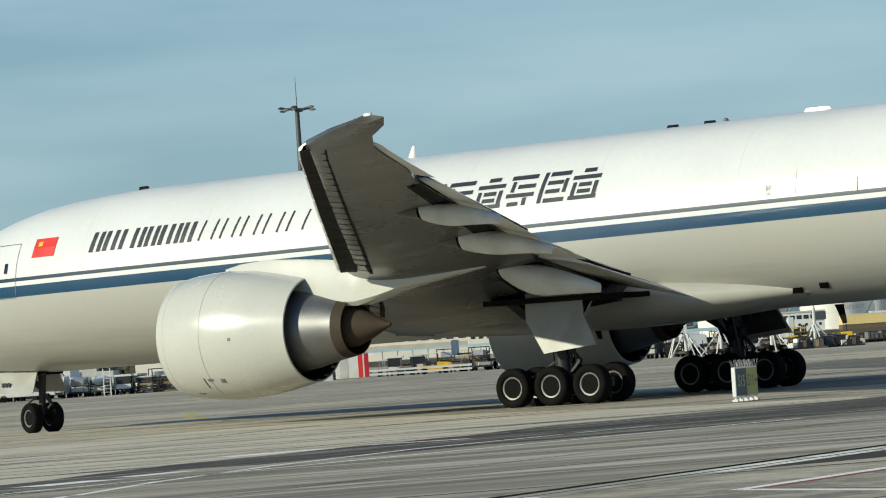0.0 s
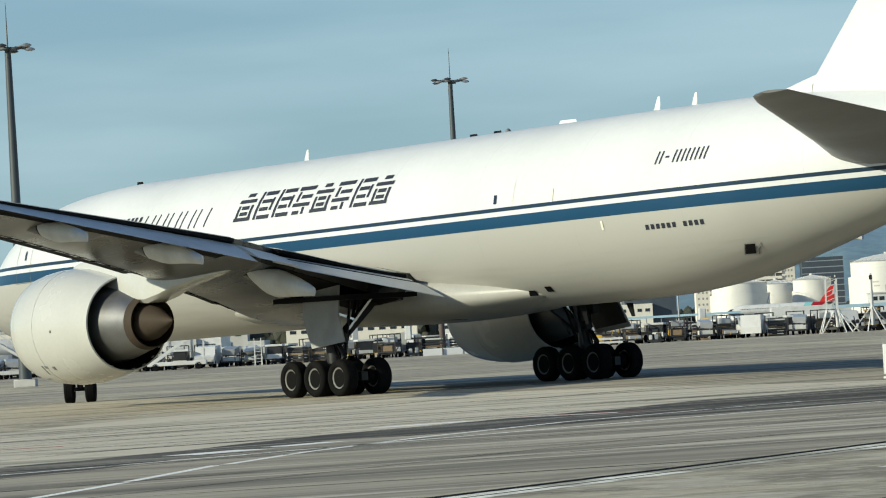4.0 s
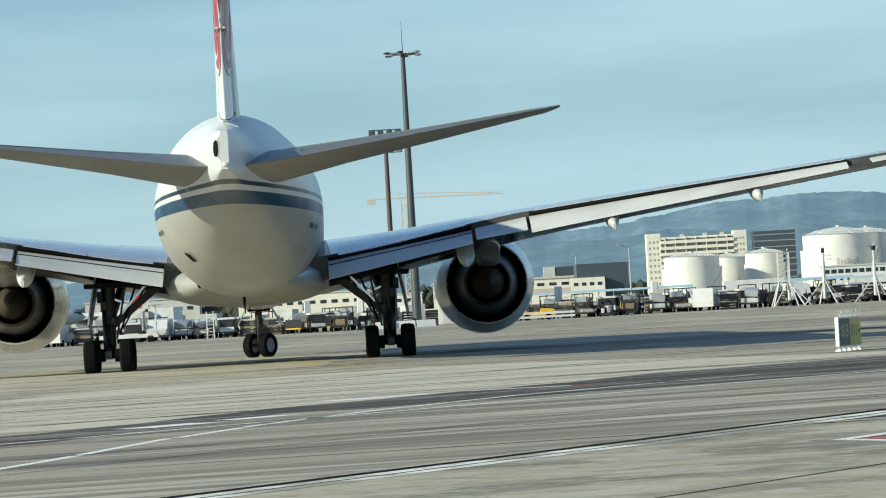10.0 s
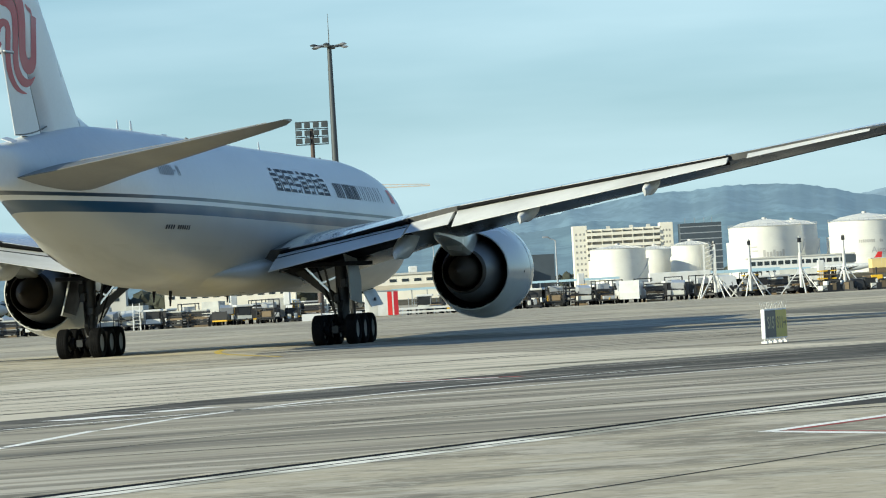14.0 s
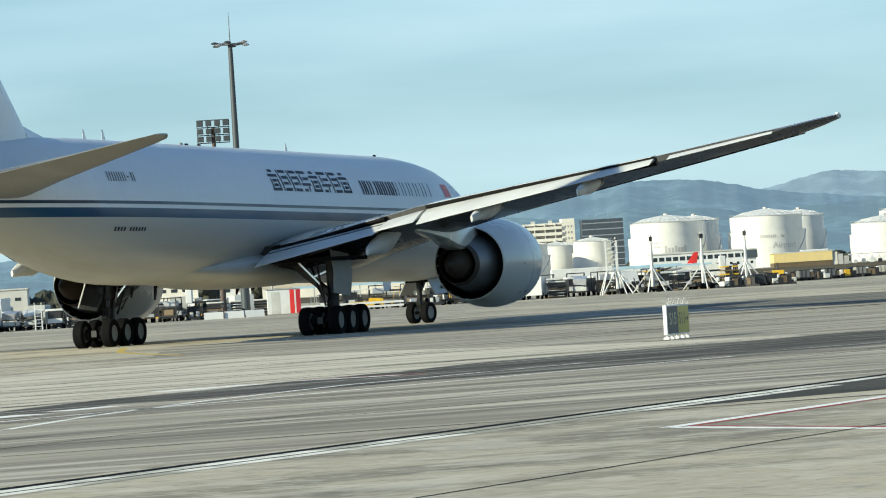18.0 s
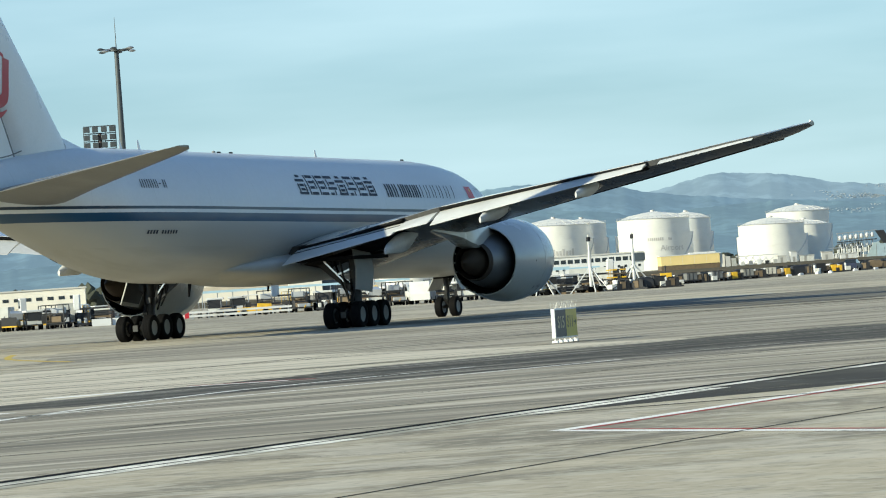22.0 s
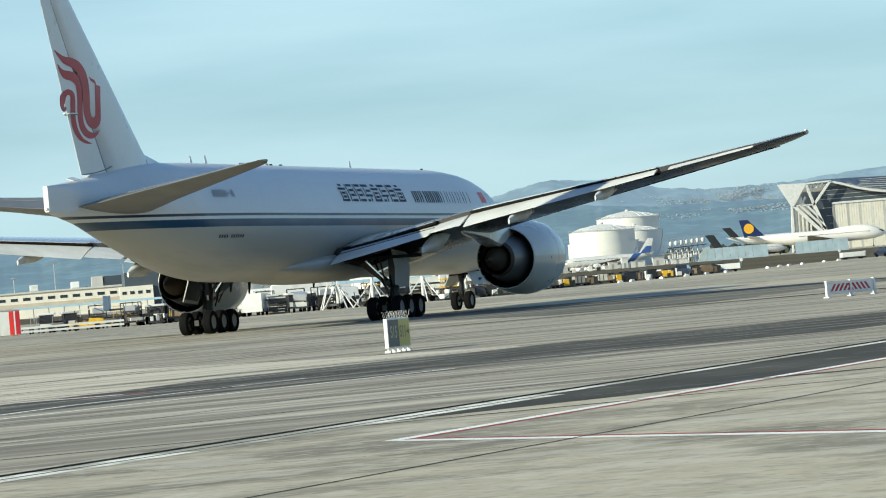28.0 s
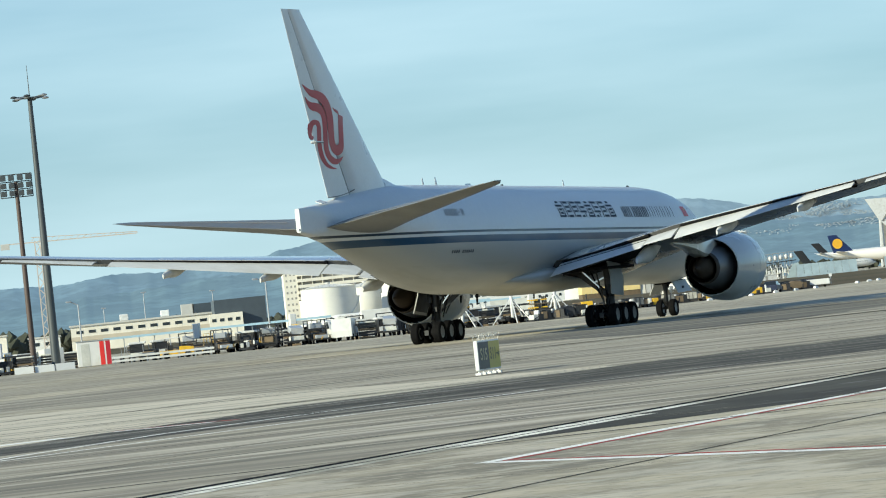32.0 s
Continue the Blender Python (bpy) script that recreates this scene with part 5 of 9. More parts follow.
sheet("asphalt_taxiway", [(-400, 186), (60, 206), (400, 225), (400, 262), (60, 240), (-400, 228)], WORN, 0.004, "grey worn taxiway", "pavement")
sheet("asphalt_taxiway", [(-400, 300), (400, 330), (400, 372), (-400, 345)], WORN, 0.004, "grey worn taxiway far across the apron", "pavement")
PATCH = layers(surface("worn_grey_asphalt", (0.165, 0.155, 0.130), 0.85, vary=0.15, size=4.0), [
    ((0.06, 1.0, 1), 15, 0.30, 0.50, 0.62, 0.7, (0.30, 0.28, 0.225)),
    ((0.05, 1.0, 1), 25, 0.45, 0.52, 0.62, 0.7, (0.095, 0.09, 0.078)),
    ((1, 1, 1), 0, 0.5, 0.56, 0.68, 0.5, (0.22, 0.207, 0.172)),
])
PATCH.node_tree.nodes["Principled BSDF"].inputs["Specular IOR Level"].default_value = 0.06
sheet("asphalt_patch", ragged([(19.5, 212), (24, 186), (30, 184), (40, 206), (53, 232)], 1.6, 21.0) + ragged([(46, 242), (36, 243), (27, 240), (21.5, 228)], 1.6, 27.0), PATCH, 0.0046, "dark worn asphalt patch beyond the sign", "pavement")
EDGE = layers(surface("grooved_grey_strip", (0.18, 0.176, 0.158), 0.85, vary=0.2, size=1.2), [
    ((0.06, 1.0, 1), 61.4, 5.0, 0.46, 0.60, 0.75, (0.306, 0.293, 0.261)),
    ((0.08, 1.0, 1), 61.4, 11.0, 0.52, 0.62, 0.7, (0.09, 0.0882, 0.081)),
    ((1, 1, 1), 0, 1.4, 0.52, 0.64, 0.6, (0.36, 0.342, 0.302)),
    ((1, 1, 1), 0, 9.0, 0.55, 0.66, 0.5, (0.414, 0.396, 0.351)),
])
EDGE.node_tree.nodes["Principled BSDF"].inputs["Specular IOR Level"].default_value = 0.06
sheet("asphalt_edge", [(-30, 22.0), (2.0, 27.0), (5.3, 28.0), (40, 36.5), (40, 10), (-30, 10)], EDGE, 0.005, "grooved darker strip at the near edge of the apron", "pavement")
sheet("grass", [(43, 412), (46, 426), (50, 434), (55, 440), (60, 448), (66, 459), (76, 479), (90, 513), (100, 543), (116, 582), (200, 745), (900, 1350), (2600, 1500), (300, 1780), (90, 1700), (43, 900)], GRASS, 0.012, "dry brown winter grass beyond the apron", "grass")
sheet("grass", [(-900, 640), (-60, 700), (30, 760), (30, 1380), (-900, 1380)], GRASS, 0.012, "dry brown winter grass beyond the apron", "grass")

# the worn ribs of the near grooved strip, with ragged ends
rng = random.Random(77)
bm = bmesh.new()
n0 = -16.0
while n0 < 8.0:
    end = (26.5 + 0.6985 * n0) / 0.758 + 0.15
    a, w = end - 9.0, rng.uniform(0.012, 0.035)
    while a < end:
        b = min(a + rng.uniform(0.5, 2.2), end - rng.uniform(0.0, 0.5))
        if b > a + 0.1:
            q = [along(n0 + s, u) for s, u in ((-w, a), (w * rng.uniform(0.4, 1), a + 0.15), (w, b - 0.1), (-w * rng.uniform(0.4, 1), b))]
            bm.faces.new([bm.verts.new((p[0], p[1], 0.004)) for p in q])
        a = b + rng.uniform(0.1, 0.7) if b > a else end
    n0 += rng.uniform(0.16, 0.26)
for f in bm.faces:
    if f.normal.z < 0:
        f.normal_flip()
bm.normal_update()
M["rib"] = surface("worn_pale_rib", (0.27, 0.26, 0.235), 0.85, vary=0.3, size=0.6)
ribs = part("asphalt_rib", bm, M["rib"], None, "", 0)
tagged(ribs, "worn pale ribs in the grooved strip", "pavement", kind="stuff")

# the slot drain, its pale kerbs, and the slab joints
strip("slot_drain", [along(-25.72, u) for u in range(20, 300, 8)], 0.31, "slot", 0.014, "dark slot drain between concrete slabs", "drain")
strip("drain_kerb", [along(-25.40, u) for u in range(20, 300, 4)], 0.38, "pale", 0.010, "pale worn concrete beside the drain", "drain")
strip("drain_joint", [along(-25.15, u) for u in range(20, 120, 8)], 0.07, "sealant", 0.013, "dark joint beside the drain", "joint")
strip("drain_kerb", [along(-24.93, u) for u in range(22, 66, 3)], 0.34, "pale", 0.010, "pale worn concrete beside the drain", "drain")
for n0 in (-9.7, -18.25, -33.2, -40.7, -48.2, -55.7, -63.2, -70.7):
    strip("slab_joint", [along(n0, u) for u in (5, 40, 80, 120)], 0.05, "sealant", 0.011, "dark sealed joint between slabs", "joint")
for u in (46, 61, 76, 91):
    strip("slab_joint", [along(n0, u) for n0 in (0, -25, -50, -80)], 0.03, "sealant", 0.011, "dark sealed joint between slabs", "joint")

# rubber marks: long thin streaks that wander with the traffic
rng = random.Random(41)
bm = bmesh.new()
for i in range(120):
    x0, y0 = rng.uniform(-16, 34), rng.uniform(58, 175) if i % 3 else rng.uniform(84, 125)
    turn, curl, w = radians(rng.choice((22, 28, 35, 61, 12)) + rng.uniform(-6, 6)), rng.uniform(-0.012, 0.012), rng.uniform(0.10, 0.34)
    rows, x, y = [], x0, y0
    steps = rng.randint(5, 14)
    for k in range(steps + 1):
        h = w * math.sin(math.pi * (k + 0.4) / (steps + 0.8)) * 0.5
        rows.append([bm.verts.new((x + math.sin(turn) * h * q, y - math.cos(turn) * h * q, 0.0034 + 0.000004 * i)) for q in (-1, 1)])
        x, y, turn = x + 1.5 * math.cos(turn), y + 1.5 * math.sin(turn), turn + curl
    for r0, r1 in zip(rows, rows[1:]):
        bm.faces.new((r0[0], r1[0], r1[1], r0[1]))
bm.normal_update()
for f in bm.faces:
    if f.normal.z < 0:
        f.normal_flip()
M["rubber"] = layers(surface("rubber_mark", (0.085, 0.082, 0.072), 0.8, vary=0.2, size=0.8), [((1, 1, 1), 0, 0.7, 0.52, 0.62, 0.8, (0.30, 0.28, 0.215))])
M["rubber"].node_tree.nodes["Principled BSDF"].inputs["Specular IOR Level"].default_value = 0.06
tagged(part("tyre_marks", bm, M["rubber"], None, "", 0), "long dark rubber tyre marks on the concrete", "tyre marks", kind="stuff")

# painted lines
for n0, w, mat in ((-21.76, 0.27, "line"), (-21.52, 0.12, "redline")):
    strip("stand_line", [along(n0, u) for u in (50.1, 60, 75, 95)], w, mat)
apex = Vector((5.0, 54.33))
run = Vector((4.22, -9.55)).normalized()
side_step = Vector((run.y, -run.x))
for off, w, mat in ((0.0, 0.27, "line"), (-0.26, 0.12, "redline")):
    a = apex + side_step * off
    strip("stand_line", [tuple(a), tuple(a + run * 8), tuple(a + run * 22)], w, mat)
strip("lane_dash", [(-2.41, 94.72), (-0.26, 96.04)], 0.9, "line", 0.009)
strip("lane_dash", [(0.71, 97.2), (2.9, 96.6)], 0.5, "line", 0.009)
strip("lane_edge", [(0.71, 97.75), (3.1, 97.0), (3.4, 96.4)], 0.3, "redline", 0.010)
strip("lane_line", [(-12, 69.0), (-6.57, 75.36), (1.76, 85.27), (10, 94.5)], 0.22, "line")
strip("lane_line", [(-9, 50.0), (-6.6, 59.0), (-5.62, 64.29), (-4.45, 72.15)], 0.22, "line")
strip("lane_line", [(-4.3, 72.3), (-3.2, 77.5), (-1.18, 83.83), (1.6, 90.0), (7, 97.5)], 0.22, "line")
strip("lane_dash", [(-5.6, 80.0), (-4.3, 81.5)], 1.0, "line", 0.009)
strip("lane_dash", [(-4.0, 82.6), (-2.9, 84.0)], 0.7, "line", 0.009)
strip("lane_edge", [(-24, 91.5), (-9, 93.6)], 0.35, "redline", 0.010)
strip("taxi_curve", [(-6.0, 190), (-5.95, 180), (-5.7, 174), (-4.9, 167), (-3.9, 160), (-2.9, 154)], 0.30, "yelline", 0.012, "worn yellow taxi line", "line")


# ---- more materials ----
M["tank"] = layers(surface("tank_white_paint", (0.74, 0.725, 0.66), 0.5, vary=0.06, size=6.0), [((0.3, 0.3, 1), 0, 0.5, 0.55, 0.75, 0.25, (0.55, 0.52, 0.45))])
M["tankgrey"] = surface("tank_wall_concrete", (0.52, 0.51, 0.47), 0.7, vary=0.1, size=5.0)
M["cream"] = surface("cream_render", (0.74, 0.70, 0.60), 0.8, vary=0.08, size=4.0)
M["beige"] = surface("beige_cladding", (0.52, 0.46, 0.36), 0.7, vary=0.12, size=4.0)
M["slate"] = surface("dark_cladding", (0.06, 0.075, 0.09), 0.4, vary=0.15, size=3.0)
# grey with the shade of hollows put into it; also panes and doors
M["recess"] = surface("shaded_recess", (0.30, 0.295, 0.27), 0.7, vary=0.2, size=2.0)
M["teal"] = surface("blast_fence_sheet", (0.46, 0.55, 0.55), 0.35, metal=0.3, vary=0.15, size=2.0)
M["blueroof"] = surface("pale_blue_roof", (0.42, 0.60, 0.70), 0.5, vary=0.12, size=2.0)
M["galv"] = surface("galvanised_steel", (0.42, 0.43, 0.44), 0.4, metal=0.6, vary=0.15, size=0.8)
M["mast"] = surface("mast_grey_paint", (0.07, 0.08, 0.085), 0.5, metal=0.2, vary=0.15, size=1.5)
M["rust"] = surface("brown_pole", (0.085, 0.06, 0.05), 0.6, vary=0.2, size=1.0)
M["crane"] = surface("crane_orange", (0.55, 0.47, 0.40), 0.6, vary=0.15, size=2.0)
M["body_white"] = surface("vehicle_white", (0.70, 0.70, 0.675), 0.35, vary=0.08, size=1.0, spread=0.15, dirt=(0.5, 0.48, 0.42))
M["body_grey"] = surface("aluminium_box", (0.50, 0.51, 0.52), 0.35, metal=0.4, vary=0.15, size=0.8, spread=0.35)
M["body_dark"] = surface("dark_machinery", (0.024, 0.024, 0.025), 0.5, vary=0.3, size=0.6)
M["body_brown"] = surface("brown_cargo_load", (0.20, 0.145, 0.085), 0.7, vary=0.3, size=0.5, spread=0.4)
M["body_blue"] = surface("vehicle_blue", (0.04, 0.09, 0.25), 0.35, vary=0.1, size=1.0)
M["body_blue_dark"] = surface("dark_blue_car_paint", (0.012, 0.02, 0.05), 0.4, vary=0.2, size=0.8)
M["tarp"] = surface("container_canvas", (0.60, 0.60, 0.55), 0.6, vary=0.2, size=0.7, spread=0.3)
M["disc"] = surface("tail_disc_yellow", (0.80, 0.42, 0.03), 0.4, vary=0.05)
M["navy"] = surface("tail_navy", (0.012, 0.025, 0.095), 0.35, vary=0.08)
M["clear"] = surface("clear_spikes", (0.42, 0.43, 0.41), 0.3, vary=0.05)
M["signblack"] = surface("sign_dark_face", (0.045, 0.045, 0.045), 0.4, vary=0.1)
M["signyellow"] = surface("sign_yellow_face", (0.55, 0.44, 0.08), 0.4, vary=0.1)
M["signletter"] = surface("sign_pale_letters", (0.42, 0.38, 0.22), 0.4, vary=0.1)
M["signolive"] = surface("sign_olive_print", (0.16, 0.13, 0.035), 0.4, vary=0.1)
M["faint"] = surface("faded_tank_print", (0.50, 0.48, 0.44), 0.6, vary=0.1)


def slab(name, parent, mat, x0, x1, y0, y1, z0, z1, bevel=0.0, label=""):
    b = bmesh.new()
    box(b, x0, x1, y0, y1, z0, z1, bevel)
    return part(name, b, mat, parent, label, 0)


def thing(name, m, label, category, group=""):
    e = new(name)
    e.matrix_basis = m
    return tagged(e, label, category, group)


# ---- taxiway sign: a lit box on feet, with spikes against birds ----
sign = thing("taxiway_sign", pose(11.10, 122.0, 0, 0, 0, 66), "white box sign with dark and yellow faces standing on the apron", "sign")
slab("housing", sign, "white", 0, 1.9, -0.06, 0.06, 0.13, 0.96, 0.012)
slab("dark_panel", sign, "signblack", 0.03, 0.92, -0.068, -0.058, 0.17, 0.92)
slab("yellow_panel", sign, "signyellow", 0.93, 1.87, -0.068, -0.058, 0.17, 0.92)
def lettering(text, size, mat, parent, m, wide=1.0):
    """Flat letters from the built-in font, as a mesh."""
    cu = bpy.data.curves.new("lettering", "FONT")
    cu.body, cu.size, cu.align_x, cu.align_y, cu.offset = text, size, "CENTER", "CENTER", size * 0.02
    ob = bpy.data.objects.new("lettering", cu)
    me = bpy.data.meshes.new_from_object(ob)
    bpy.data.objects.remove(ob)
    me.materials.append(M[mat])
    o = new("lettering", me)
    o.parent, o.matrix_basis = parent, m @ Matrix.Diagonal((wide, 1, 1, 1))
    return o


lettering("S15", 0.46, "signletter", sign, pose(0.475, -0.0715, 0.56, 90), 0.9)
lettering("S11", 0.46, "signolive", sign, pose(1.28, -0.0715, 0.56, 90), 0.85)
b = bmesh.new()
box(b, 1.57, 1.72, -0.072, -0.069, 0.535, 0.585)
b.faces.new([b.verts.new(q) for q in ((1.70, -0.0715, 0.46), (1.83, -0.0715, 0.56), (1.70, -0.0715, 0.66))])
part("arrow", b, "signolive", sign, "", 0)
for x in (0.08, 0.5, 0.95, 1.4, 1.82):
    b = bmesh.new()
    box(b, x - 0.05, x + 0.05, -0.09, 0.09, 0.0, 0.07, 0.01)
    box(b, x - 0.02, x + 0.02, -0.02, 0.02, 0.07, 0.14)
    part("foot", b, "white", sign, "", 0)
for i in range(26):
    x = 0.05 + 1.8 * i / 25
    b = bmesh.new()
    bar(b, (x, 0.05 * (-1) ** i, 0.96), (x + 0.05 * math.sin(i * 2.1), 0.10 * (-1) ** i, 1.16), 0.006, 0.004, 5)
    part("bird_spike", b, "clear", sign, "clear spike", 0)

# ---- red and white road barrier ----
barrier = thing("barrier", pose(31.7, 164.2, 0, 0, 0, 39), "white barrier with red slanting stripes on the apron", "barrier")
for x in (0.08, 1.48, 2.88):
    b = bmesh.new()
    box(b, x - 0.055, x + 0.055, -0.05, 0.05, 0.0, 0.64, 0.012)
    box(b, x - 0.075, x + 0.075, -0.07, 0.07, 0.60, 0.65, 0.012)
    part("post", b, "white", barrier, "", 0)
    slab("foot", barrier, "white", x - 0.08, x + 0.08, -0.14, 0.14, 0.0, 0.045, 0.01)
for z in (0.17, 0.575):
    slab("rail", barrier, "white", 0.1, 2.86, -0.025, 0.025, z - 0.03, z + 0.03, 0.008)
slab("panel", barrier, "white", 0.14, 2.82, -0.016, 0.016, 0.20, 0.545, 0.005)
for i in range(10):
    x = 0.26 + i * 0.25
    lean = -0.24 if i < 5 else 0.24
    b = bmesh.new()
    row = [(x, 0.24), (x + 0.13, 0.24), (x + 0.13 - lean, 0.51), (x - lean, 0.51)]
    loft(b, [[(px, -0.022, pz) for px, pz in row], [(px, -0.017, pz) for px, pz in row]])
    part("stripe", b, "red", barrier, "", 0)

# ---- flood masts ----
def flood_mast(x, y, H):
    """A tall mast with a ring of floodlights at the height H."""
    mast = thing("flood_mast", pose(x, y, 0), "tall grey apron mast with a ring of floodlights and a spike", "light mast", "tall apron masts")
    b = bmesh.new()
    bar(b, (0, 0, 0), (0, 0, H), 0.42, 0.20, 16)
    part("pole", b, "mast", mast)
    b = bmesh.new()
    box(b, -0.7, 0.7, -0.7, 0.7, 0, 0.5, 0.04)
    part("base", b, "tankgrey", mast)
    b = bmesh.new()
    bar(b, (0, 0, H), (0, 0, H + 0.12), 0.75, seg=16)
    part("platform", b, "mast", mast)
    b = bmesh.new()
    bar(b, (0, 0, H), (0, 0, H + 3.0), 0.06, 0.02, 6)
    part("spike", b, "mast", mast)
    for i in range(10):
        m = pose(0, 0, 0, 0, 0, 36 * i + 9)
        dz = 0.22 * (i % 2)
        b = bmesh.new()
        beam(b, (0.5, 0, H + 0.1), (1.2, 0, H - 0.02 + dz), 0.07, 0.07)
        part("arm", b, "mast", mast, "", 0, m)
        b = bmesh.new()
        spun(b, [(0, 0.12), (0.05, 0.30), (0.12, 0.33), (0.2, 0.2), (0.24, 0.05)], (1.42, 0, H - 0.14 + dz), "Z", 10)
        part("floodlight", b, "mast" if i % 3 else "galv", mast, "", 40, m)


flood_mast(-1.55, 395, 24.4)
flood_mast(-29.1, 280, 21.5)

lamp_mast = thing("flood_mast", pose(-3.55, 398, 0), "brown steel mast with a grid of square floodlights", "light mast")
b = bmesh.new()
bar(b, (0, 0, 0), (0, 0, 17.2), 0.28, 0.18, 12)
part("pole", b, "rust", lamp_mast)
b = bmesh.new()
for z in (15.85, 16.55, 17.25, 17.9):
    beam(b, (-1.45, 0, z), (1.45, 0, z), 0.07, 0.09)
for x in (-1.45, -0.5, 0.5, 1.45):
    beam(b, (x, 0, 15.85), (x, 0, 17.9), 0.06, 0.06)
part("frame", b, "mast", lamp_mast)
for j, z in enumerate((16.2, 16.9, 17.6)):
    for i, x in enumerate((-1.15, -0.4, 0.4, 1.15)):
        b = bmesh.new()
        box(b, x - 0.27, x + 0.27, -0.35, 0.05, z - 0.24, z + 0.24, 0.03)
        part("floodlight", b, "mast", lamp_mast)

for x, y, hgt in ((20.65, 460, 7.0), (1.1, 500, 7.0)):
    lamp = thing("street_lamp", pose(x, y, 0), "slim grey street lamp with one drooping head", "street lamp", "street lamps by the apron road")
    b = bmesh.new()
    bar(b, (0, 0, 0), (0, 0, hgt - 0.4), 0.11, 0.07, 8)
    bar(b, (0, 0, hgt - 0.4), (-0.8, 0, hgt), 0.06, 0.05, 8)
    part("pole", b, "galv", lamp)
    b = bmesh.new()
    box(b, -1.35, -0.7, -0.16, 0.16, hgt - 0.08, hgt + 0.1, 0.04)
    part("lamp_head", b, "galv", lamp)


# ---- apron vehicles and trailers; each faces +x, origin on the ground ----
def wheel_row(parent, xs, y, r=0.32, w=0.2):
    for x in xs:
        for s in (-1, 1):
            b = bmesh.new()
            spun(b, [(-w / 2, r * 0.6), (-w / 2, r * 0.95), (0, r), (w / 2, r * 0.95), (w / 2, r * 0.6)], (x, s * y, r), "Y", 12)
            part("wheel", b, "tyre", parent, "", 40)


def dolly(load):
    """A flat container trailer; load: None, 'box', 'canvas' or 'pile'."""
    t = thing("container_dolly", Matrix(), "flat cargo dolly parked on the apron edge", "cargo dolly", "cargo dollies on the apron edge")
    slab("deck", t, "galv", -1.7, 1.7, -0.8, 0.8, 0.48, 0.60, 0.02)
    b = bmesh.new()
    beam(b, (1.7, 0, 0.45), (2.7, 0, 0.35), 0.08, 0.08)
    part("drawbar", b, "body_dark", t)
    wheel_row(t, (-1.15, 1.15), 0.62, 0.24, 0.16)
    if load in ("box", "canvas"):
        b = bmesh.new()
        loft(b, [[(-1.55, y, 0.6), (1.15, y, 0.6), (1.6, y, 1.05), (1.6, y, 2.2), (-1.55, y, 2.2)] for y in (-0.78, 0.78)])
        part("container", b, "body_grey" if load == "box" else "tarp", t, "pale air cargo container", 0)
        for x in (-0.75, 0.05, 0.85):
            b = bmesh.new()
            box(b, x - 0.03, x + 0.03, -0.80, -0.785, 0.62, 2.18)
            part("rib", b, "galv", t, "", 0)
    elif load == "pile":
        rnd = random.Random(7)
        for i in range(4):
            x = -1.2 + i * 0.8
            slab("parcel", t, "body_brown", x - 0.36, x + 0.36, -0.6, 0.6, 0.6, 1.1 + rnd.random() * 0.9, 0.03)
        b = bmesh.new()
        for z in (0.9, 1.4, 1.9):
            beam(b, (-1.6, -0.82, z), (1.6, -0.82, z), 0.03, 0.03)
        part("net", b, "body_dark", t, "", 0)
    elif load == "rails":
        b = bmesh.new()
        for x in (-1.65, 1.65):
            beam(b, (x, -0.75, 0.6), (x, -0.75, 1.5), 0.05, 0.05)
            beam(b, (x, 0.75, 0.6), (x, 0.75, 1.5), 0.05, 0.05)
        for z in (1.1, 1.5):
            beam(b, (-1.65, -0.75, z), (1.65, -0.75, z), 0.05, 0.05)
        part("side_rails", b, "galv", t, "", 0)
    return t


def van(colour, name="service_van", label="white service van parked on the apron edge"):
    t = thing(name, Matrix(), label, "van", "vehicles on the apron edge")
    b = bmesh.new()
    loft(b, [[(-2.3, y, 0.35), (2.35, y, 0.35), (2.4, y, 0.95), (1.7, y, 1.15), (1.15, y, 1.9), (-2.2, y, 2.0), (-2.35, y, 0.9)] for y in (-0.9, 0.9)])
    part("body", b, colour, t, "", 0)
    b = bmesh.new()
    loft(b, [[(1.62, y, 1.2), (1.2, y, 1.82), (0.45, y, 1.85), (0.45, y, 1.2)] for y in (-0.915, 0.915)])
    part("side_window", b, "glass", t, "", 0)
    slab("bumper", t, "body_dark", 2.3, 2.48, -0.85, 0.85, 0.32, 0.55)
    wheel_row(t, (-1.5, 1.55), 0.82, 0.33, 0.2)
    return t


def tug(colour="yellow"):
    t = thing("tow_tractor", Matrix(), "low yellow tow tractor with an open cab" if colour == "yellow" else "low white tow tractor with a cab", "tractor", "vehicles on the apron edge")
    b = bmesh.new()
    loft(b, [[(-1.5, y, 0.3), (1.5, y, 0.3), (1.5, y, 0.95), (0.3, y, 1.05), (0.2, y, 0.75), (-1.5, y, 0.75)] for y in (-0.7, 0.7)])
    part("body", b, colour, t, "", 0)
    slab("roof", t, "body_white", -1.0, 0.4, -0.65, 0.65, 1.78, 1.86, 0.02)
    for x in (-0.95, 0.35):
        for y in (-0.6, 0.6):
            b = bmesh.new()
            beam(b, (x, y, 0.75), (x, y, 1.8), 0.05, 0.05)
            part("cab_post", b, "body_dark", t)
    slab("seat", t, "body_dark", -0.8, -0.3, -0.5, 0.5, 0.75, 1.2, 0.04)
    wheel_row(t, (-0.95, 0.95), 0.65, 0.3, 0.2)
    return t


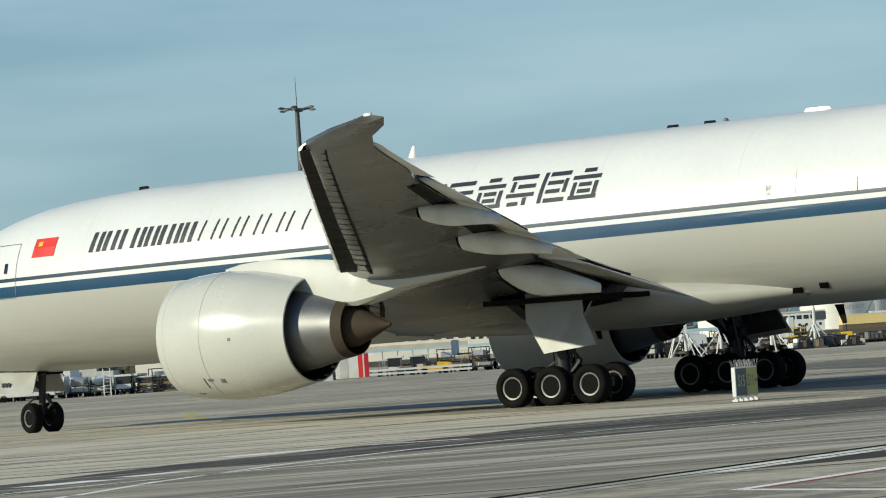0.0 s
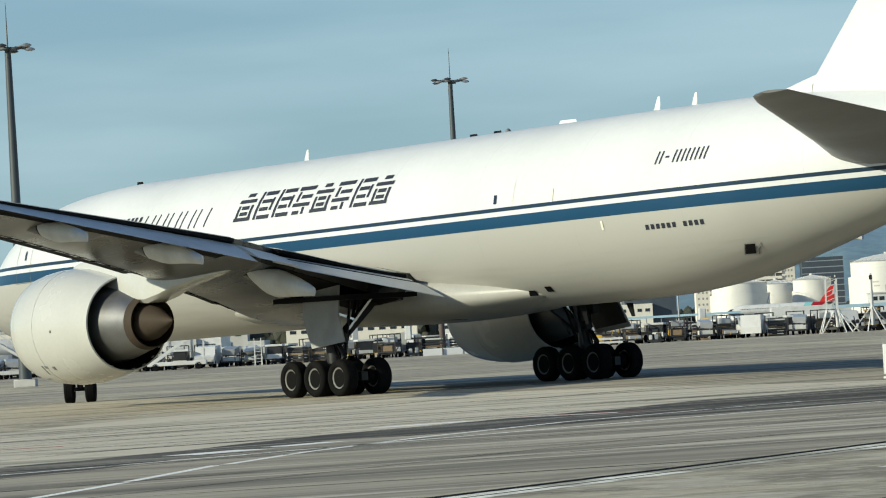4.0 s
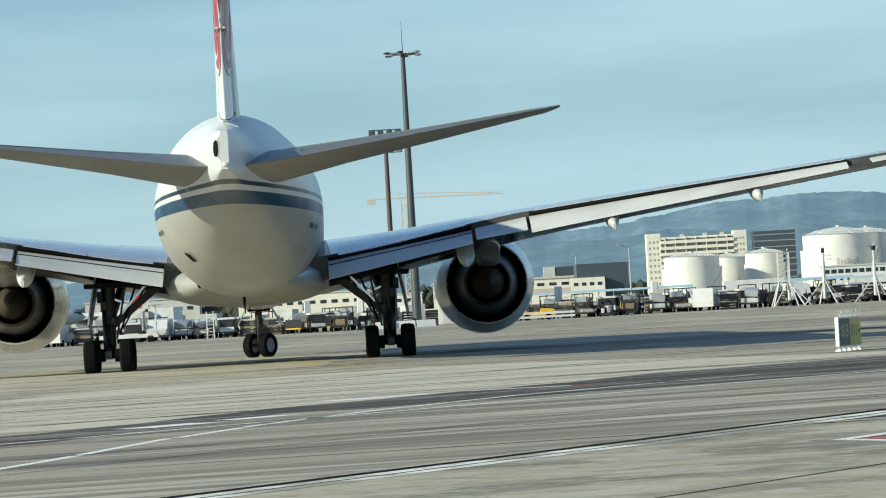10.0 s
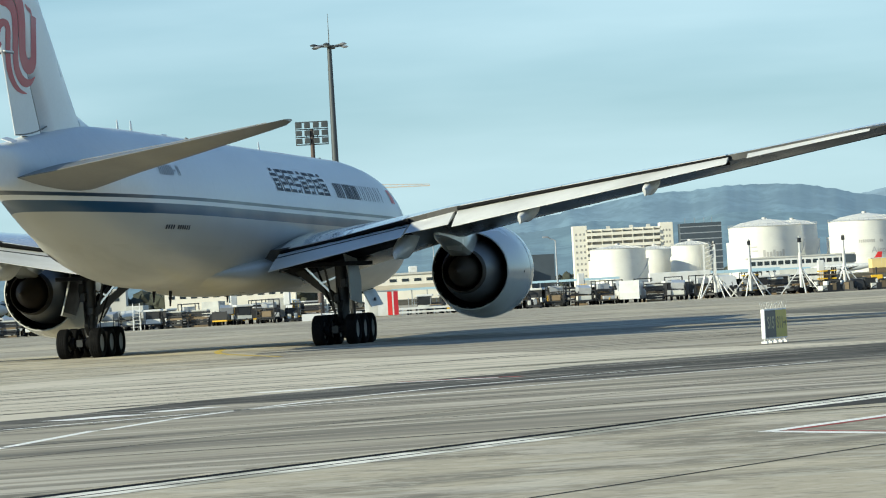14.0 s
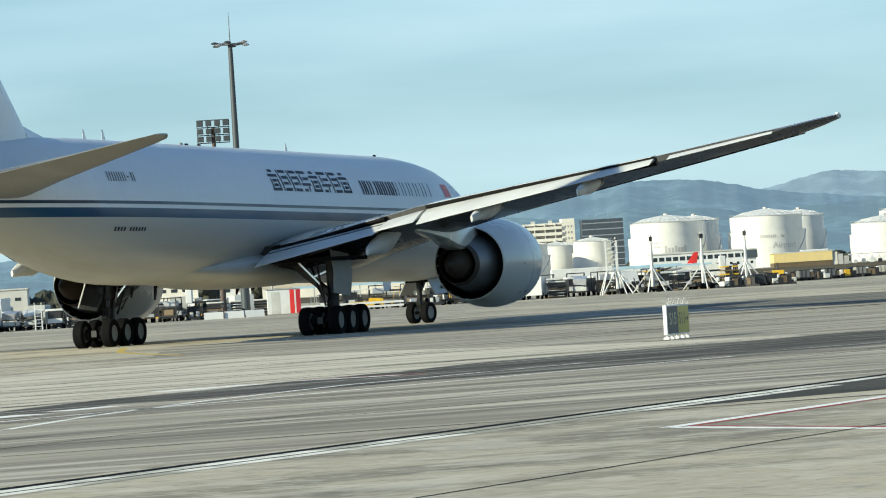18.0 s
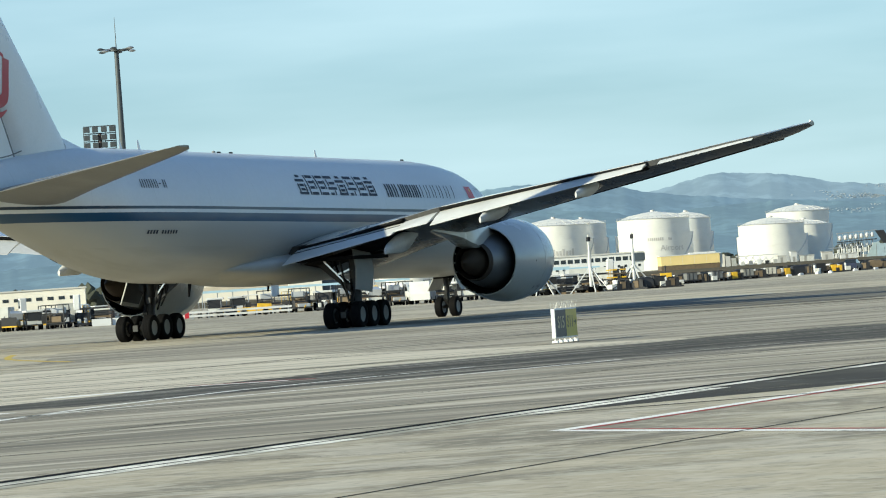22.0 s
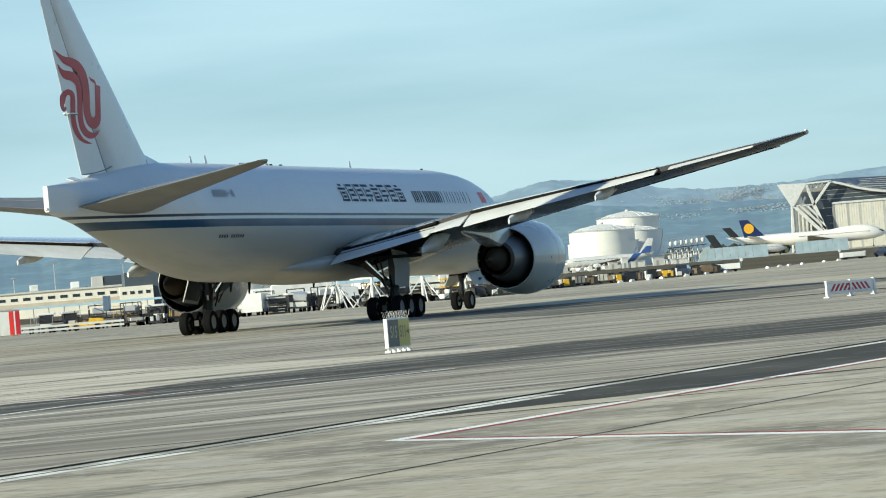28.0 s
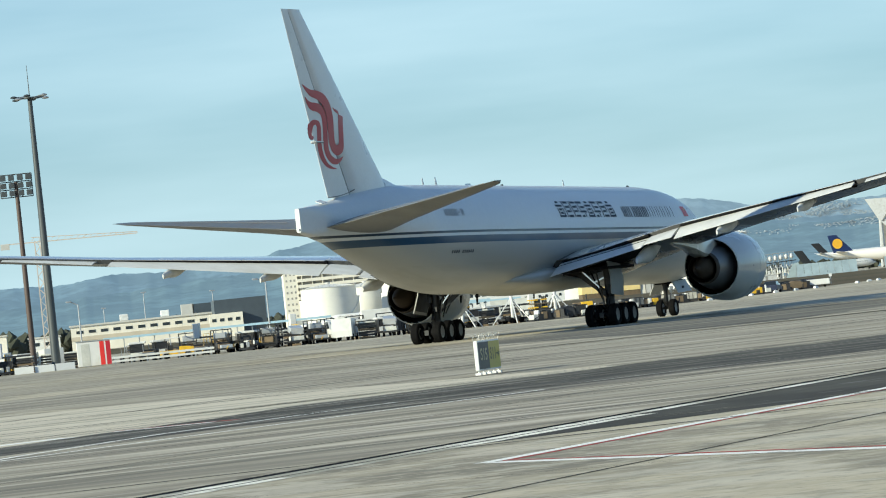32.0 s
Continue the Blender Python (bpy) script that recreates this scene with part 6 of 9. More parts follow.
def truck():
    t = thing("high_lift_truck", Matrix(), "white box truck with a dark cab parked on the apron edge", "truck", "vehicles on the apron edge")
    slab("chassis", t, "body_dark", -3.0, 2.9, -0.5, 0.5, 0.5, 0.75)
    slab("cargo_box", t, "body_white", -3.1, 1.2, -1.2, 1.2, 0.95, 3.0, 0.04)
    b = bmesh.new()
    loft(b, [[(1.35, y, 0.5), (3.0, y, 0.5), (3.05, y, 1.3), (2.75, y, 2.2), (1.35, y, 2.25)] for y in (-1.15, 1.15)])
    part("cab", b, "body_white", t, "", 0)
    b = bmesh.new()
    loft(b, [[(2.98, y, 1.35), (2.74, y, 2.12), (1.9, y, 2.12), (1.9, y, 1.35)] for y in (-1.165, 1.165)])
    part("side_window", b, "glass", t, "", 0)
    wheel_row(t, (-2.0, -1.2, 2.2), 1.0, 0.42, 0.26)
    return t


def loader():
    t = thing("container_loader", Matrix(), "dark scissor-lift container loader with yellow edges", "loader", "loaders on the apron edge")
    slab("platform", t, "body_dark", -3.4, 1.6, -1.3, 1.3, 0.75, 1.0)
    slab("bridge", t, "body_dark", 1.7, 3.4, -1.3, 1.3, 1.5, 1.68)
    slab("edge_strip", t, "yellow", -3.4, 1.6, -1.33, -1.31, 0.8, 0.96)
    for dx in (0, 0.25):
        b = bmesh.new()
        beam(b, (-2.8, -1.1, 0.35), (0.9, -1.1, 0.8), 0.08, 0.14)
        beam(b, (-2.8, -1.1, 0.8), (0.9, -1.1, 0.35), 0.08, 0.14)
        part("scissor", b, "galv", t, "", 0, pose(dx, dx * 8, 0))
    slab("cab", t, "body_white", 2.3, 3.2, -1.9, -1.32, 1.5, 2.9, 0.05)
    slab("cab_window", t, "glass", 2.4, 3.1, -1.92, -1.9, 2.0, 2.75)
    b = bmesh.new()
    for x in (-3.3, -1.7, 0.0, 1.5):
        beam(b, (x, -1.28, 1.0), (x, -1.28, 1.9), 0.04, 0.04)
    beam(b, (-3.3, -1.28, 1.9), (1.5, -1.28, 1.9), 0.04, 0.04)
    part("handrail", b, "yellow", t, "", 0)
    wheel_row(t, (-2.7, 2.4), 1.05, 0.36, 0.26)
    return t


def stairs():
    t = thing("passenger_stairs", Matrix(), "white mobile boarding stairs", "stairs", "stairs on the apron edge")
    slab("chassis", t, "body_white", -2.6, 2.6, -0.9, 0.9, 0.4, 0.75, 0.03)
    for s in (-1, 1):
        b = bmesh.new()
        beam(b, (-2.2, s * 0.75, 0.7), (1.8, s * 0.75, 3.2), 0.06, 0.25)
        beam(b, (-2.2, s * 0.75, 1.6), (1.8, s * 0.75, 4.1), 0.05, 0.06)
        for i in range(6):
            x = -2.2 + i * 0.8
            beam(b, (x, s * 0.75, 0.7 + i * 0.5), (x, s * 0.75, 1.6 + i * 0.5), 0.04, 0.04)
        part("stringer", b, "body_white", t, "", 0)
    for i in range(11):
        slab("tread", t, "galv", -2.2 + i * 0.38, -1.95 + i * 0.38, -0.7, 0.7, 0.78 + i * 0.235, 0.82 + i * 0.235)
    slab("landing", t, "galv", 1.8, 2.9, -0.8, 0.8, 3.2, 3.28)
    b = bmesh.new()
    beam(b, (2.4, -0.6, 0.7), (2.4, -0.6, 3.2), 0.1, 0.1)
    beam(b, (2.4, 0.6, 0.7), (2.4, 0.6, 3.2), 0.1, 0.1)
    part("leg", b, "body_white", t, "", 0)
    wheel_row(t, (-1.9, 1.9), 0.8, 0.32, 0.2)
    return t


def ladder_rack():
    t = thing("maintenance_ladder", Matrix(), "white A-frame maintenance ladder", "ladder", "ladders on the apron edge")
    b = bmesh.new()
    for s in (-0.3, 0.3):
        beam(b, (-0.5, s, 0), (0.0, s, 2.4), 0.06, 0.06)
        beam(b, (0.7, s, 0), (0.0, s, 2.4), 0.05, 0.05)
    part("rails", b, "body_white", t, "", 0)
    for i in range(7):
        x = -0.5 + 0.5 * (i + 1) / 8
        slab("rung", t, "body_white", x - 0.03, x + 0.03, -0.3, 0.3, 0.3 * (i + 1), 0.3 * (i + 1) + 0.04)
    return t


def tripod():
    t = thing("lattice_mast", Matrix(), "white telescopic mast on splayed trailer legs", "mast", "white masts on the apron edge")
    b = bmesh.new()
    bar(b, (0, 0, 0.3), (0, 0, 3.6), 0.16, 0.14, 8)
    bar(b, (0, 0, 3.6), (0, 0, 5.1), 0.10, 0.08, 8)
    part("pole", b, "body_white", t)
    for a in (20, 160, 250, 300):
        b = bmesh.new()
        c, s = math.cos(radians(a)), math.sin(radians(a))
        beam(b, (1.9 * c, 1.9 * s, 0.0), (0, 0, 2.3), 0.09, 0.09)
        part("leg", b, "body_white", t)
    slab("trailer", t, "body_dark", -1.2, 1.2, -0.6, 0.6, 0.3, 0.5)
    slab("floodlight", t, "body_dark", -0.14, 0.14, -0.12, 0.12, 4.55, 4.95)
    wheel_row(t, (-0.5, 0.5), 0.62, 0.28, 0.16)
    return t


def cone():
    t = thing("apron_marker", Matrix(), "low white concrete marker block", "marker", "white markers along the apron edge")
    b = bmesh.new()
    loft(b, [[(-0.27, -0.2, 0), (0.27, -0.2, 0), (0.27, 0.2, 0), (-0.27, 0.2, 0)], [(-0.24, -0.17, 0.16), (0.24, -0.17, 0.16), (0.24, 0.17, 0.16), (-0.24, 0.17, 0.16)], [(-0.15, -0.08, 0.25), (0.15, -0.08, 0.25), (0.15, 0.08, 0.25), (-0.15, 0.08, 0.25)]])
    part("block", b, "body_white", t, "", 0)
    return t


def bus():
    t = thing("long_trailer", Matrix(), "long pale canopy trailer standing beyond the apron", "trailer")
    slab("canopy", t, "body_white", -4.2, 4.2, -1.3, 1.3, 1.5, 2.85, 0.06)
    slab("skirt", t, "body_dark", -4.0, 4.0, -1.2, 1.2, 0.6, 1.45)
    wheel_row(t, (-3.0, -2.0, 2.8), 1.0, 0.42, 0.25)
    return t


kinds = {"box": dolly("box"), "canvas": dolly("canvas"), "pile": dolly("pile"), "flat": dolly("rails"), "van": van("body_white"), "tug": tug(), "wtug": tug("body_white"), "truck": truck(), "loader": loader(), "stairs": stairs(), "ladder": ladder_rack()}
used = {}
rnd = random.Random(11)


def park(kind, x, y, turn=0.0):
    """Stands the model itself the first time, a copy of it afterwards."""
    m = pose(x, y, 0, 0, 0, turn)
    if kind in used:
        return copy_thing(kinds[kind], m)
    used[kind] = True
    kinds[kind].matrix_basis = m
    return kinds[kind]


WIDTH = {"box": 1.9, "canvas": 1.9, "pile": 1.9, "flat": 1.9, "van": 2.1, "tug": 1.7, "wtug": 1.7, "truck": 2.7, "loader": 3.2, "stairs": 2.1, "ladder": 1.4, "crate": 1.7, "frame": 2.2}


def fill(x0, x1, y, choice, gap=0.15):
    """Parks things nose to the apron, side by side."""
    x = x0
    while x < x1:
        k = rnd.choice(choice)
        half = WIDTH[k] / 2
        park(k, x + half, y + rnd.uniform(-1.0, 1.0), rnd.choice((90, 270)) + rnd.uniform(-14, 14))
        x += 2 * half + gap + rnd.random() * 0.5


def crate():
    t = thing("pallet_stack", Matrix(), "dark stack of empty pallets and frames", "pallets", "pallet stacks on the apron edge")
    for i in range(6):
        slab("pallet", t, "body_dark" if i % 3 else "body_brown", -0.8 + 0.05 * (i % 3), 0.8, -0.75, 0.75 - 0.06 * (i % 2), i * 0.24, i * 0.24 + 0.17)
    slab("cover_sheet", t, "tarp", -0.78, 0.78, -0.74, 0.7, 1.38, 1.52, 0.03)
    return t


def frame_rack():
    t = thing("equipment_frame", Matrix(), "dark steel equipment frame on wheels with pale boxes", "trolley", "equipment frames on the apron edge")
    b = bmesh.new()
    for x in (-1.0, 1.0):
        for y in (-0.8, 0.8):
            beam(b, (x, y, 0.3), (x, y, 2.1), 0.08, 0.08)
    for z in (0.5, 1.3, 2.1):
        for y in (-0.8, 0.8):
            beam(b, (-1.0, y, z), (1.0, y, z), 0.07, 0.09)
        for x in (-1.0, 1.0):
            beam(b, (x, -0.8, z), (x, 0.8, z), 0.07, 0.09)
    beam(b, (-1.0, -0.8, 0.5), (1.0, -0.8, 1.3), 0.05, 0.05)
    part("frame", b, "body_dark", t, "", 0)
    slab("box", t, "body_brown", -0.75, 0.3, -0.5, 0.6, 0.55, 1.15, 0.04)
    slab("box", t, "body_grey", -0.3, 0.8, -0.6, 0.5, 1.35, 1.85, 0.04)
    slab("engine_block", t, "body_dark", -0.9, 0.9, -0.75, 0.75, 0.32, 0.52)
    wheel_row(t, (-0.7, 0.7), 0.75, 0.22, 0.14)
    return t


def sled():
    t = thing("engine_sled", Matrix(), "low dark steel trolley carrying odd machine parts", "trolley", "low trolleys on the apron edge")
    slab("deck", t, "body_dark", -1.5, 1.5, -0.75, 0.75, 0.32, 0.45)
    slab("machine", t, "body_dark", -1.2, -0.2, -0.6, 0.6, 0.45, 1.0, 0.05)
    slab("crate", t, "body_brown", 0.0, 0.7, -0.55, 0.5, 0.45, 0.85, 0.03)
    slab("panel", t, "body_grey", 0.8, 1.4, -0.5, 0.6, 0.45, 0.75, 0.03)
    b = bmesh.new()
    beam(b, (1.5, 0, 0.38), (2.4, 0, 0.6), 0.07, 0.07)
    part("drawbar", b, "yellow", t)
    wheel_row(t, (-1.0, 1.0), 0.7, 0.24, 0.16)
    return t


def barrow():
    t = thing("baggage_cart", Matrix(), "small yellow-framed cart with a pale load", "cart", "carts on the apron edge")
    slab("deck", t, "yellow", -1.1, 1.1, -0.7, 0.7, 0.36, 0.5, 0.02)
    slab("end_board", t, "body_dark", -1.1, -1.02, -0.7, 0.7, 0.5, 1.25)
    slab("load", t, "tarp", -0.9, 0.3, -0.6, 0.6, 0.5, 1.05, 0.06)
    slab("load", t, "body_dark", 0.35, 0.95, -0.55, 0.6, 0.5, 0.9, 0.05)
    wheel_row(t, (-0.75, 0.75), 0.65, 0.22, 0.14)
    return t


def cart():
    t = thing("covered_cart", Matrix(), "baggage cart with a white roof and dark open sides", "cart", "covered carts on the apron edge")
    slab("deck", t, "body_dark", -1.25, 1.25, -0.72, 0.72, 0.40, 0.52)
    slab("roof", t, "body_white", -1.3, 1.3, -0.78, 0.78, 1.58, 1.78, 0.04)
    slab("back_wall", t, "body_dark", -1.2, 1.2, 0.55, 0.6, 0.52, 1.62)
    slab("end_wall", t, "body_white", -1.24, -1.18, -0.68, 0.6, 0.52, 0.92)
    slab("end_wall", t, "tarp", 1.18, 1.24, -0.68, 0.6, 0.52, 0.80)
    slab("curtain", t, "body_dark", -1.19, -1.15, -0.6, 0.5, 0.82, 1.6)
    slab("curtain", t, "body_dark", 1.15, 1.19, -0.6, 0.5, 0.82, 1.6)
    slab("load", t, "body_dark", -0.9, 0.2, -0.5, 0.45, 0.52, 1.05, 0.06)
    slab("load", t, "tarp", 0.25, 0.8, -0.55, 0.4, 0.52, 0.85, 0.06)
    for x in (-1.2, 1.2):
        b = bmesh.new()
        beam(b, (x, -0.68, 0.5), (x, -0.68, 1.64), 0.05, 0.05)
        part("corner_post", b, "body_dark", t, "", 0)
    b = bmesh.new()
    beam(b, (1.25, 0, 0.42), (2.2, 0, 0.55), 0.06, 0.06)
    part("drawbar", b, "body_dark", t)
    wheel_row(t, (-0.85, 0.85), 0.66, 0.24, 0.15)
    return t


def scrap():
    t = thing("parts_stand", Matrix(), "low dark stand heaped with hoses, frames and boxes", "stand", "low stands on the apron edge")
    rs = random.Random(21)
    slab("base", t, "body_dark", -0.9, 0.9, -0.7, 0.7, 0.12, 0.30)
    for i in range(7):
        x, y, w, h = rs.uniform(-0.7, 0.6), rs.uniform(-0.6, 0.4), rs.uniform(0.2, 0.5), rs.uniform(0.25, 0.95)
        slab("parcel", t, ("body_dark", "body_brown", "body_dark", "tarp", "body_dark", "body_grey", "body_dark")[i], x, x + w, y, y + 0.3, 0.30, 0.30 + h, 0.04)
    for p, q in (((-0.85, -0.6, 0.3), (0.85, -0.6, 1.35)), ((-0.85, 0.5, 0.3), (-0.7, 0.5, 1.5)), ((0.85, 0.5, 0.3), (0.8, 0.5, 1.2))):
        b = bmesh.new()
        beam(b, p, q, 0.06, 0.06)
        part("brace", b, "body_dark", t, "", 0)
    wheel_row(t, (-0.6, 0.6), 0.6, 0.16, 0.12)
    return t


def slat_rack():
    t = thing("roller_rack", Matrix(), "dark rack stacked with yellow roller frames", "rack", "roller racks on the apron edge")
    slab("base", t, "body_dark", -1.3, 1.3, -0.75, 0.75, 0.18, 0.34)
    slab("back", t, "body_dark", -1.25, 1.25, -0.1, 0.1, 0.34, 1.95)
    for k in range(5):
        z = 0.46 + 0.34 * k
        slab("roller_frame", t, "yellow" if k % 2 == 0 else "body_brown", -1.28 + 0.06 * (k % 3), 1.22, -0.72, 0.7, z, z + 0.11)
        for x in (-1.1, 0.0, 1.05):
            slab("spacer", t, "body_dark", x - 0.05, x + 0.05, -0.68, -0.55, z + 0.11, z + 0.34)
    wheel_row(t, (-0.9, 0.9), 0.68, 0.18, 0.12)
    return t


def tilt_box():
    t = thing("catering_trolley", Matrix(), "low trolley with a silver box tipped on a dark frame", "trolley", "silver box trolleys on the apron edge")
    slab("deck", t, "body_dark", -1.2, 1.2, -0.7, 0.7, 0.34, 0.48, 0.02)
    b = bmesh.new()
    box(b, -0.95, 0.95, -0.6, 0.6, -0.28, 0.28, 0.03, pose(0, 0, 1.42, 4, -7, 0))
    part("box", b, "body_grey", t, "dented silver box", 0)
    slab("lower_box", t, "tarp", -0.9, 0.7, -0.62, 0.6, 0.48, 0.86, 0.03)
    for x in (-0.95, 0.9):
        for y in (-0.6, 0.6):
            b = bmesh.new()
            beam(b, (x, y, 0.45), (x, y, 1.3), 0.06, 0.06)
            part("post", b, "body_dark", t, "", 0)
    wheel_row(t, (-0.8, 0.8), 0.64, 0.22, 0.14)
    return t


kinds["crate"], kinds["frame"], kinds["sled"], kinds["barrow"], kinds["cart"], kinds["scrap"] = crate(), frame_rack(), sled(), barrow(), cart(), scrap()
kinds["slat"], kinds["tilt"] = slat_rack(), tilt_box()
WIDTH.update(slat=1.7, tilt=1.6)
WIDTH.update(sled=1.8, barrow=1.7, cart=1.8, scrap=1.7)
LEFT = ["tilt", "frame", "cart", "van", "scrap", "tilt", "crate", "cart", "sled", "scrap", "wtug", "tilt", "crate", "barrow"]
MID = ["tilt", "scrap", "tilt", "crate", "wtug", "frame", "tilt", "barrow", "sled", "cart", "tilt", "scrap", "van", "crate"]
fill(-54, -4, 394, LEFT, 0.05)
fill(-56, -5, 398.5, MID, 0.1)
fill(-60, -5, 403, ["cart", "canvas", "loader", "cart", "van", "scrap", "frame", "crate"])
fill(-60, 2, 411, ["van", "cart", "frame", "box", "truck", "cart", "crate"])
fill(-3, 5, 402, ["crate", "cart", "flat"])
fill(12.5, 34, 393, MID, 0.05)
fill(34, 41.5, 393, ["slat", "slat", "crate", "slat", "scrap"], 0.3)
fill(6, 41, 398, ["scrap", "cart", "crate", "sled", "frame", "cart"], 0.05)
fill(5, 42, 404, ["loader", "cart", "frame", "cart", "crate", "van", "cart"], 0.1)
fill(13, 42.5, 411, ["cart", "crate", "frame", "canvas", "cart", "flat", "cart"], 0.1)
for i, k in enumerate(k for k in kinds if k not in used and k not in ("stairs", "ladder")):
    park(k, 14.0 + 4.0 * i, 408, 90)
park("stairs", -27.0, 389.5, 0)
park("stairs", -41.0, 390, 180)
park("ladder", -19.8, 389, 90)
park("tug", 9.1, 389.5, 0)
marker = cone()
for i, (x, y) in enumerate(((64.4, 442), (66.8, 450), (69.5, 456), (71.3, 459), (75.4, 468), (78.4, 473), (82.3, 483), (90.4, 502), (94.0, 514), (97.0, 524), (100.5, 534), (106.5, 551), (110.0, 559))):
    m = pose(x, y, 0, 0, 0, 20 + 13 * (i % 4))
    if i == 0:
        marker.matrix_basis = m
    else:
        copy_thing(marker, m)


# low loads strung out along the curving edge of the apron
def low_box(shell, label):
    t = thing("load_carrier", Matrix(), label, "trolley", "low loads along the apron edge")
    slab("deck", t, "body_dark", -0.9, 0.9, -0.6, 0.6, 0.22, 0.34, 0.02)
    slab("box", t, shell, -0.78, 0.34, -0.55, 0.5, 0.34, 1.04, 0.04)
    slab("side_bin", t, "body_brown", 0.36, 0.78, -0.5, 0.4, 0.34, 0.82, 0.03)
    for x in (-0.5, -0.1):
        slab("rib", t, "body_dark", x - 0.03, x + 0.03, -0.57, -0.555, 0.38, 1.0)
    slab("lid", t, "body_dark", -0.8, 0.36, -0.57, 0.52, 1.04, 1.08, 0.01)
    wheel_row(t, (-0.6, 0.6), 0.55, 0.16, 0.12)
    return t


def power_unit():
    t = thing("ground_power_unit", Matrix(), "yellow ground power unit with a brown side and a black stack", "power unit")
    slab("skid", t, "body_white", -0.85, -0.1, -0.65, 0.6, 0.05, 0.42, 0.04)
    slab("skid", t, "body_dark", 0.0, 0.9, -0.6, 0.6, 0.12, 0.42, 0.03)
    slab("housing", t, "yellow", -0.9, 0.25, -0.65, 0.65, 0.42, 1.22, 0.05)
    slab("side_panel", t, "body_brown", 0.25, 1.0, -0.6, 0.6, 0.42, 1.18, 0.03)
    for z in (0.62, 0.78, 0.94):
        slab("vent_slat", t, "body_dark", -0.6, 0.05, -0.67, -0.655, z, z + 0.06)
    b = bmesh.new()
    bar(b, (-0.35, 0, 1.2), (-0.35, 0, 1.95), 0.08, 0.07, 10)
    part("stack", b, "body_dark", t)
    wheel_row(t, (-0.5, 0.6), 0.6, 0.18, 0.12)
    return t


def plank_heap(seed, shades, label):
    t = thing("parts_heap", Matrix(), label, "parts heap", "low loads along the apron edge")
    rs = random.Random(seed)
    slab("base", t, "body_dark", -1.1, 1.1, -0.6, 0.6, 0.0, 0.16)
    for i in range(13):
        x, w, z = rs.uniform(-1.05, 0.6), rs.uniform(0.16, 0.6), rs.uniform(0.16, 0.5)
        slab("piece", t, shades[i % len(shades)], x, x + w, rs.uniform(-0.58, -0.2), rs.uniform(0.1, 0.55), z if z < 0.24 else 0.16, z + rs.uniform(0.15, 0.55), 0.02)
    b = bmesh.new()
    beam(b, (-1.0, -0.5, 0.2), (0.2, -0.5, 0.75), 0.06, 0.06)
    beam(b, (0.9, -0.5, 0.1), (0.1, -0.5, 0.7), 0.06, 0.06)
    part("brace", b, "body_dark", t, "", 0)
    return t


def engine_hump(shade, label):
    t = thing("covered_machine", Matrix(), label, "machine", "low loads along the apron edge")
    b = bmesh.new()
    loft(b, [[(-0.75 * k, -0.5 * k, z), (0.7 * k, -0.55 * k, z), (0.75 * k, 0.5 * k, z), (-0.7 * k, 0.55 * k, z)] for z, k in ((0.18, 0.95), (0.5, 1.0), (0.85, 0.9), (1.02, 0.62), (1.06, 0.3))])
    part("cover", b, shade, t, "", 50)
    slab("frame", t, "body_dark", -0.85, 0.85, -0.55, 0.55, 0.12, 0.22, 0.01)
    wheel_row(t, (-0.55, 0.55), 0.5, 0.13, 0.1)
    return t


def white_case():
    t = thing("white_case", Matrix(), "low scuffed white case on the apron edge", "case", "low loads along the apron edge")
    slab("shell", t, "body_white", -0.75, 0.75, -0.5, 0.5, 0.04, 0.44, 0.05)
    slab("lid_seam", t, "body_grey", -0.76, 0.76, -0.51, -0.5, 0.30, 0.325)
    for x in (-0.6, 0.6):
        slab("skid", t, "body_dark", x - 0.08, x + 0.08, -0.45, 0.45, 0.0, 0.05)
    return t


def white_trailer():
    t = thing("box_trailer", Matrix(), "long low white box trailer with a number post", "trailer", "white box trailers on the apron edge")
    slab("shell", t, "body_white", -1.7, 1.5, -0.7, 0.7, 0.30, 0.95, 0.05)
    slab("tail_panel", t, "body_grey", 1.5, 1.62, -0.6, 0.6, 0.32, 1.02, 0.02)
    slab("chassis", t, "body_dark", -1.7, 1.6, -0.6, 0.6, 0.18, 0.30)
    slab("post", t, "galv", -1.86, -1.80, -0.03, 0.03, 0.2, 1.1)
    slab("post_plate", t, "body_white", -2.0, -1.66, -0.05, -0.03, 1.1, 1.45, 0.01)
    for x in (-0.9, 0.0, 0.9):
        slab("seam", t, "tankgrey", x - 0.015, x + 0.015, -0.71, -0.7, 0.33, 0.92)
    wheel_row(t, (-1.1, 1.0), 0.55, 0.18, 0.14)
    return t


def low_car():
    t = thing("small_car", Matrix(), "small dark blue car parked on the apron edge", "car", "vehicles on the apron edge")
    b = bmesh.new()
    loft(b, [[(-1.7, y, 0.3), (1.7, y, 0.3), (1.75, y, 0.62), (0.85, y, 0.78), (-1.65, y, 0.85)] for y in (-0.75, 0.75)])
    part("body", b, "body_blue_dark", t, "", 0)
    b = bmesh.new()
    loft(b, [[(-1.55, y, 0.84), (0.85, y, 0.78), (0.3, y * 0.85, 1.2), (-1.1, y * 0.85, 1.22)] for y in (-0.7, 0.7)])
    part("cabin", b, "glass", t, "", 0)
    slab("roof", t, "body_blue_dark", -1.1, 0.3, -0.6, 0.6, 1.2, 1.26, 0.02)
    for y in (-0.5, 0.5):
        slab("headlight", t, "galv", 1.72, 1.77, y - 0.14, y + 0.14, 0.5, 0.6, 0.01)
    wheel_row(t, (-1.1, 1.1), 0.66, 0.29, 0.18)
    return t


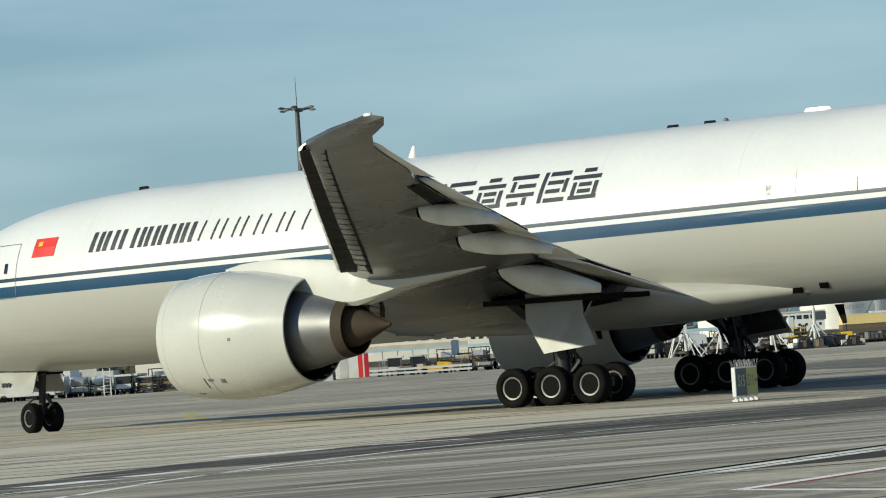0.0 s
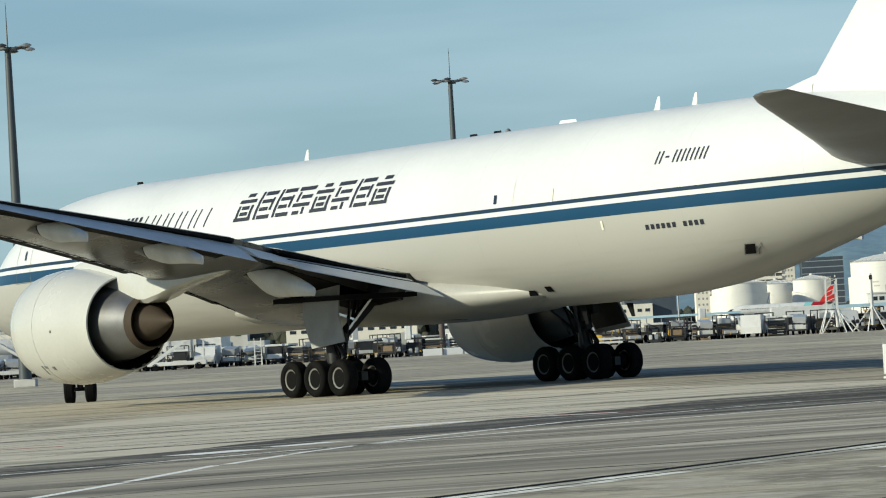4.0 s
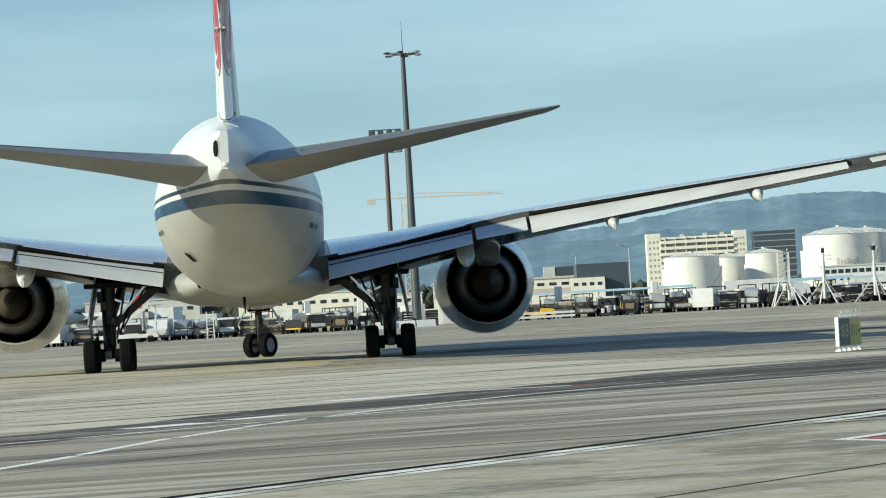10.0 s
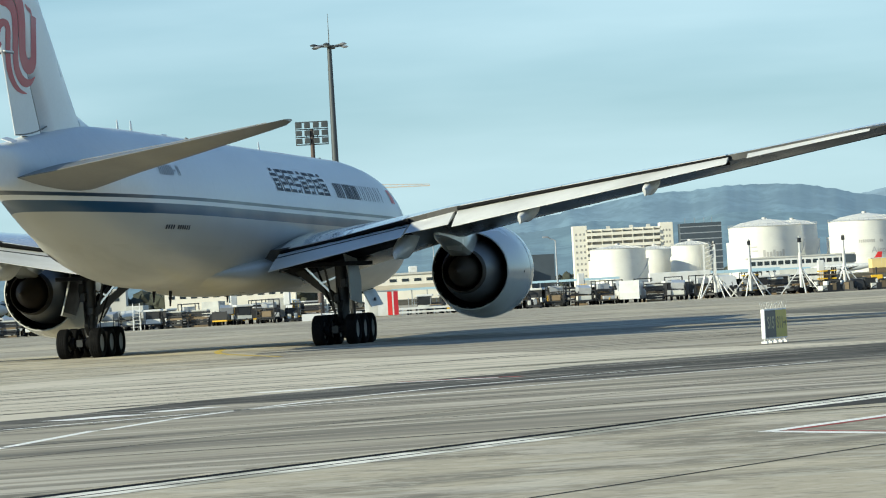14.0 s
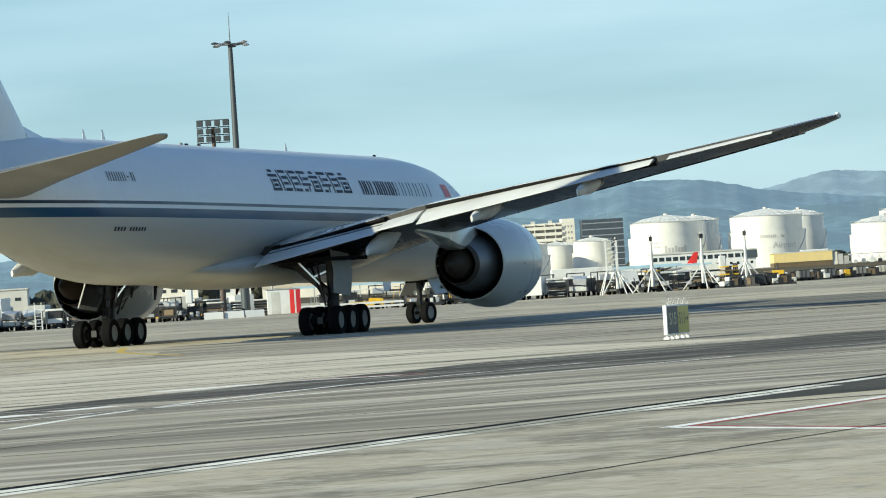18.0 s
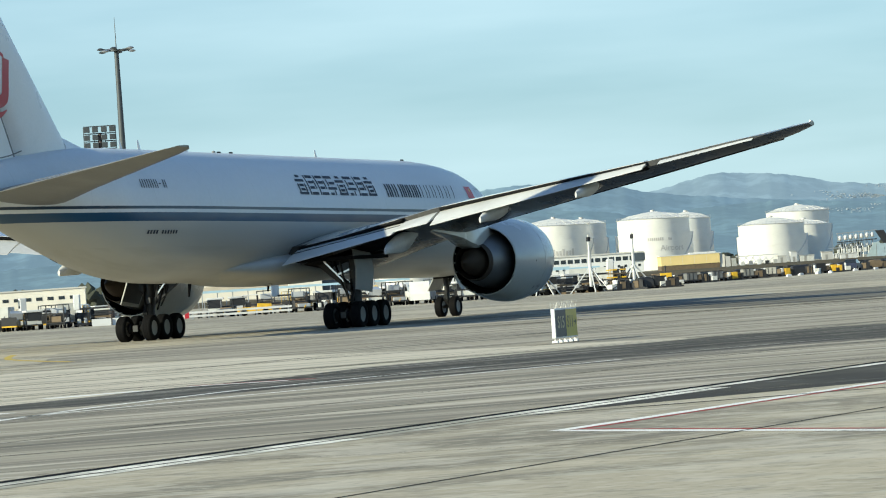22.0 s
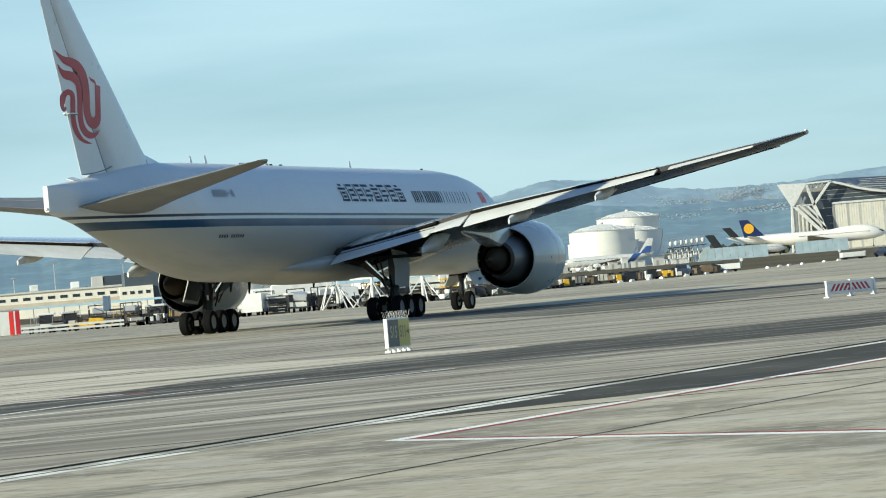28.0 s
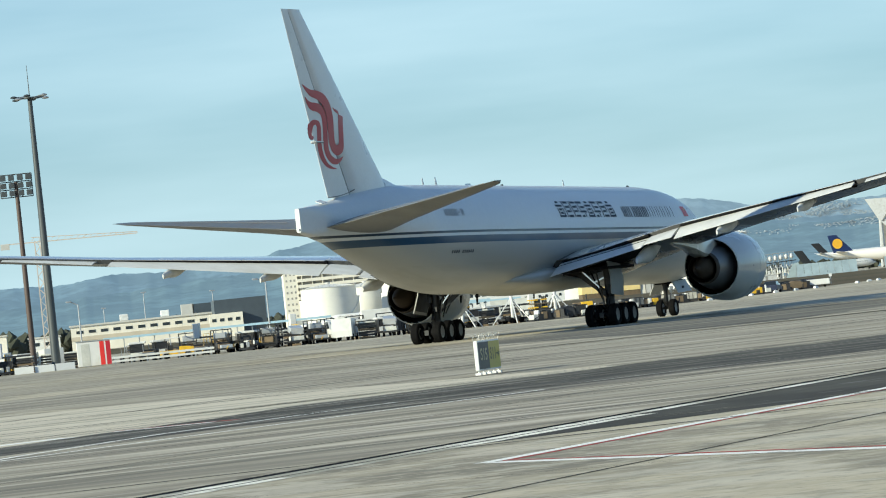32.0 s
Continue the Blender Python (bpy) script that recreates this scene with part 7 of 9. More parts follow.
kinds.update(lowgrey=low_box(surface("dull_grey_sheet", (0.16, 0.16, 0.15), 0.6, vary=0.3, size=0.5, spread=0.35), "grey box on a low dark trolley"), lowtarp=low_box(surface("dirty_canvas", (0.34, 0.33, 0.29), 0.7, vary=0.3, size=0.5, spread=0.35), "pale covered box on a low dark trolley"), lowdark=low_box("body_dark", "dark box on a low trolley"), power=power_unit(), heapdark=plank_heap(3, ("body_dark", "tarp", "body_dark", "body_brown", "body_white", "body_dark"), "heap of dark machine parts with a few pale pieces"), heapyellow=plank_heap(8, ("yellow", "body_dark", "body_brown", "yellow", "body_white"), "heap of yellow frames and dark parts"), hump=engine_hump("body_dark", "machine under a black cover on a low frame"), humpbrown=engine_hump("body_brown", "machine under a brown cover on a low frame"), case=white_case(), whitebox=white_trailer(), car=low_car())
EDGE_LINE = [(41.0, 394), (46.0, 419), (50.0, 428), (55.0, 434), (60.0, 441), (66.0, 453), (71.0, 462), (76.0, 472), (82.0, 486), (90.0, 506), (100.0, 537), (116.0, 575)]
NEAR_ROW = ["heapdark", "lowdark", "heapdark", "lowdark", "lowgrey", "power", "case", "lowgrey", "heapdark", "lowgrey", "heapyellow", "lowtarp", "heapdark", "lowtarp", "heapyellow", "hump", "heapdark", "lowdark", "heapyellow", "heapdark", "car", "heapdark", "humpbrown", "heapdark", "whitebox"]
x = 41.6
for i, k in enumerate(NEAR_ROW):
    x += 0.5 if k == "whitebox" else 0.0
    park(k, x, curve_at(EDGE_LINE, x) + rnd.uniform(0.5, 2.5), 72 if k == "car" else rnd.choice((0, 180)) + rnd.uniform(-18, 18))
    x += (3.2 if k == "whitebox" else 1.65) + rnd.uniform(-0.1, 0.3)
for i in range(46):
    x = 42.0 + i * 0.95
    park(rnd.choice(("heapdark", "lowdark", "heapdark", "heapdark", "heapyellow", "hump", "lowgrey")), x, curve_at(EDGE_LINE, x) + rnd.uniform(4.5, 9), rnd.uniform(-40, 40))
for i in range(7):
    x = 41.4 + i * 0.75
    park(("heapdark", "lowdark", "heapdark", "hump")[i % 4], x, 388.5 - rnd.uniform(0, 2.0), rnd.uniform(-30, 30))
park("whitebox", 114.5, 572, 4)
park("car", 118.6, 571, 110)
pod = tripod()
pod.matrix_basis = pose(34.7, 391, 0)
for x, y, r in ((39.2, 391, 25), (43.1, 391, -15), (31.6, 391.5, 60)):
    copy_thing(pod, pose(x, y, 0, 0, 0, r))
tower = thing("lattice_tower", pose(31.1, 390.5, 0), "white lattice access tower on splayed legs", "tower")
for x, y in ((-0.5, -0.5), (0.5, -0.5), (0.5, 0.5), (-0.5, 0.5)):
    b = bmesh.new()
    beam(b, (x * 2.2, y * 2.2, 0), (x, y, 2.0), 0.08, 0.08)
    beam(b, (x, y, 2.0), (x, y, 4.8), 0.07, 0.07)
    part("leg", b, "body_white", tower)
for i in range(7):
    b = bmesh.new()
    z = 2.0 + i * 0.4
    beam(b, (-0.5, -0.5, z), (0.5, -0.5, z + 0.4), 0.05, 0.05)
    beam(b, (0.5, -0.5, z), (0.5, 0.5, z + 0.4), 0.05, 0.05)
    part("lattice", b, "body_white", tower)
longt = bus()
longt.matrix_basis = pose(43.6, 600, 0)

# red and white booth with barriers and a guard rail
booth = thing("site_booth", pose(1.85, 395, 0), "white container booth with red end stripes", "booth")
slab("shell", booth, "body_white", -1.5, 1.5, -1.0, 1.0, 0.05, 2.25, 0.04)
slab("red_stripe", booth, "flagred", 0.55, 0.95, -1.012, -1.002, 0.1, 2.2)
slab("dark_end", booth, "red", 1.1, 1.505, -1.015, -1.002, 0.1, 2.2)
slab("roof_edge", booth, "galv", -1.55, 1.55, -1.05, 1.05, 2.25, 2.33)
slab("door", booth, "tarp", -1.1, -0.35, -1.015, -1.002, 0.1, 2.05)
for i, x in enumerate((-3.0, -1.2, 0.6)):
    blk = thing("concrete_block", pose(x - 1.4, 388.5 + 0.3 * i, 0, 0, 0, 6 * i), "long low white concrete barrier block", "barrier", "barrier blocks by the mast")
    b = bmesh.new()
    loft(b, [[(-0.85, -0.3, 0), (0.85, -0.3, 0), (0.85, 0.3, 0), (-0.85, 0.3, 0)], [(-0.85, -0.1, 0.62), (0.85, -0.1, 0.62), (0.85, 0.1, 0.62), (-0.85, 0.1, 0.62)]])
    part("block", b, "body_white", blk, "", 0)
rail = thing("guard_rail", pose(3.6, 386, 0), "pale steel guard rail on short posts", "guard rail")
for i in range(7):
    slab("post", rail, "galv", i * 1.4 - 0.05, i * 1.4 + 0.05, -0.05, 0.05, 0, 0.75)
for z in (0.3, 0.62):
    slab("beam", rail, "body_white", -0.3, 8.7, -0.09, -0.05, z - 0.09, z + 0.09)


# ---- airliners: nose towards +x, origin on the ground amid the main gear ----
def airliner(name, label, length, radius, tail_mat, body_mat="body_white", hump=False, engines=2, tail_h=0.0, group="", axis=0.0, sweep=0.0):
    t = thing(name, Matrix(), label, "airplane", group)
    L, r = length, radius
    cz = axis or r * 1.75
    b = bmesh.new()
    rings = []
    for i in range(26):
        u = i / 25
        x = L * (0.47 - u)
        if u < 0.16:
            g = math.sin(math.pi / 2 * (u / 0.16)) ** 0.6
            lift = -0.18 * r * (1 - g)
        elif u < 0.62:
            g, lift = 1.0, 0.0
        else:
            q = (u - 0.62) / 0.38
            g = 1 - 0.93 * q**1.5
            lift = r * 0.72 * q**1.5
        g = max(g, 0.02)
        up = 1.0 + (0.42 * math.sin(math.pi * min(1, max(0, (u - 0.02) / 0.36))) ** 0.7 if hump and 0.02 < u < 0.38 else 0)
        rings.append([(x, r * g * math.cos(2 * math.pi * k / 20), cz + lift + r * g * math.sin(2 * math.pi * k / 20) * (up if k < 11 else 1)) for k in range(20)])
    loft(b, rings)
    part("fuselage", b, body_mat, t, "", 50)
    th = tail_h or r * 3.2
    zt = cz + r * 0.8
    b = bmesh.new()
    loft(b, [[(-L * (0.37 - 0.2 * sweep), 0.0, zt - 0.3), (-L * 0.44, 0.22, zt - 0.3), (-L * (0.515 - 0.6 * sweep), 0.0, zt - 0.1), (-L * 0.44, -0.22, zt - 0.3)], [(-L * 0.485, 0.0, zt + th), (-L * (0.505 + sweep / 2), 0.1, zt + th), (-L * (0.545 + sweep), 0.0, zt + th), (-L * (0.505 + sweep / 2), -0.1, zt + th)]])
    fin_ob = part("tail_fin", b, tail_mat, t, "", 30)
    for s in (-1, 1):
        b = bmesh.new()
        loft(b, [[(L * 0.12, s * r * 0.7, cz - r * 0.6), (0, s * r * 0.7, cz - r * 0.35), (-L * 0.09, s * r * 0.7, cz - r * 0.6), (0, s * r * 0.7, cz - r * 0.8)], [(-L * 0.13, s * L * 0.44, cz + r * 0.25), (-L * 0.145, s * L * 0.44, cz + r * 0.3), (-L * 0.165, s * L * 0.44, cz + r * 0.25), (-L * 0.145, s * L * 0.44, cz + r * 0.2)]])
        part("wing", b, "wing", t, "", 30)
        b = bmesh.new()
        loft(b, [[(-L * 0.41, s * r * 0.2, cz + r * 0.7), (-L * 0.45, s * r * 0.2, cz + r * 0.8), (-L * 0.49, s * r * 0.2, cz + r * 0.7), (-L * 0.45, s * r * 0.2, cz + r * 0.6)], [(-L * 0.50, s * L * 0.16, cz + r * 0.95), (-L * 0.51, s * L * 0.16, cz + r), (-L * 0.525, s * L * 0.16, cz + r * 0.95), (-L * 0.51, s * L * 0.16, cz + r * 0.9)]])
        part("tailplane", b, body_mat, t, "", 30)
        for k in range(engines // 2):
            yy, xx = s * L * (0.15 + 0.12 * k), L * (0.07 - 0.075 * k)
            b = bmesh.new()
            spun(b, [(0, r * 0.42), (L * 0.02, r * 0.5), (L * 0.07, r * 0.48), (L * 0.075, r * 0.4)], (xx, yy, cz - r * 1.0), "X", 16)
            part("engine", b, body_mat, t, "", 40)
        b = bmesh.new()
        bar(b, (-L * 0.02, s * r * 1.3, 0.5), (-L * 0.02, s * r * 1.1, cz - r * 0.6), 0.14, seg=8)
        spun(b, [(-0.35, 0.3), (-0.35, 0.52), (0.35, 0.52), (0.35, 0.3)], (-L * 0.02, s * r * 1.3, 0.52), "Y", 14)
        part("main_gear", b, "tyre", t, "", 40)
    b = bmesh.new()
    bar(b, (L * 0.37, 0, 0.4), (L * 0.37, 0, cz - r * 0.8), 0.1, seg=8)
    spun(b, [(-0.3, 0.2), (-0.3, 0.4), (0.3, 0.4), (0.3, 0.2)], (L * 0.37, 0, 0.4), "Y", 14)
    part("nose_gear", b, "tyre", t, "", 40)
    b = bmesh.new()
    for s in (-1, 1):
        for k in range(int(L * 0.9)):
            x = L * 0.34 - k * 0.55
            if x > -L * 0.24:
                box(b, x - 0.12, x + 0.12, s * r * 0.955 - 0.05, s * r * 0.955 + 0.05, cz + r * 0.22, cz + r * 0.36)
    tagged(part("window_row", b, "glass", t, "", 0), kind="stuff")
    b = bmesh.new()
    loft(b, [[(L * 0.452, y, cz + r * 0.1), (L * 0.43, y, cz + r * 0.42), (L * 0.40, y * 1.35, cz + r * 0.42), (L * 0.405, y * 1.35, cz + r * 0.1)] for y in (-r * 0.45, r * 0.45)])
    part("cockpit_pane", b, "glass", t, "", 0)
    return t, fin_ob


# parked four-engined airliner with a navy tail and yellow disc
jumbo, jfin = airliner("airliner", "parked white four-engined airliner with a navy tail and yellow disc", 76.0, 3.3, "navy", surface("clean_white_paint", (0.86, 0.82, 0.75), 0.4, vary=0.03, size=4.0), True, 4, 9.2, axis=7.2)
jumbo.matrix_basis = pose(433.5, 2250, 0)
b = bmesh.new()
spun(b, [(-0.36, 0.0), (-0.36, 2.6), (0.36, 2.6), (0.36, 0.0)], (-36.6, 0, 14.4), "Y", 28)
part("tail_disc", b, "disc", jumbo, "yellow disc", 40)
for x, y, turn, length, girth, high, axis in ((374.6, 2120, 4, 38.0, 2.0, 7.0, 0.0), (418.5, 2320, 4, 40.0, 2.4, 5.6, 8.6)):
    dark_jet, _ = airliner("airliner", "parked white airliner with a black tail behind the blast fence", length, girth, "body_dark", tail_h=high, axis=axis, sweep=0.055)
    dark_jet.matrix_basis = pose(x, y, 0, 0, 0, turn)
for x, y, turn in ((-84, 840, 12),):
    stand_jet, _ = airliner("airliner", "parked white twin-engined airliner beyond the vehicles", 38.0, 2.0, "body_white")
    stand_jet.matrix_basis = pose(x, y, 0, 0, 0, turn)
# moving airliners far off
lander, lfin = airliner("airliner", "white airliner with a red and blue tail rolling along the runway", 37.0, 2.0, "flagred", "body_white", tail_h=5.6)
b = bmesh.new()
loft(b, [[(-18.3, y, 7.6), (-19.6, y, 7.6), (-20.3, y, 10.75), (-19.2, y, 10.75)] for y in (-0.24, 0.24)])
part("tail_band", b, "body_white", lander, "pale tail tip", 0)


def tail_sleeve(t, L, r0, cz, x0, x1, slant, mat, label):
    """A painted band round the rear body, leaning back."""
    b = bmesh.new()
    rings = []
    for k in range(7):
        ring = []
        for j in range(20):
            sn = math.sin(2 * math.pi * j / 20)
            x = x0 + (x1 - x0) * k / 6 - slant * sn
            q = min(1.0, max(0.0, (0.47 - x / L - 0.62) / 0.38))
            r = r0 * (1 - 0.93 * q**1.5) + 0.03
            ring.append((x, r * math.cos(2 * math.pi * j / 20), cz + r0 * 0.72 * q**1.5 + r * sn))
        rings.append(ring)
    loft(b, rings)
    part("paint_band", b, mat, t, label, 50)


tail_sleeve(lander, 37.0, 2.0, 3.5, -8.0, -10.6, 1.3, surface("turquoise_paint", (0.30, 0.62, 0.60), 0.4, vary=0.05), "pale turquoise band")
tail_sleeve(lander, 37.0, 2.0, 3.5, -10.6, -15.0, 1.3, "red", "deep red band")
taxier, _ = airliner("airliner", "small white airliner with a red tail taxiing past the tanks", 30.0, 1.45, "flagred", "body_white", tail_h=4.6)
climber, _ = airliner("airliner", "white airliner with a blue and white tail taking off", 38.0, 2.1, "body_white", "body_white", tail_h=6.0)
b = bmesh.new()
loft(b, [[(-14.6, y, 5.2), (-19.0, y, 5.4), (-19.9, y, 8.3), (-17.6, y, 8.3)] for y in (-0.28, 0.28)])
part("tail_panel", b, "body_blue", climber, "blue lower tail", 0)
tail_sleeve(climber, 38.0, 2.1, 3.675, -10.5, -14.0, 1.8, "body_blue", "blue rear body")


# ---- fuel tanks ----
def fuel_tank(x, y, r, shell, top, ring=0.72):
    t = thing("fuel_tank", pose(x, y, 0), "large cream-white fuel storage tank with a ribbed cone roof", "tank", "fuel tanks beyond the airfield")
    b = bmesh.new()
    spun(b, [(0, r), (shell * ring, r), (shell * ring, r - 0.5), (0, r - 0.5)], axis="Z", seg=56)
    part("outer_wall", b, "tank", t, "", 40)
    b = bmesh.new()
    spun(b, [(0, r * 0.93), (shell, r * 0.93), (shell + 0.3, r * 0.95), (shell + 0.3, r * 0.9), (shell + 0.3 + 0.55 * (top - shell - 0.3), r * 0.62), (shell + 0.3 + 0.88 * (top - shell - 0.3), r * 0.3), (top, r * 0.08), (top, 0)], axis="Z", seg=56)
    part("inner_shell", b, "tank", t, "", 25)
    for i in range(20):
        a = 2 * math.pi * i / 20
        b = bmesh.new()
        c, s = math.cos(a), math.sin(a)
        beam(b, (r * 0.9 * c, r * 0.9 * s, shell + 0.35), (r * 0.62 * c, r * 0.62 * s, shell + 0.35 + 0.55 * (top - shell - 0.3)), 0.16, 0.14)
        beam(b, (r * 0.62 * c, r * 0.62 * s, shell + 0.35 + 0.55 * (top - shell - 0.3)), (r * 0.1 * c, r * 0.1 * s, top), 0.16, 0.14)
        part("roof_rib", b, "tank", t, "", 0)
    b = bmesh.new()
    for i in range(48):
        a, a2 = 2 * math.pi * i / 48, 2 * math.pi * (i + 1) / 48
        beam(b, (r * 0.94 * math.cos(a), r * 0.94 * math.sin(a), shell + 0.3), (r * 0.94 * math.cos(a), r * 0.94 * math.sin(a), shell + 1.4), 0.08, 0.08)
        beam(b, (r * 0.94 * math.cos(a), r * 0.94 * math.sin(a), shell + 1.4), (r * 0.94 * math.cos(a2), r * 0.94 * math.sin(a2), shell + 1.4), 0.1, 0.1)
    part("roof_rail", b, "galv", t, "", 0)
    b = bmesh.new()
    spun(b, [(top - 0.2, 1.2), (top + 0.9, 1.1), (top + 1.0, 0.0)], axis="Z", seg=16)
    part("vent_cap", b, "tankgrey", t, "", 40)
    for i in range(10):
        a0, a1 = radians(-70 + i * 6), radians(-64 + i * 6)
        b = bmesh.new()
        beam(b, (r * 1.01 * math.cos(a0), r * 1.01 * math.sin(a0), shell * ring * i / 10), (r * 1.01 * math.cos(a1), r * 1.01 * math.sin(a1), shell * ring * (i + 1) / 10), 0.5, 0.18)
        part("stair_flight", b, "body_white", t, "", 0)
    return t


big = {}
for k, (x, y, r, shell, top) in enumerate(((199.0, 2150, 19.0, 24.6, 28.4), (217.6, 2200, 13.2, 25.0, 28.0), (248.0, 2150, 19.0, 24.8, 28.6), (270.4, 2200, 13.2, 24.4, 28.0), (306.0, 2150, 17.4, 18.4, 22.0), (327.6, 2185, 13.0, 17.4, 20.2), (335.8, 2260, 17.4, 25.0, 28.6), (126.7, 2150, 14.6, 17.6, 19.6), (147.2, 2190, 10.8, 16.6, 18.8), (163.7, 2170, 10.1, 17.6, 20.0))):
    big[k] = fuel_tank(x, y, r, shell, top)


def wrapped_bars(t, r, rows):
    """Printed bars on a tank's wall: angle from -y, width, height, z."""
    for a, w, hgt, z in rows:
        b = bmesh.new()
        n = max(2, int(w / 0.8))
        grid = []
        for i in range(n + 1):
            q = radians(-90) + (a + w * (i / n - 0.5)) / r
            grid.append([b.verts.new(((r + 0.06) * math.cos(q), (r + 0.06) * math.sin(q), zz)) for zz in (z, z + hgt)])
        for r0, r1 in zip(grid, grid[1:]):
            b.faces.new((r0[0], r1[0], r1[1], r0[1]))
        part("print_bar", b, "faint", t, "", 0)


wrapped_bars(big[0], 19.0, [(-2.5 + i * 1.6, 1.1, 2.3 if i % 3 else 3.2, 10.0) for i in range(7)] + [(-9.5, 0.7, 5.5, 10.5), (-7.6, 3.4, 0.7, 14.5), (-7.0, 2.8, 0.7, 12.6)])
wrapped_bars(big[2], 19.0, [(-5 + i * 1.0, 0.7, 1.5, 14.2) for i in range(8)] + [(5.2, 0.7, 1.4, 14.2), (6.2, 0.9, 1.1, 14.2)])


def wrapped_word(t, r, word, size, a0, z):
    """A printed word bent round a tank's wall."""
    cu = bpy.data.curves.new("word", "FONT")
    cu.body, cu.size, cu.resolution_u = word, size, 2
    ob = bpy.data.objects.new("word", cu)
    scene.collection.objects.link(ob)
    bpy.context.view_layer.update()
    me = bpy.data.meshes.new_from_object(ob.evaluated_get(bpy.context.evaluated_depsgraph_get()))
    bpy.data.objects.remove(ob)
    for v in me.vertices:
        q = radians(-90) + (a0 + v.co.x) / r
        v.co = ((r + 0.1) * math.cos(q), (r + 0.1) * math.sin(q), z + v.co.y)
    me.materials.clear()
    me.materials.append(M["faint"])
    o = new("printed_word", me)
    o.parent = t


wrapped_word(big[2], 19.0, "Airport", 4.2, 0.5, 9.2)

# silver vessels in a pipe rack
rack = thing("vessel_rack", pose(281.0, 1800, 0), "rack of small silver pressure vessels over rows of pipes", "tank rack")
for i in range(7):
    x = 3.4 + i * 2.25
    z = 6.9 + 0.12 * i
    b = bmesh.new()
    spun(b, [(0.2, 0.15), (0.5, 0.65), (0.9, 0.85), (1.8, 0.85), (2.2, 0.65), (2.5, 0.2)], (x, 0, z), "Z", 14)
    part("vessel", b, "body_white", rack, "", 40)
    b = bmesh.new()
    bar(b, (x, 0, z), (x, 0, 5.4), 0.22, seg=8)
    spun(b, [(0, 0.2), (0.1, 0.55), (0.9, 0.55), (1.0, 0.2)], (x, -0.3, 4.7), "Z", 10)
    part("valve_set", b, "galv", rack, "", 40)
    slab("cabinet", rack, "body_white", x - 1.5, x - 0.6, -0.8, 0.2, 2.2, 3.6 + 0.4 * (i % 2))
    slab("rack_post", rack, "galv", x - 1.15, x - 0.9, -0.6, -0.35, 0, z + 3.2)
    b = bmesh.new()
    bar(b, (x + 0.3, -0.5, 0), (x + 0.3, -0.5, 4.7), 0.28, seg=8)
    bar(b, (x - 0.35, 0.3, 0), (x - 0.35, 0.3, 4.2), 0.2, seg=8)
    part("riser", b, "tarp", rack, "", 40)
for z, mat in ((10.2, "galv"), (6.5, "body_dark"), (4.3, "galv"), (1.9, "body_white")):
    b = bmesh.new()
    beam(b, (-1.5 if z < 5 else 2.0, -0.5, z), (18.6, -0.5, z + 0.6), 0.3, 0.35)
    part("pipe_run", b, mat, rack, "", 0)
for i in range(4):
    slab("low_tank", rack, "body_white", -1.8 + i * 1.3, -0.9 + i * 1.3, -1.5, -0.6, 0.2, 1.7 + 0.3 * (i % 2), 0.1)
wedge = thing("blast_screen", pose(296.0, 1790, 0), "pale teal sloping screen beside the vessel rack", "fence")
b = bmesh.new()
loft(b, [[(-2.6, y, 0), (5.4, y, 0), (2.8, y, 6.0), (0.6, y, 5.6)] for y in (0, 0.3)])
part("sheet", b, "teal", wedge, "", 0)

# blast fences
for x0, x1, y, top in ((283, 308, 1700, 4.9), (316, 337, 1690, 4.6)):
    fence = thing("blast_fence", pose(x0, y, 0), "pale teal jet blast fence of slanting sheets", "fence", "blast fences")
    n = int((x1 - x0) / 3)
    for i in range(n):
        b = bmesh.new()
        loft(b, [[(i * 3.0, 0, 0), (i * 3.0 + 2.9, 0, 0), (i * 3.0 + 2.9, 0.1, 0), (i * 3.0, 0.1, 0)], [(i * 3.0, 1.5, top), (i * 3.0 + 2.9, 1.5, top), (i * 3.0 + 2.9, 1.6, top), (i * 3.0, 1.6, top)]])
        part("sheet", b, "teal", fence, "", 0)
        b = bmesh.new()
        beam(b, (i * 3.0, 3.0, 0), (i * 3.0, 1.6, top), 0.15, 0.15)
        part("stay", b, "galv", fence, "", 0)


# ---- buildings ----
def window_rows(t, xs, zs, w, hgt, y, mat="glass", name="window"):
    """One object a window, all on one mesh."""
    first_ob = None
    for z in zs:
        for x in xs:
            if first_ob is None:
                b = bmesh.new()
                box(b, -w / 2, w / 2, -0.06, 0.06, 0, hgt)
                first_ob = part(name, b, mat, t, "", 0, Matrix.Translation((x, y, z)))
            else:
                twin(name, first_ob, t, Matrix.Translation((x, y, z)))


block = thing("apartment_block", pose(112.6, 2300, 0), "cream ten-storey block with balconies and corner towers", "building")
# wall behind the balconies, their shade put into its grey
slab("slab_wall", block, "recess", 7.0, 46.0, 1.2, 14, 0, 28.8)
slab("tower", block, "cream", 0, 7.4, 0, 15, 0, 32.0, 0.1)
slab("tower", block, "cream", 45.6, 52.4, 0, 15, 0, 31.6, 0.1)
for i in range(9):
    slab("balcony", block, "cream", 7.4, 45.6, -0.8, 1.3, 1.6 + i * 3.1, 3.2 + i * 3.1)
    for k in range(7):
        slab("balcony_wall", block, "cream", 9.5 + k * 5.4, 9.9 + k * 5.4, -0.7, 1.3, 3.2 + i * 3.1, 4.7 + i * 3.1)
slab("parapet", block, "cream", 7.0, 46.0, 0, 14, 28.8, 29.8)
window_rows(block, (1.6, 3.8, 5.8), [2.2 + 3.1 * i for i in range(9)], 0.9, 1.1, -0.03, "recess")
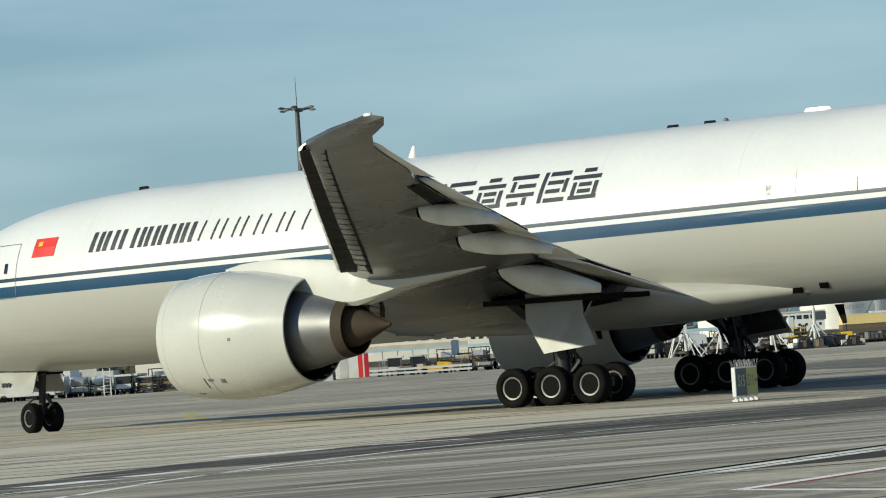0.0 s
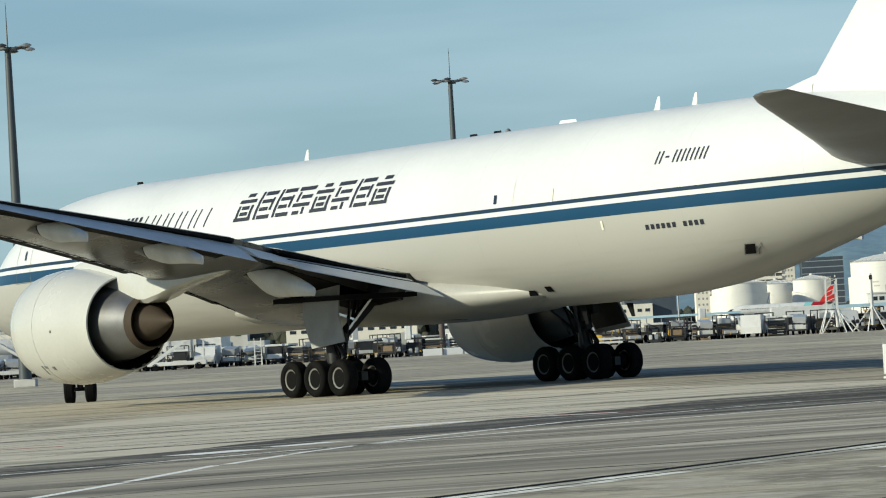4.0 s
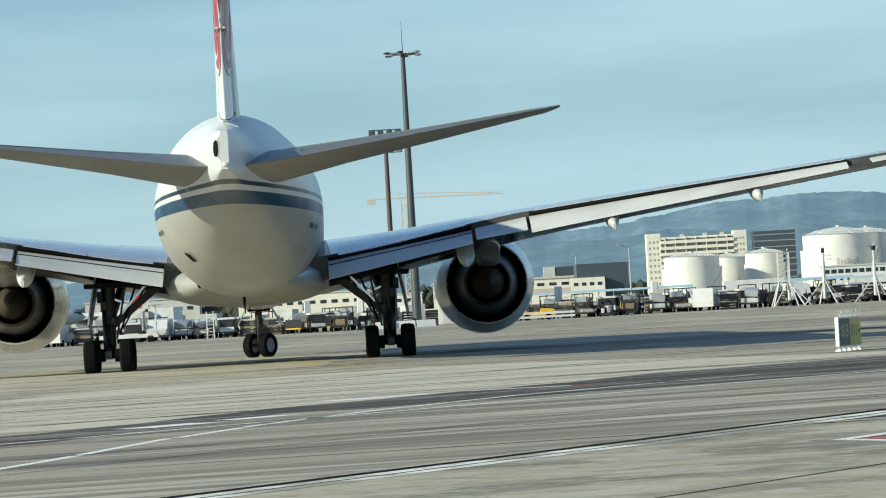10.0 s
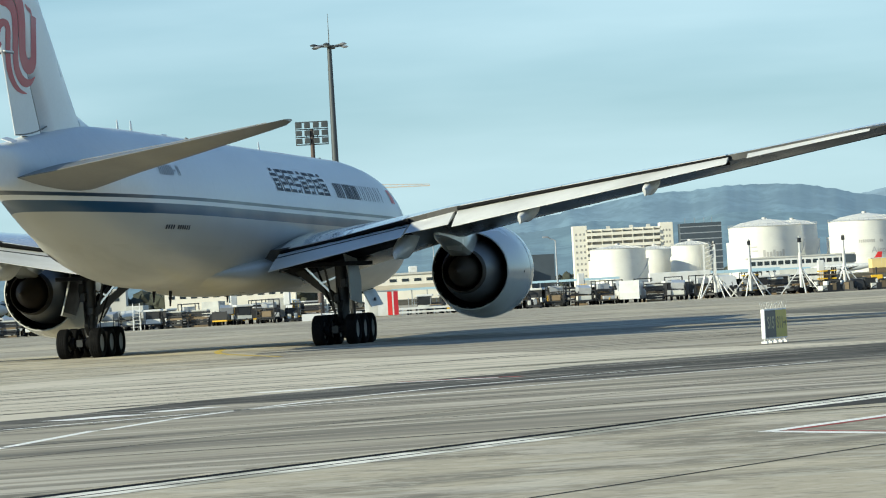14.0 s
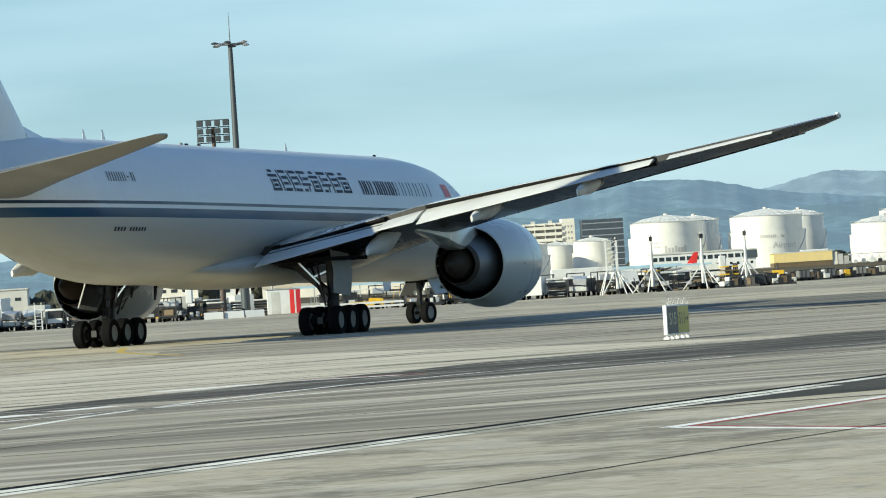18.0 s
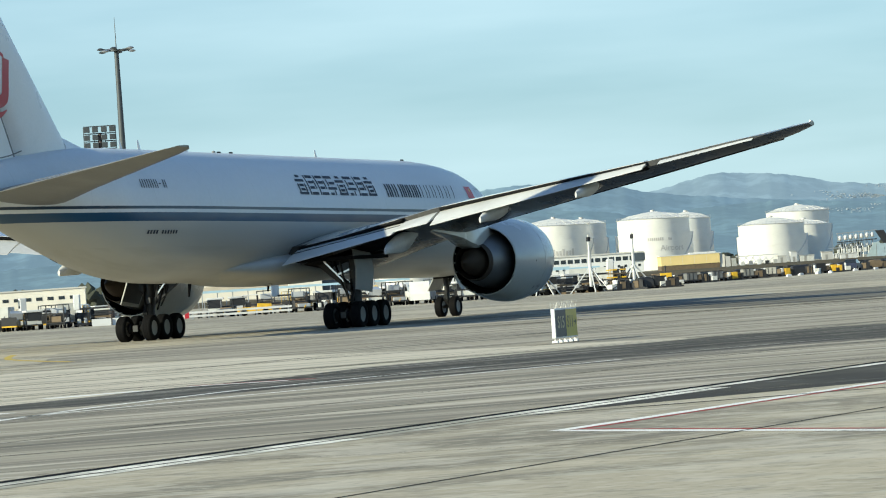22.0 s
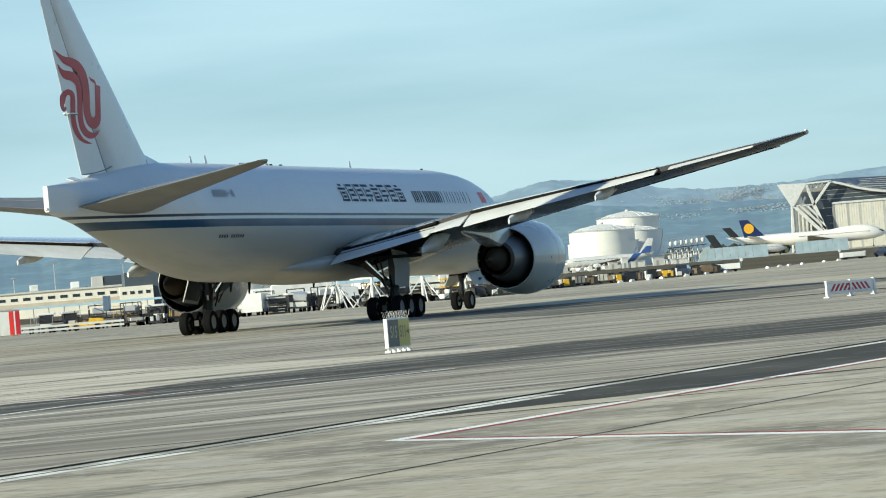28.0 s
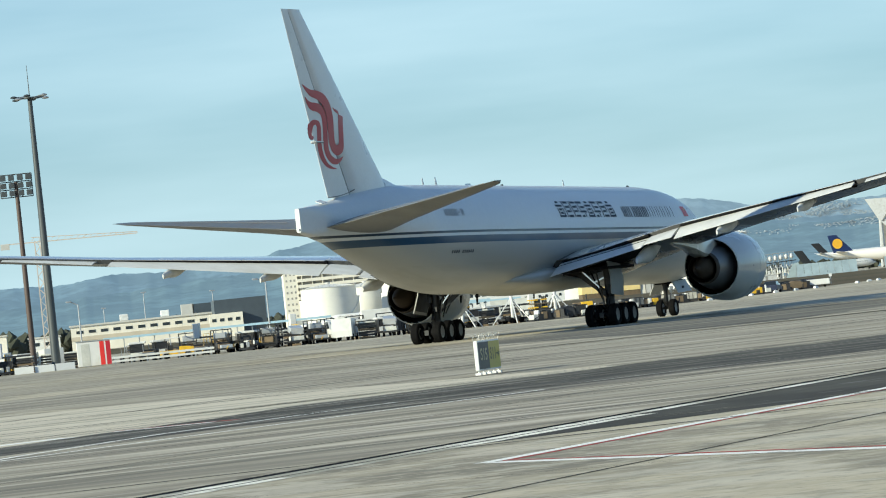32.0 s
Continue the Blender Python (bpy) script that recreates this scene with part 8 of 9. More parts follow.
window_rows(block, (47.4, 49.0, 50.6), [2.2 + 3.1 * i for i in range(9)], 0.8, 1.1, -0.03, "recess")
for x in (5, 18, 30, 39):
    slab("roof_plant", block, "tankgrey", x, x + 2.0, 5, 8, 29.8, 31.2)
office = thing("office_block", pose(168.0, 2290, 0), "dark glazed office block with pale floor bands", "building")
slab("wall", office, "slate", 0, 21.5, 0, 16, 0, 30.2)
for i in range(9):
    slab("floor_band", office, "galv", -0.05, 21.55, -0.12, 0.0, 2.4 + i * 3.2, 2.9 + i * 3.2)
for x in (3, 8, 13, 17):
    slab("roof_mast", office, "galv", x, x + 0.3, 6, 6.3, 30.2, 33.0)

hall = thing("airport_office", pose(168.0, 1900, 0), "long white two-storey building with rows of dark windows", "building")
slab("wall", hall, "white", 0, 46, 0, 14, 0, 8.3)
slab("roof", hall, "tankgrey", -0.4, 46.4, -0.4, 14.4, 8.3, 8.9)
window_rows(hall, [2.0 + 3.0 * i for i in range(15)], (5.4,), 2.2, 1.7, -0.04)
window_rows(hall, [2.0 + 3.0 * i for i in range(15)], (2.4,), 1.1, 1.1, -0.04)
slab("porch", hall, "slate", 40.5, 46.6, -0.6, 0.0, 4.8, 8.2)

shed = thing("freight_hall", pose(0.0, 1500, 0), "long low cream freight hall with a shallow roof", "building")
slab("wall", shed, "cream", 0, 58.8, 0, 40, 0, 8.4)
slab("roof", shed, "tankgrey", -0.5, 59.3, -0.5, 40.5, 8.4, 9.0)
window_rows(shed, [3.0 + 4.2 * i for i in range(13)], (6.0,), 2.4, 1.0, -0.04)
slab("loading_band", shed, "beige", -0.06, 58.86, -0.2, 0, 3.6, 5.0)
for x in (17, 31, 52):
    slab("roof_plant", shed, "body_white", x, x + 3.0, 8, 12, 9.0, 11.2, 0.2)
depot = thing("dark_depot", pose(39.5, 1560, 0), "dark clad depot with a grey stair tower", "building")
slab("wall", depot, "slate", 4, 26.0, 0, 30, 0, 12.6)
slab("stair_tower", depot, "tankgrey", 0, 4.4, 0, 8, 0, 12.8)
depot2 = thing("dark_depot", pose(47.5, 1450, 0), "low dark depot with a beige front", "building")
slab("wall", depot2, "slate", 0, 17, 0, 30, 0, 12.3)
slab("front", depot2, "cream", -2, 9, -3, -0.1, 0, 7.8)
window_rows(depot2, [-0.5 + 2.6 * i for i in range(4)], (5.2,), 1.4, 1.0, -3.04)
canopy = thing("blue_canopy", pose(33.0, 1000, 0), "long pale blue flat canopy roof", "canopy")
slab("roof", canopy, "blueroof", 0, 26, 0, 8, 2.6, 3.1)
for i in range(8):
    slab("post", canopy, "galv", 1 + i * 3.4, 1.2 + i * 3.4, 0.4, 0.6, 0, 2.6)
copy_thing(canopy, pose(97.0, 1200, 0))
copy_thing(canopy, pose(7.0, 980, 0))
copy_thing(canopy, pose(60.0, 900, 0))
for x, y, w, hgt, mat in ((-70, 1580, 47, 8.0, "cream"), (-128, 1620, 42, 9, "tankgrey"), (-192, 1570, 52, 10.5, "cream"), (-15, 1560, 11, 6, "body_white"), (-250, 1650, 53, 10.5, "beige")):
    hut = thing("airport_hall", pose(x, y, 0), "low pale airport hall across the airfield", "building", "low halls across the airfield")
    slab("wall", hut, mat, 0, w, 0, 15, 0, hgt)
    slab("roof", hut, "tankgrey", -0.4, w + 0.4, -0.4, 15.4, hgt, hgt + 0.5)
    window_rows(hut, [2.5 + 4.0 * i for i in range(int(w / 4))], (hgt * 0.55,), 2.2, 1.2, -0.04)

shelter = thing("freight_shelter", pose(186.6, 1600, 0), "long low shelter with a pale yellow front", "building")
slab("front", shelter, surface("pale_yellow_sheet", (0.80, 0.62, 0.27), 0.6, vary=0.06, size=3.0), 0, 21.5, 0, 12, 1.75, 5.2)
slab("base_wall", shelter, "body_brown", 0, 21.5, 0.2, 11.8, 0, 1.75)
slab("roof", shelter, "body_white", -0.4, 21.9, -0.1, 12.4, 5.2, 5.45)
for i in range(4):
    slab("seam", shelter, "cream", 3.4 + i * 4.4, 3.46 + i * 4.4, -0.03, 0, 1.8, 5.1)

slab("tilted_roof", shelter, "body_white", 11.0, 20.5, 3.0, 9.0, 5.5, 6.0, 0.0, "white lean-to roof")
for i in range(3):
    slab("end_bay", shelter, ("cream", "tankgrey", "tarp")[i], 21.6 + i * 2.1, 23.4 + i * 2.1, 0.5, 8.0, 0, 4.6 - 0.8 * i)
pump = thing("pump_station", pose(221.0, 1640, 0), "white pipe bridge with slanting stays beside the tanks", "pump station")
for i in range(5):
    b = bmesh.new()
    beam(b, (i * 2.4, 0, 0.2), (i * 2.4 + 3.0, 0, 3.6 - 0.3 * i), 0.3, 0.3)
    beam(b, (i * 2.4 + 2.0, 0.5, 0.2), (i * 2.4 - 0.4, 0.5, 3.0), 0.25, 0.25)
    part("stay", b, "body_white", pump, "", 0)
    slab("valve_box", pump, ("tarp", "body_grey", "body_white", "body_dark", "tarp")[i], i * 3.1, i * 3.1 + 1.5, -0.8, 0.0, 0.0, 1.3 + 0.3 * (i % 3), 0.05)
slab("deck", pump, "body_white", -1.5, 14.5, 0.0, 1.4, 3.2, 3.6)
for x, w, hgt, mat in ((238.0, 3.4, 2.6, "tankgrey"), (243.0, 2.4, 4.0, "body_white"), (246.5, 5.5, 2.2, "tarp"), (255.0, 4.2, 3.0, "tankgrey"), (262.0, 6.5, 1.8, "body_white")):
    kiosk = thing("pump_kiosk", pose(x, 1660, 0), "small pale kiosk at the foot of the tanks", "kiosk", "kiosks by the tanks")
    slab("wall", kiosk, mat, 0, w, 0, 3, 0, hgt, 0.04)
    slab("roof", kiosk, "tankgrey", -0.2, w + 0.2, -0.2, 3.2, hgt, hgt + 0.2)
    slab("door", kiosk, "recess", w * 0.3, w * 0.3 + 0.9, -0.05, 0.0, 0.1, min(2.0, hgt - 0.2))

# maintenance hangar with white folded supports
hangar = thing("maintenance_hangar", pose(459.6, 2500, 0), "huge hangar with white angular supports and a pale slatted door", "hangar")
slab("hall", hangar, "recess", 31.5, 170, 6, 120, 0, 27.0)
SAG = [(30.8, 39.3), (37.3, 37.5), (45.9, 34.6), (55.0, 32.4), (66.0, 30.6), (90.0, 28.6), (130.0, 27.9), (172.0, 27.6)]
b = bmesh.new()
loft(b, [[(x, -1.0, z + 0.5), (x, 1.4, z + 0.5), (x, 1.4, z - 0.8), (x, -1.0, z - 0.8)] for x, z in SAG])
part("roof_edge", b, "body_white", hangar, "white sagging roof edge", 0)
b = bmesh.new()
loft(b, [[(x, 1.5, z - 0.6), (x, 40.0, 40.6 + 0.6 * math.sin(x * 0.05)), (x, 118.0, 40.0), (x, 118.0, z - 0.8)] for x, z in SAG])
part("upper_roof", b, "slate", hangar, "dark sloping roof", 0)
for k in range(1, 8):
    b = bmesh.new()
    q = k / 8
    for (x0, z0), (x1, z1) in zip(SAG[1:], SAG[2:]):
        beam(b, (x0, 1.3 + 38.3 * q, z0 + (40.6 - z0) * q), (x1, 1.3 + 38.3 * q, z1 + (40.6 - z1) * q), 0.3, 0.25)
    part("roof_seam", b, "tankgrey", hangar, "", 0)
b = bmesh.new()
loft(b, [[(x, 3.5, 26.8), (x, 5.8, 26.8), (x, 5.8, z - 0.8), (x, 3.5, z - 0.8)] for x, z in SAG])
part("front_wall", b, "slate", hangar, "", 0)
b = bmesh.new()
loft(b, [[(20.4, y, 26.7), (30.8, y, 38.6), (32.4, y, 38.2), (32.4, y, 0), (30.0, y, 0)] for y in (3.6, 5.6)])
part("corner_wall", b, "slate", hangar, "", 0)
for k, (x0, x1, z) in enumerate(((22.5, 45.0, 34.0), (24.0, 55.0, 31.5), (21.5, 64.0, 29.0), (23.5, 32.2, 24.0), (25.0, 32.2, 19.5), (27.0, 32.2, 15.0))):
    slab("wall_line", hangar, "tankgrey", x0 + 2.5, x1, 3.3, 3.48, z, z + 0.22)
# wall between the supports, the shade of the slots put into its tone
b = bmesh.new()
loft(b, [[(8.0, y, 26.0), (16.4, y, 38.0), (29.5, y, 38.0), (20.4, y, 26.0), (29.0, y, 0), (6.6, y, 0)] for y in (6.0, 6.5)])
part("shaded_wall", b, "recess", hangar, "dark wall behind the folded supports", 0)
b = bmesh.new()
loft(b, [[(-0.2, y, 39.7), (17.0, y, 39.3), (15.8, y, 37.6), (8.4, y, 26.4), (7.2, y, 26.4)] for y in (-1.6, 0.0)])
part("fold_panel", b, "body_white", hangar, "white triangular panel", 0)
for a, c, w in (((16.4, 38.6), (20.4, 26.7), 1.5), ((30.8, 39.3), (20.4, 26.7), 1.3), ((16.4, 39.0), (31.2, 39.4), 0.8), ((7.4, 26.6), (20.6, 26.6), 0.8), ((7.4, 26.6), (6.1, 0.0), 1.1), ((20.4, 26.7), (30.2, 0.0), 1.7), ((8.6, 26.6), (30.0, 4.0), 1.9), ((12.4, 26.4), (26.4, 12.0), 1.3), ((16.2, 26.4), (24.6, 16.6), 1.1)):
    b = bmesh.new()
    beam(b, (a[0], -0.8, a[1]), (c[0], -0.8, c[1]), 1.4, w)
    part("fold_strut", b, "body_white", hangar, "", 0)
for i in range(5):
    x = 8.6 + i * 2.3
    slab("upright_fin", hangar, "body_white", x - 0.45, x + 0.45, -0.2, 1.6, 0, 25.2 - (x - 8.6) * 1.06)
for i in range(4):
    b = bmesh.new()
    beam(b, (19.0 + i * 2.6, 1.0, 38.8), (18.2 + i * 2.2, 1.0, 34.6 + 0.7 * i), 0.8, 0.8)
    part("hanging_fin", b, "body_white", hangar, "", 0)
for i in range(2):
    b = bmesh.new()
    beam(b, (10.6 + i * 2.8, 1.0, 27.0), (13.6 + i * 2.4, 1.0, 31.4), 0.9, 1.2)
    part("hanging_fin", b, "body_white", hangar, "", 0)
slab("door_lintel", hangar, "body_white", 31.5, 172, 2.2, 3.4, 26.0, 27.1)
slab("door_post", hangar, "recess", 31.4, 32.8, 2.6, 3.4, 0, 25.9)
slab("door_backing", hangar, "cream", 32.9, 170, 3.0, 3.4, 0, 25.9)
for i in range(96):
    slab("door_slat", hangar, "cream" if i % 5 else "tarp", 33.0 + i * 1.42, 34.1 + i * 1.42, 2.75, 2.99, 0, 25.9)

# construction crane
crane = thing("tower_crane", pose(-8.2, 1500, 0), "pale orange tower crane with a long jib", "crane")
b = bmesh.new()
for x, y in ((-0.9, -0.9), (0.9, -0.9), (0.9, 0.9), (-0.9, 0.9)):
    beam(b, (x, y, 0), (x, y, 39), 0.35, 0.35)
for i in range(19):
    z = i * 2.05
    s = 1 if i % 2 else -1
    beam(b, (-0.9 * s, -0.9, z), (0.9 * s, -0.9, z + 2.05), 0.25, 0.25)
    beam(b, (0.9, -0.9 * s, z), (0.9, 0.9 * s, z + 2.05), 0.25, 0.25)
part("tower", b, "crane", crane)
b = bmesh.new()
beam(b, (-12.5, 0, 38.6), (34, 0, 38.2), 0.35, 0.35)
beam(b, (-2, 0, 40.2), (34, 0, 38.7), 0.25, 0.25)
for i in range(16):
    beam(b, (-2 + i * 2.2, 0, 38.6), (-1 + i * 2.2, 0, 40.1 - i * 0.09), 0.15, 0.15)
part("jib", b, "crane", crane)
slab("counterweight", crane, "tankgrey", -12.5, -9.5, -0.6, 0.6, 36.8, 38.6)
slab("cab", crane, "body_white", 0.9, 2.6, -1.6, -0.4, 36.6, 38.4)
for x, y, hgt in ((26.0, 1520, 18.0), (12.0, 1530, 14.0), (49.0, 1500, 16.0), (400, 1650, 8), (437, 1650, 9)):
    slim = thing("light_pole", pose(x, y, 0), "slim grey light pole among the halls", "pole", "light poles among the halls")
    b = bmesh.new()
    bar(b, (0, 0, 0), (0, 0, hgt), 0.22, 0.14, 8)
    part("pole", b, "galv", slim)
    b = bmesh.new()
    box(b, -0.9, 0.9, -0.3, 0.3, hgt - 0.1, hgt + 0.3, 0.05)
    part("lamp_head", b, "galv", slim)


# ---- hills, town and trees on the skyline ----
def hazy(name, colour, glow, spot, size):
    """The plain backdrop of far slopes, with haze put into their colour and glow."""
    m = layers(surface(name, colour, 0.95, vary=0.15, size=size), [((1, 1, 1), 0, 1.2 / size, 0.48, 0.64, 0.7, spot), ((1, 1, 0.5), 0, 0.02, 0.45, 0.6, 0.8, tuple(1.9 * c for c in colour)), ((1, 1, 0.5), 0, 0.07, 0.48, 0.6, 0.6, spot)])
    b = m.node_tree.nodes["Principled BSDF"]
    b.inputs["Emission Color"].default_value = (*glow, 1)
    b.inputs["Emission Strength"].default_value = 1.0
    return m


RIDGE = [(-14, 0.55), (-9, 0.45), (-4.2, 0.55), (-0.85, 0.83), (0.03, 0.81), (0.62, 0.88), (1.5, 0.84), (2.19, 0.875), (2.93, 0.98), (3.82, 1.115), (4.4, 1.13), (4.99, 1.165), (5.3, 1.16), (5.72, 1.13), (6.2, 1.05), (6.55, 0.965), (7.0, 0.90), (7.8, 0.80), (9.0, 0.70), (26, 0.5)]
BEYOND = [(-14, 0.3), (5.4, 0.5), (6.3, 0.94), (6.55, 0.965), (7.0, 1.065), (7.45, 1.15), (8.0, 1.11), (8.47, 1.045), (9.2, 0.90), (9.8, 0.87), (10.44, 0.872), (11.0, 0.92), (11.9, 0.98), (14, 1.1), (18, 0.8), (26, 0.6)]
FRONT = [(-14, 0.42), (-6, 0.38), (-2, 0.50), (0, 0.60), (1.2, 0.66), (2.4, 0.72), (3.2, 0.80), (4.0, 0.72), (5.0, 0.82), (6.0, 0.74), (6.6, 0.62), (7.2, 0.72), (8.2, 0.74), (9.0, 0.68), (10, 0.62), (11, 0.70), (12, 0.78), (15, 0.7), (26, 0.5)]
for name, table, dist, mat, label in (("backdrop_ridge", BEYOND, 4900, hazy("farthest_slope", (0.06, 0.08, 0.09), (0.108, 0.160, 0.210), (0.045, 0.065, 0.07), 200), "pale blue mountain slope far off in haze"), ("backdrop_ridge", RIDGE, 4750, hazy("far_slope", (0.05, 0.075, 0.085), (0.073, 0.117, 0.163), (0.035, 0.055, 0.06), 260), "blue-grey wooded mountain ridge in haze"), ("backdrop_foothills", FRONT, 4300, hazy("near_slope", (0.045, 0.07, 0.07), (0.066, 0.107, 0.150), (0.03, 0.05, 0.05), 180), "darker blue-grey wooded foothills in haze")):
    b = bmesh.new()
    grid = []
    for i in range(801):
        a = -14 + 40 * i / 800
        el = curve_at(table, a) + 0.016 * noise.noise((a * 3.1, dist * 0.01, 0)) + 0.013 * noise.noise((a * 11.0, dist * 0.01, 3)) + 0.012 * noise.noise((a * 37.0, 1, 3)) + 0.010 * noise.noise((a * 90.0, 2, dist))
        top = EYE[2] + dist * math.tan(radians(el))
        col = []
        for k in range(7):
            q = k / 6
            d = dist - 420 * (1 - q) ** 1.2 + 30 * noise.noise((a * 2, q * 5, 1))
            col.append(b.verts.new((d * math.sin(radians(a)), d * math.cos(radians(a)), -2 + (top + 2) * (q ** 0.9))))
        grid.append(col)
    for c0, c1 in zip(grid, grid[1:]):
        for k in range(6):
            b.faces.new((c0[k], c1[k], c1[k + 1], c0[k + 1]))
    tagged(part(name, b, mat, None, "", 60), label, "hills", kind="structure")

# a town on the slope: many tiny pale houses, distance haze in their colour
b = bmesh.new()
rt = random.Random(5)
for i in range(3200):
    a = rt.gauss(9.95, 0.5) if i % 5 else rt.uniform(8.7, 12.2)
    el = rt.gauss(0.70, 0.085) - 0.02 * abs(a - 10)
    if el < 0.52 or el > 0.87 or noise.noise((a * 2.5, el * 9, 0.3)) < -0.22 + 0.16 * max(0, abs(a - 9.9) - 0.7):
        continue
    # stand each house on the slope behind it
    table, dist = (FRONT, 4300) if el < curve_at(FRONT, a) - 0.03 else (BEYOND, 4900)
    top = EYE[2] + dist * math.tan(radians(curve_at(table, a)))
    q = 0.8
    for k in range(6):
        d = dist - 420 * (1 - q) ** 1.2
        q = min(0.97, max(0.05, ((EYE[2] + d * math.tan(radians(el)) + 2) / (top + 2)) ** (1 / 0.9)))
    d += 30 * noise.noise((a * 2, q * 5, 1)) - 5
    x, y = d * math.sin(radians(a)), d * math.cos(radians(a))
    z = EYE[2] + d * math.tan(radians(el))
    w, hh = rt.uniform(0.3, 1.1), rt.uniform(0.25, 0.7)
    v = [b.verts.new((x + w * px, y + 9 * py, z + hh * pz)) for pz in (0, 1) for px, py in ((-0.5, 0), (0.5, 0), (0.5, 1), (-0.5, 1))]
    for q in ((0, 1, 5, 4), (1, 2, 6, 5), (2, 3, 7, 6), (3, 0, 4, 7), (4, 5, 6, 7), (3, 2, 1, 0)):
        b.faces.new([v[k] for k in q])
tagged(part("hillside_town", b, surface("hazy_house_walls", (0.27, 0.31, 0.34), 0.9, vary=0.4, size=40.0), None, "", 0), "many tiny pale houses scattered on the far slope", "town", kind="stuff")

# rows of bare winter trees and bushes far off
b = bmesh.new()
for i in range(420):
    x = rt.uniform(-260, 620)
    y = rt.uniform(2600, 2900) if x > 60 else rt.uniform(1650, 1800)
    hgt = rt.uniform(4, 9)
    for k in range(5):
        m = Matrix.Translation((x + rt.uniform(-3, 3), y + rt.uniform(-3, 3), hgt * rt.uniform(0.3, 0.8))) @ Matrix.Diagonal((rt.uniform(2, 4), rt.uniform(2, 4), hgt * rt.uniform(0.25, 0.45), 1))
        bmesh.ops.create_icosphere(b, subdivisions=1, radius=1.0, matrix=m)
for v in b.verts:
    v.co += Vector((rt.uniform(-0.7, 0.7), rt.uniform(-0.7, 0.7), rt.uniform(-0.7, 0.7)))
tagged(part("tree_belt", b, surface("winter_scrub", (0.045, 0.05, 0.035), 0.95, vary=0.4, size=4.0), None, "", 0), "dark belt of trees and scrub behind the halls", "trees", kind="stuff")


# ---- motion ----
JET_ROWS = [
    (0.0, 10.56, 144.02, 144.44),
    (0.5, 8.91, 145.27, 142.79),
    (1.0, 7.33, 146.58, 141.07),
    (1.5, 5.81, 147.94, 139.21),
    (2.0, 4.37, 149.31, 137.10),
    (2.5, 2.97, 150.69, 134.90),
    (4.5, -1.70, 156.05, 123.56),
    (5.0, -2.63, 157.51, 120.67),
    (5.5, -3.48, 159.03, 117.70),
    (6.0, -4.28, 160.60, 114.62),
    (6.5, -4.98, 162.19, 111.45),
    (7.0, -5.59, 163.77, 108.25),
    (7.5, -6.10, 165.27, 105.13),
    (8.0, -6.50, 166.72, 102.15),
    (8.5, -6.81, 168.17, 99.25),
    (9.0, -7.05, 169.62, 96.45),
    (9.5, -7.19, 171.10, 93.79),
    (10.0, -7.26, 172.59, 91.43),
    (10.5, -7.30, 174.09, 89.23),
    (11.0, -7.27, 175.60, 87.23),
    (11.5, -7.18, 177.14, 85.43),
    (12.0, -7.05, 178.69, 83.70),
    (12.5, -6.87, 180.23, 82.00),
    (13.0, -6.64, 181.75, 80.37),
    (13.5, -6.39, 183.26, 78.78),
    (14.0, -6.08, 184.76, 77.25),
    (14.5, -5.72, 186.28, 75.79),
    (15.0, -5.33, 187.83, 74.38),
    (15.5, -4.87, 189.41, 73.04),
    (17.5, -2.65, 196.46, 68.51),
    (18.0, -1.94, 198.28, 67.59),
    (18.5, -1.19, 200.11, 66.75),
    (19.0, -0.39, 201.96, 66.10),
    (19.5, 0.44, 203.83, 65.66),
    (20.0, 1.28, 205.72, 65.35),
    (20.5, 2.14, 207.62, 65.12),
    (21.0, 3.04, 209.55, 64.93),
    (21.5, 3.96, 211.49, 64.78),
    (22.0, 4.88, 213.47, 64.66),
    (22.5, 5.86, 215.47, 64.63),
    (23.0, 6.82, 217.49, 64.58),
    (23.5, 7.80, 219.51, 64.50),
    (24.0, 8.78, 221.53, 64.39),
    (24.5, 9.76, 223.57, 64.25),
    (25.0, 10.79, 225.62, 64.16),
    (25.5, 11.80, 227.71, 64.14),
    (26.0, 12.86, 229.85, 64.14),
    (26.5, 13.93, 232.01, 64.14),
    (28.5, 18.40, 241.03, 63.79),
    (29.0, 19.57, 243.33, 63.62),
    (29.5, 20.70, 245.62, 63.48),
    (30.0, 21.84, 247.87, 63.32),
    (30.5, 22.96, 250.12, 63.20),
    (31.0, 24.10, 252.36, 63.15),
    (31.5, 25.23, 254.61, 63.16),
    (32.0, 26.37, 256.86, 63.25),
]


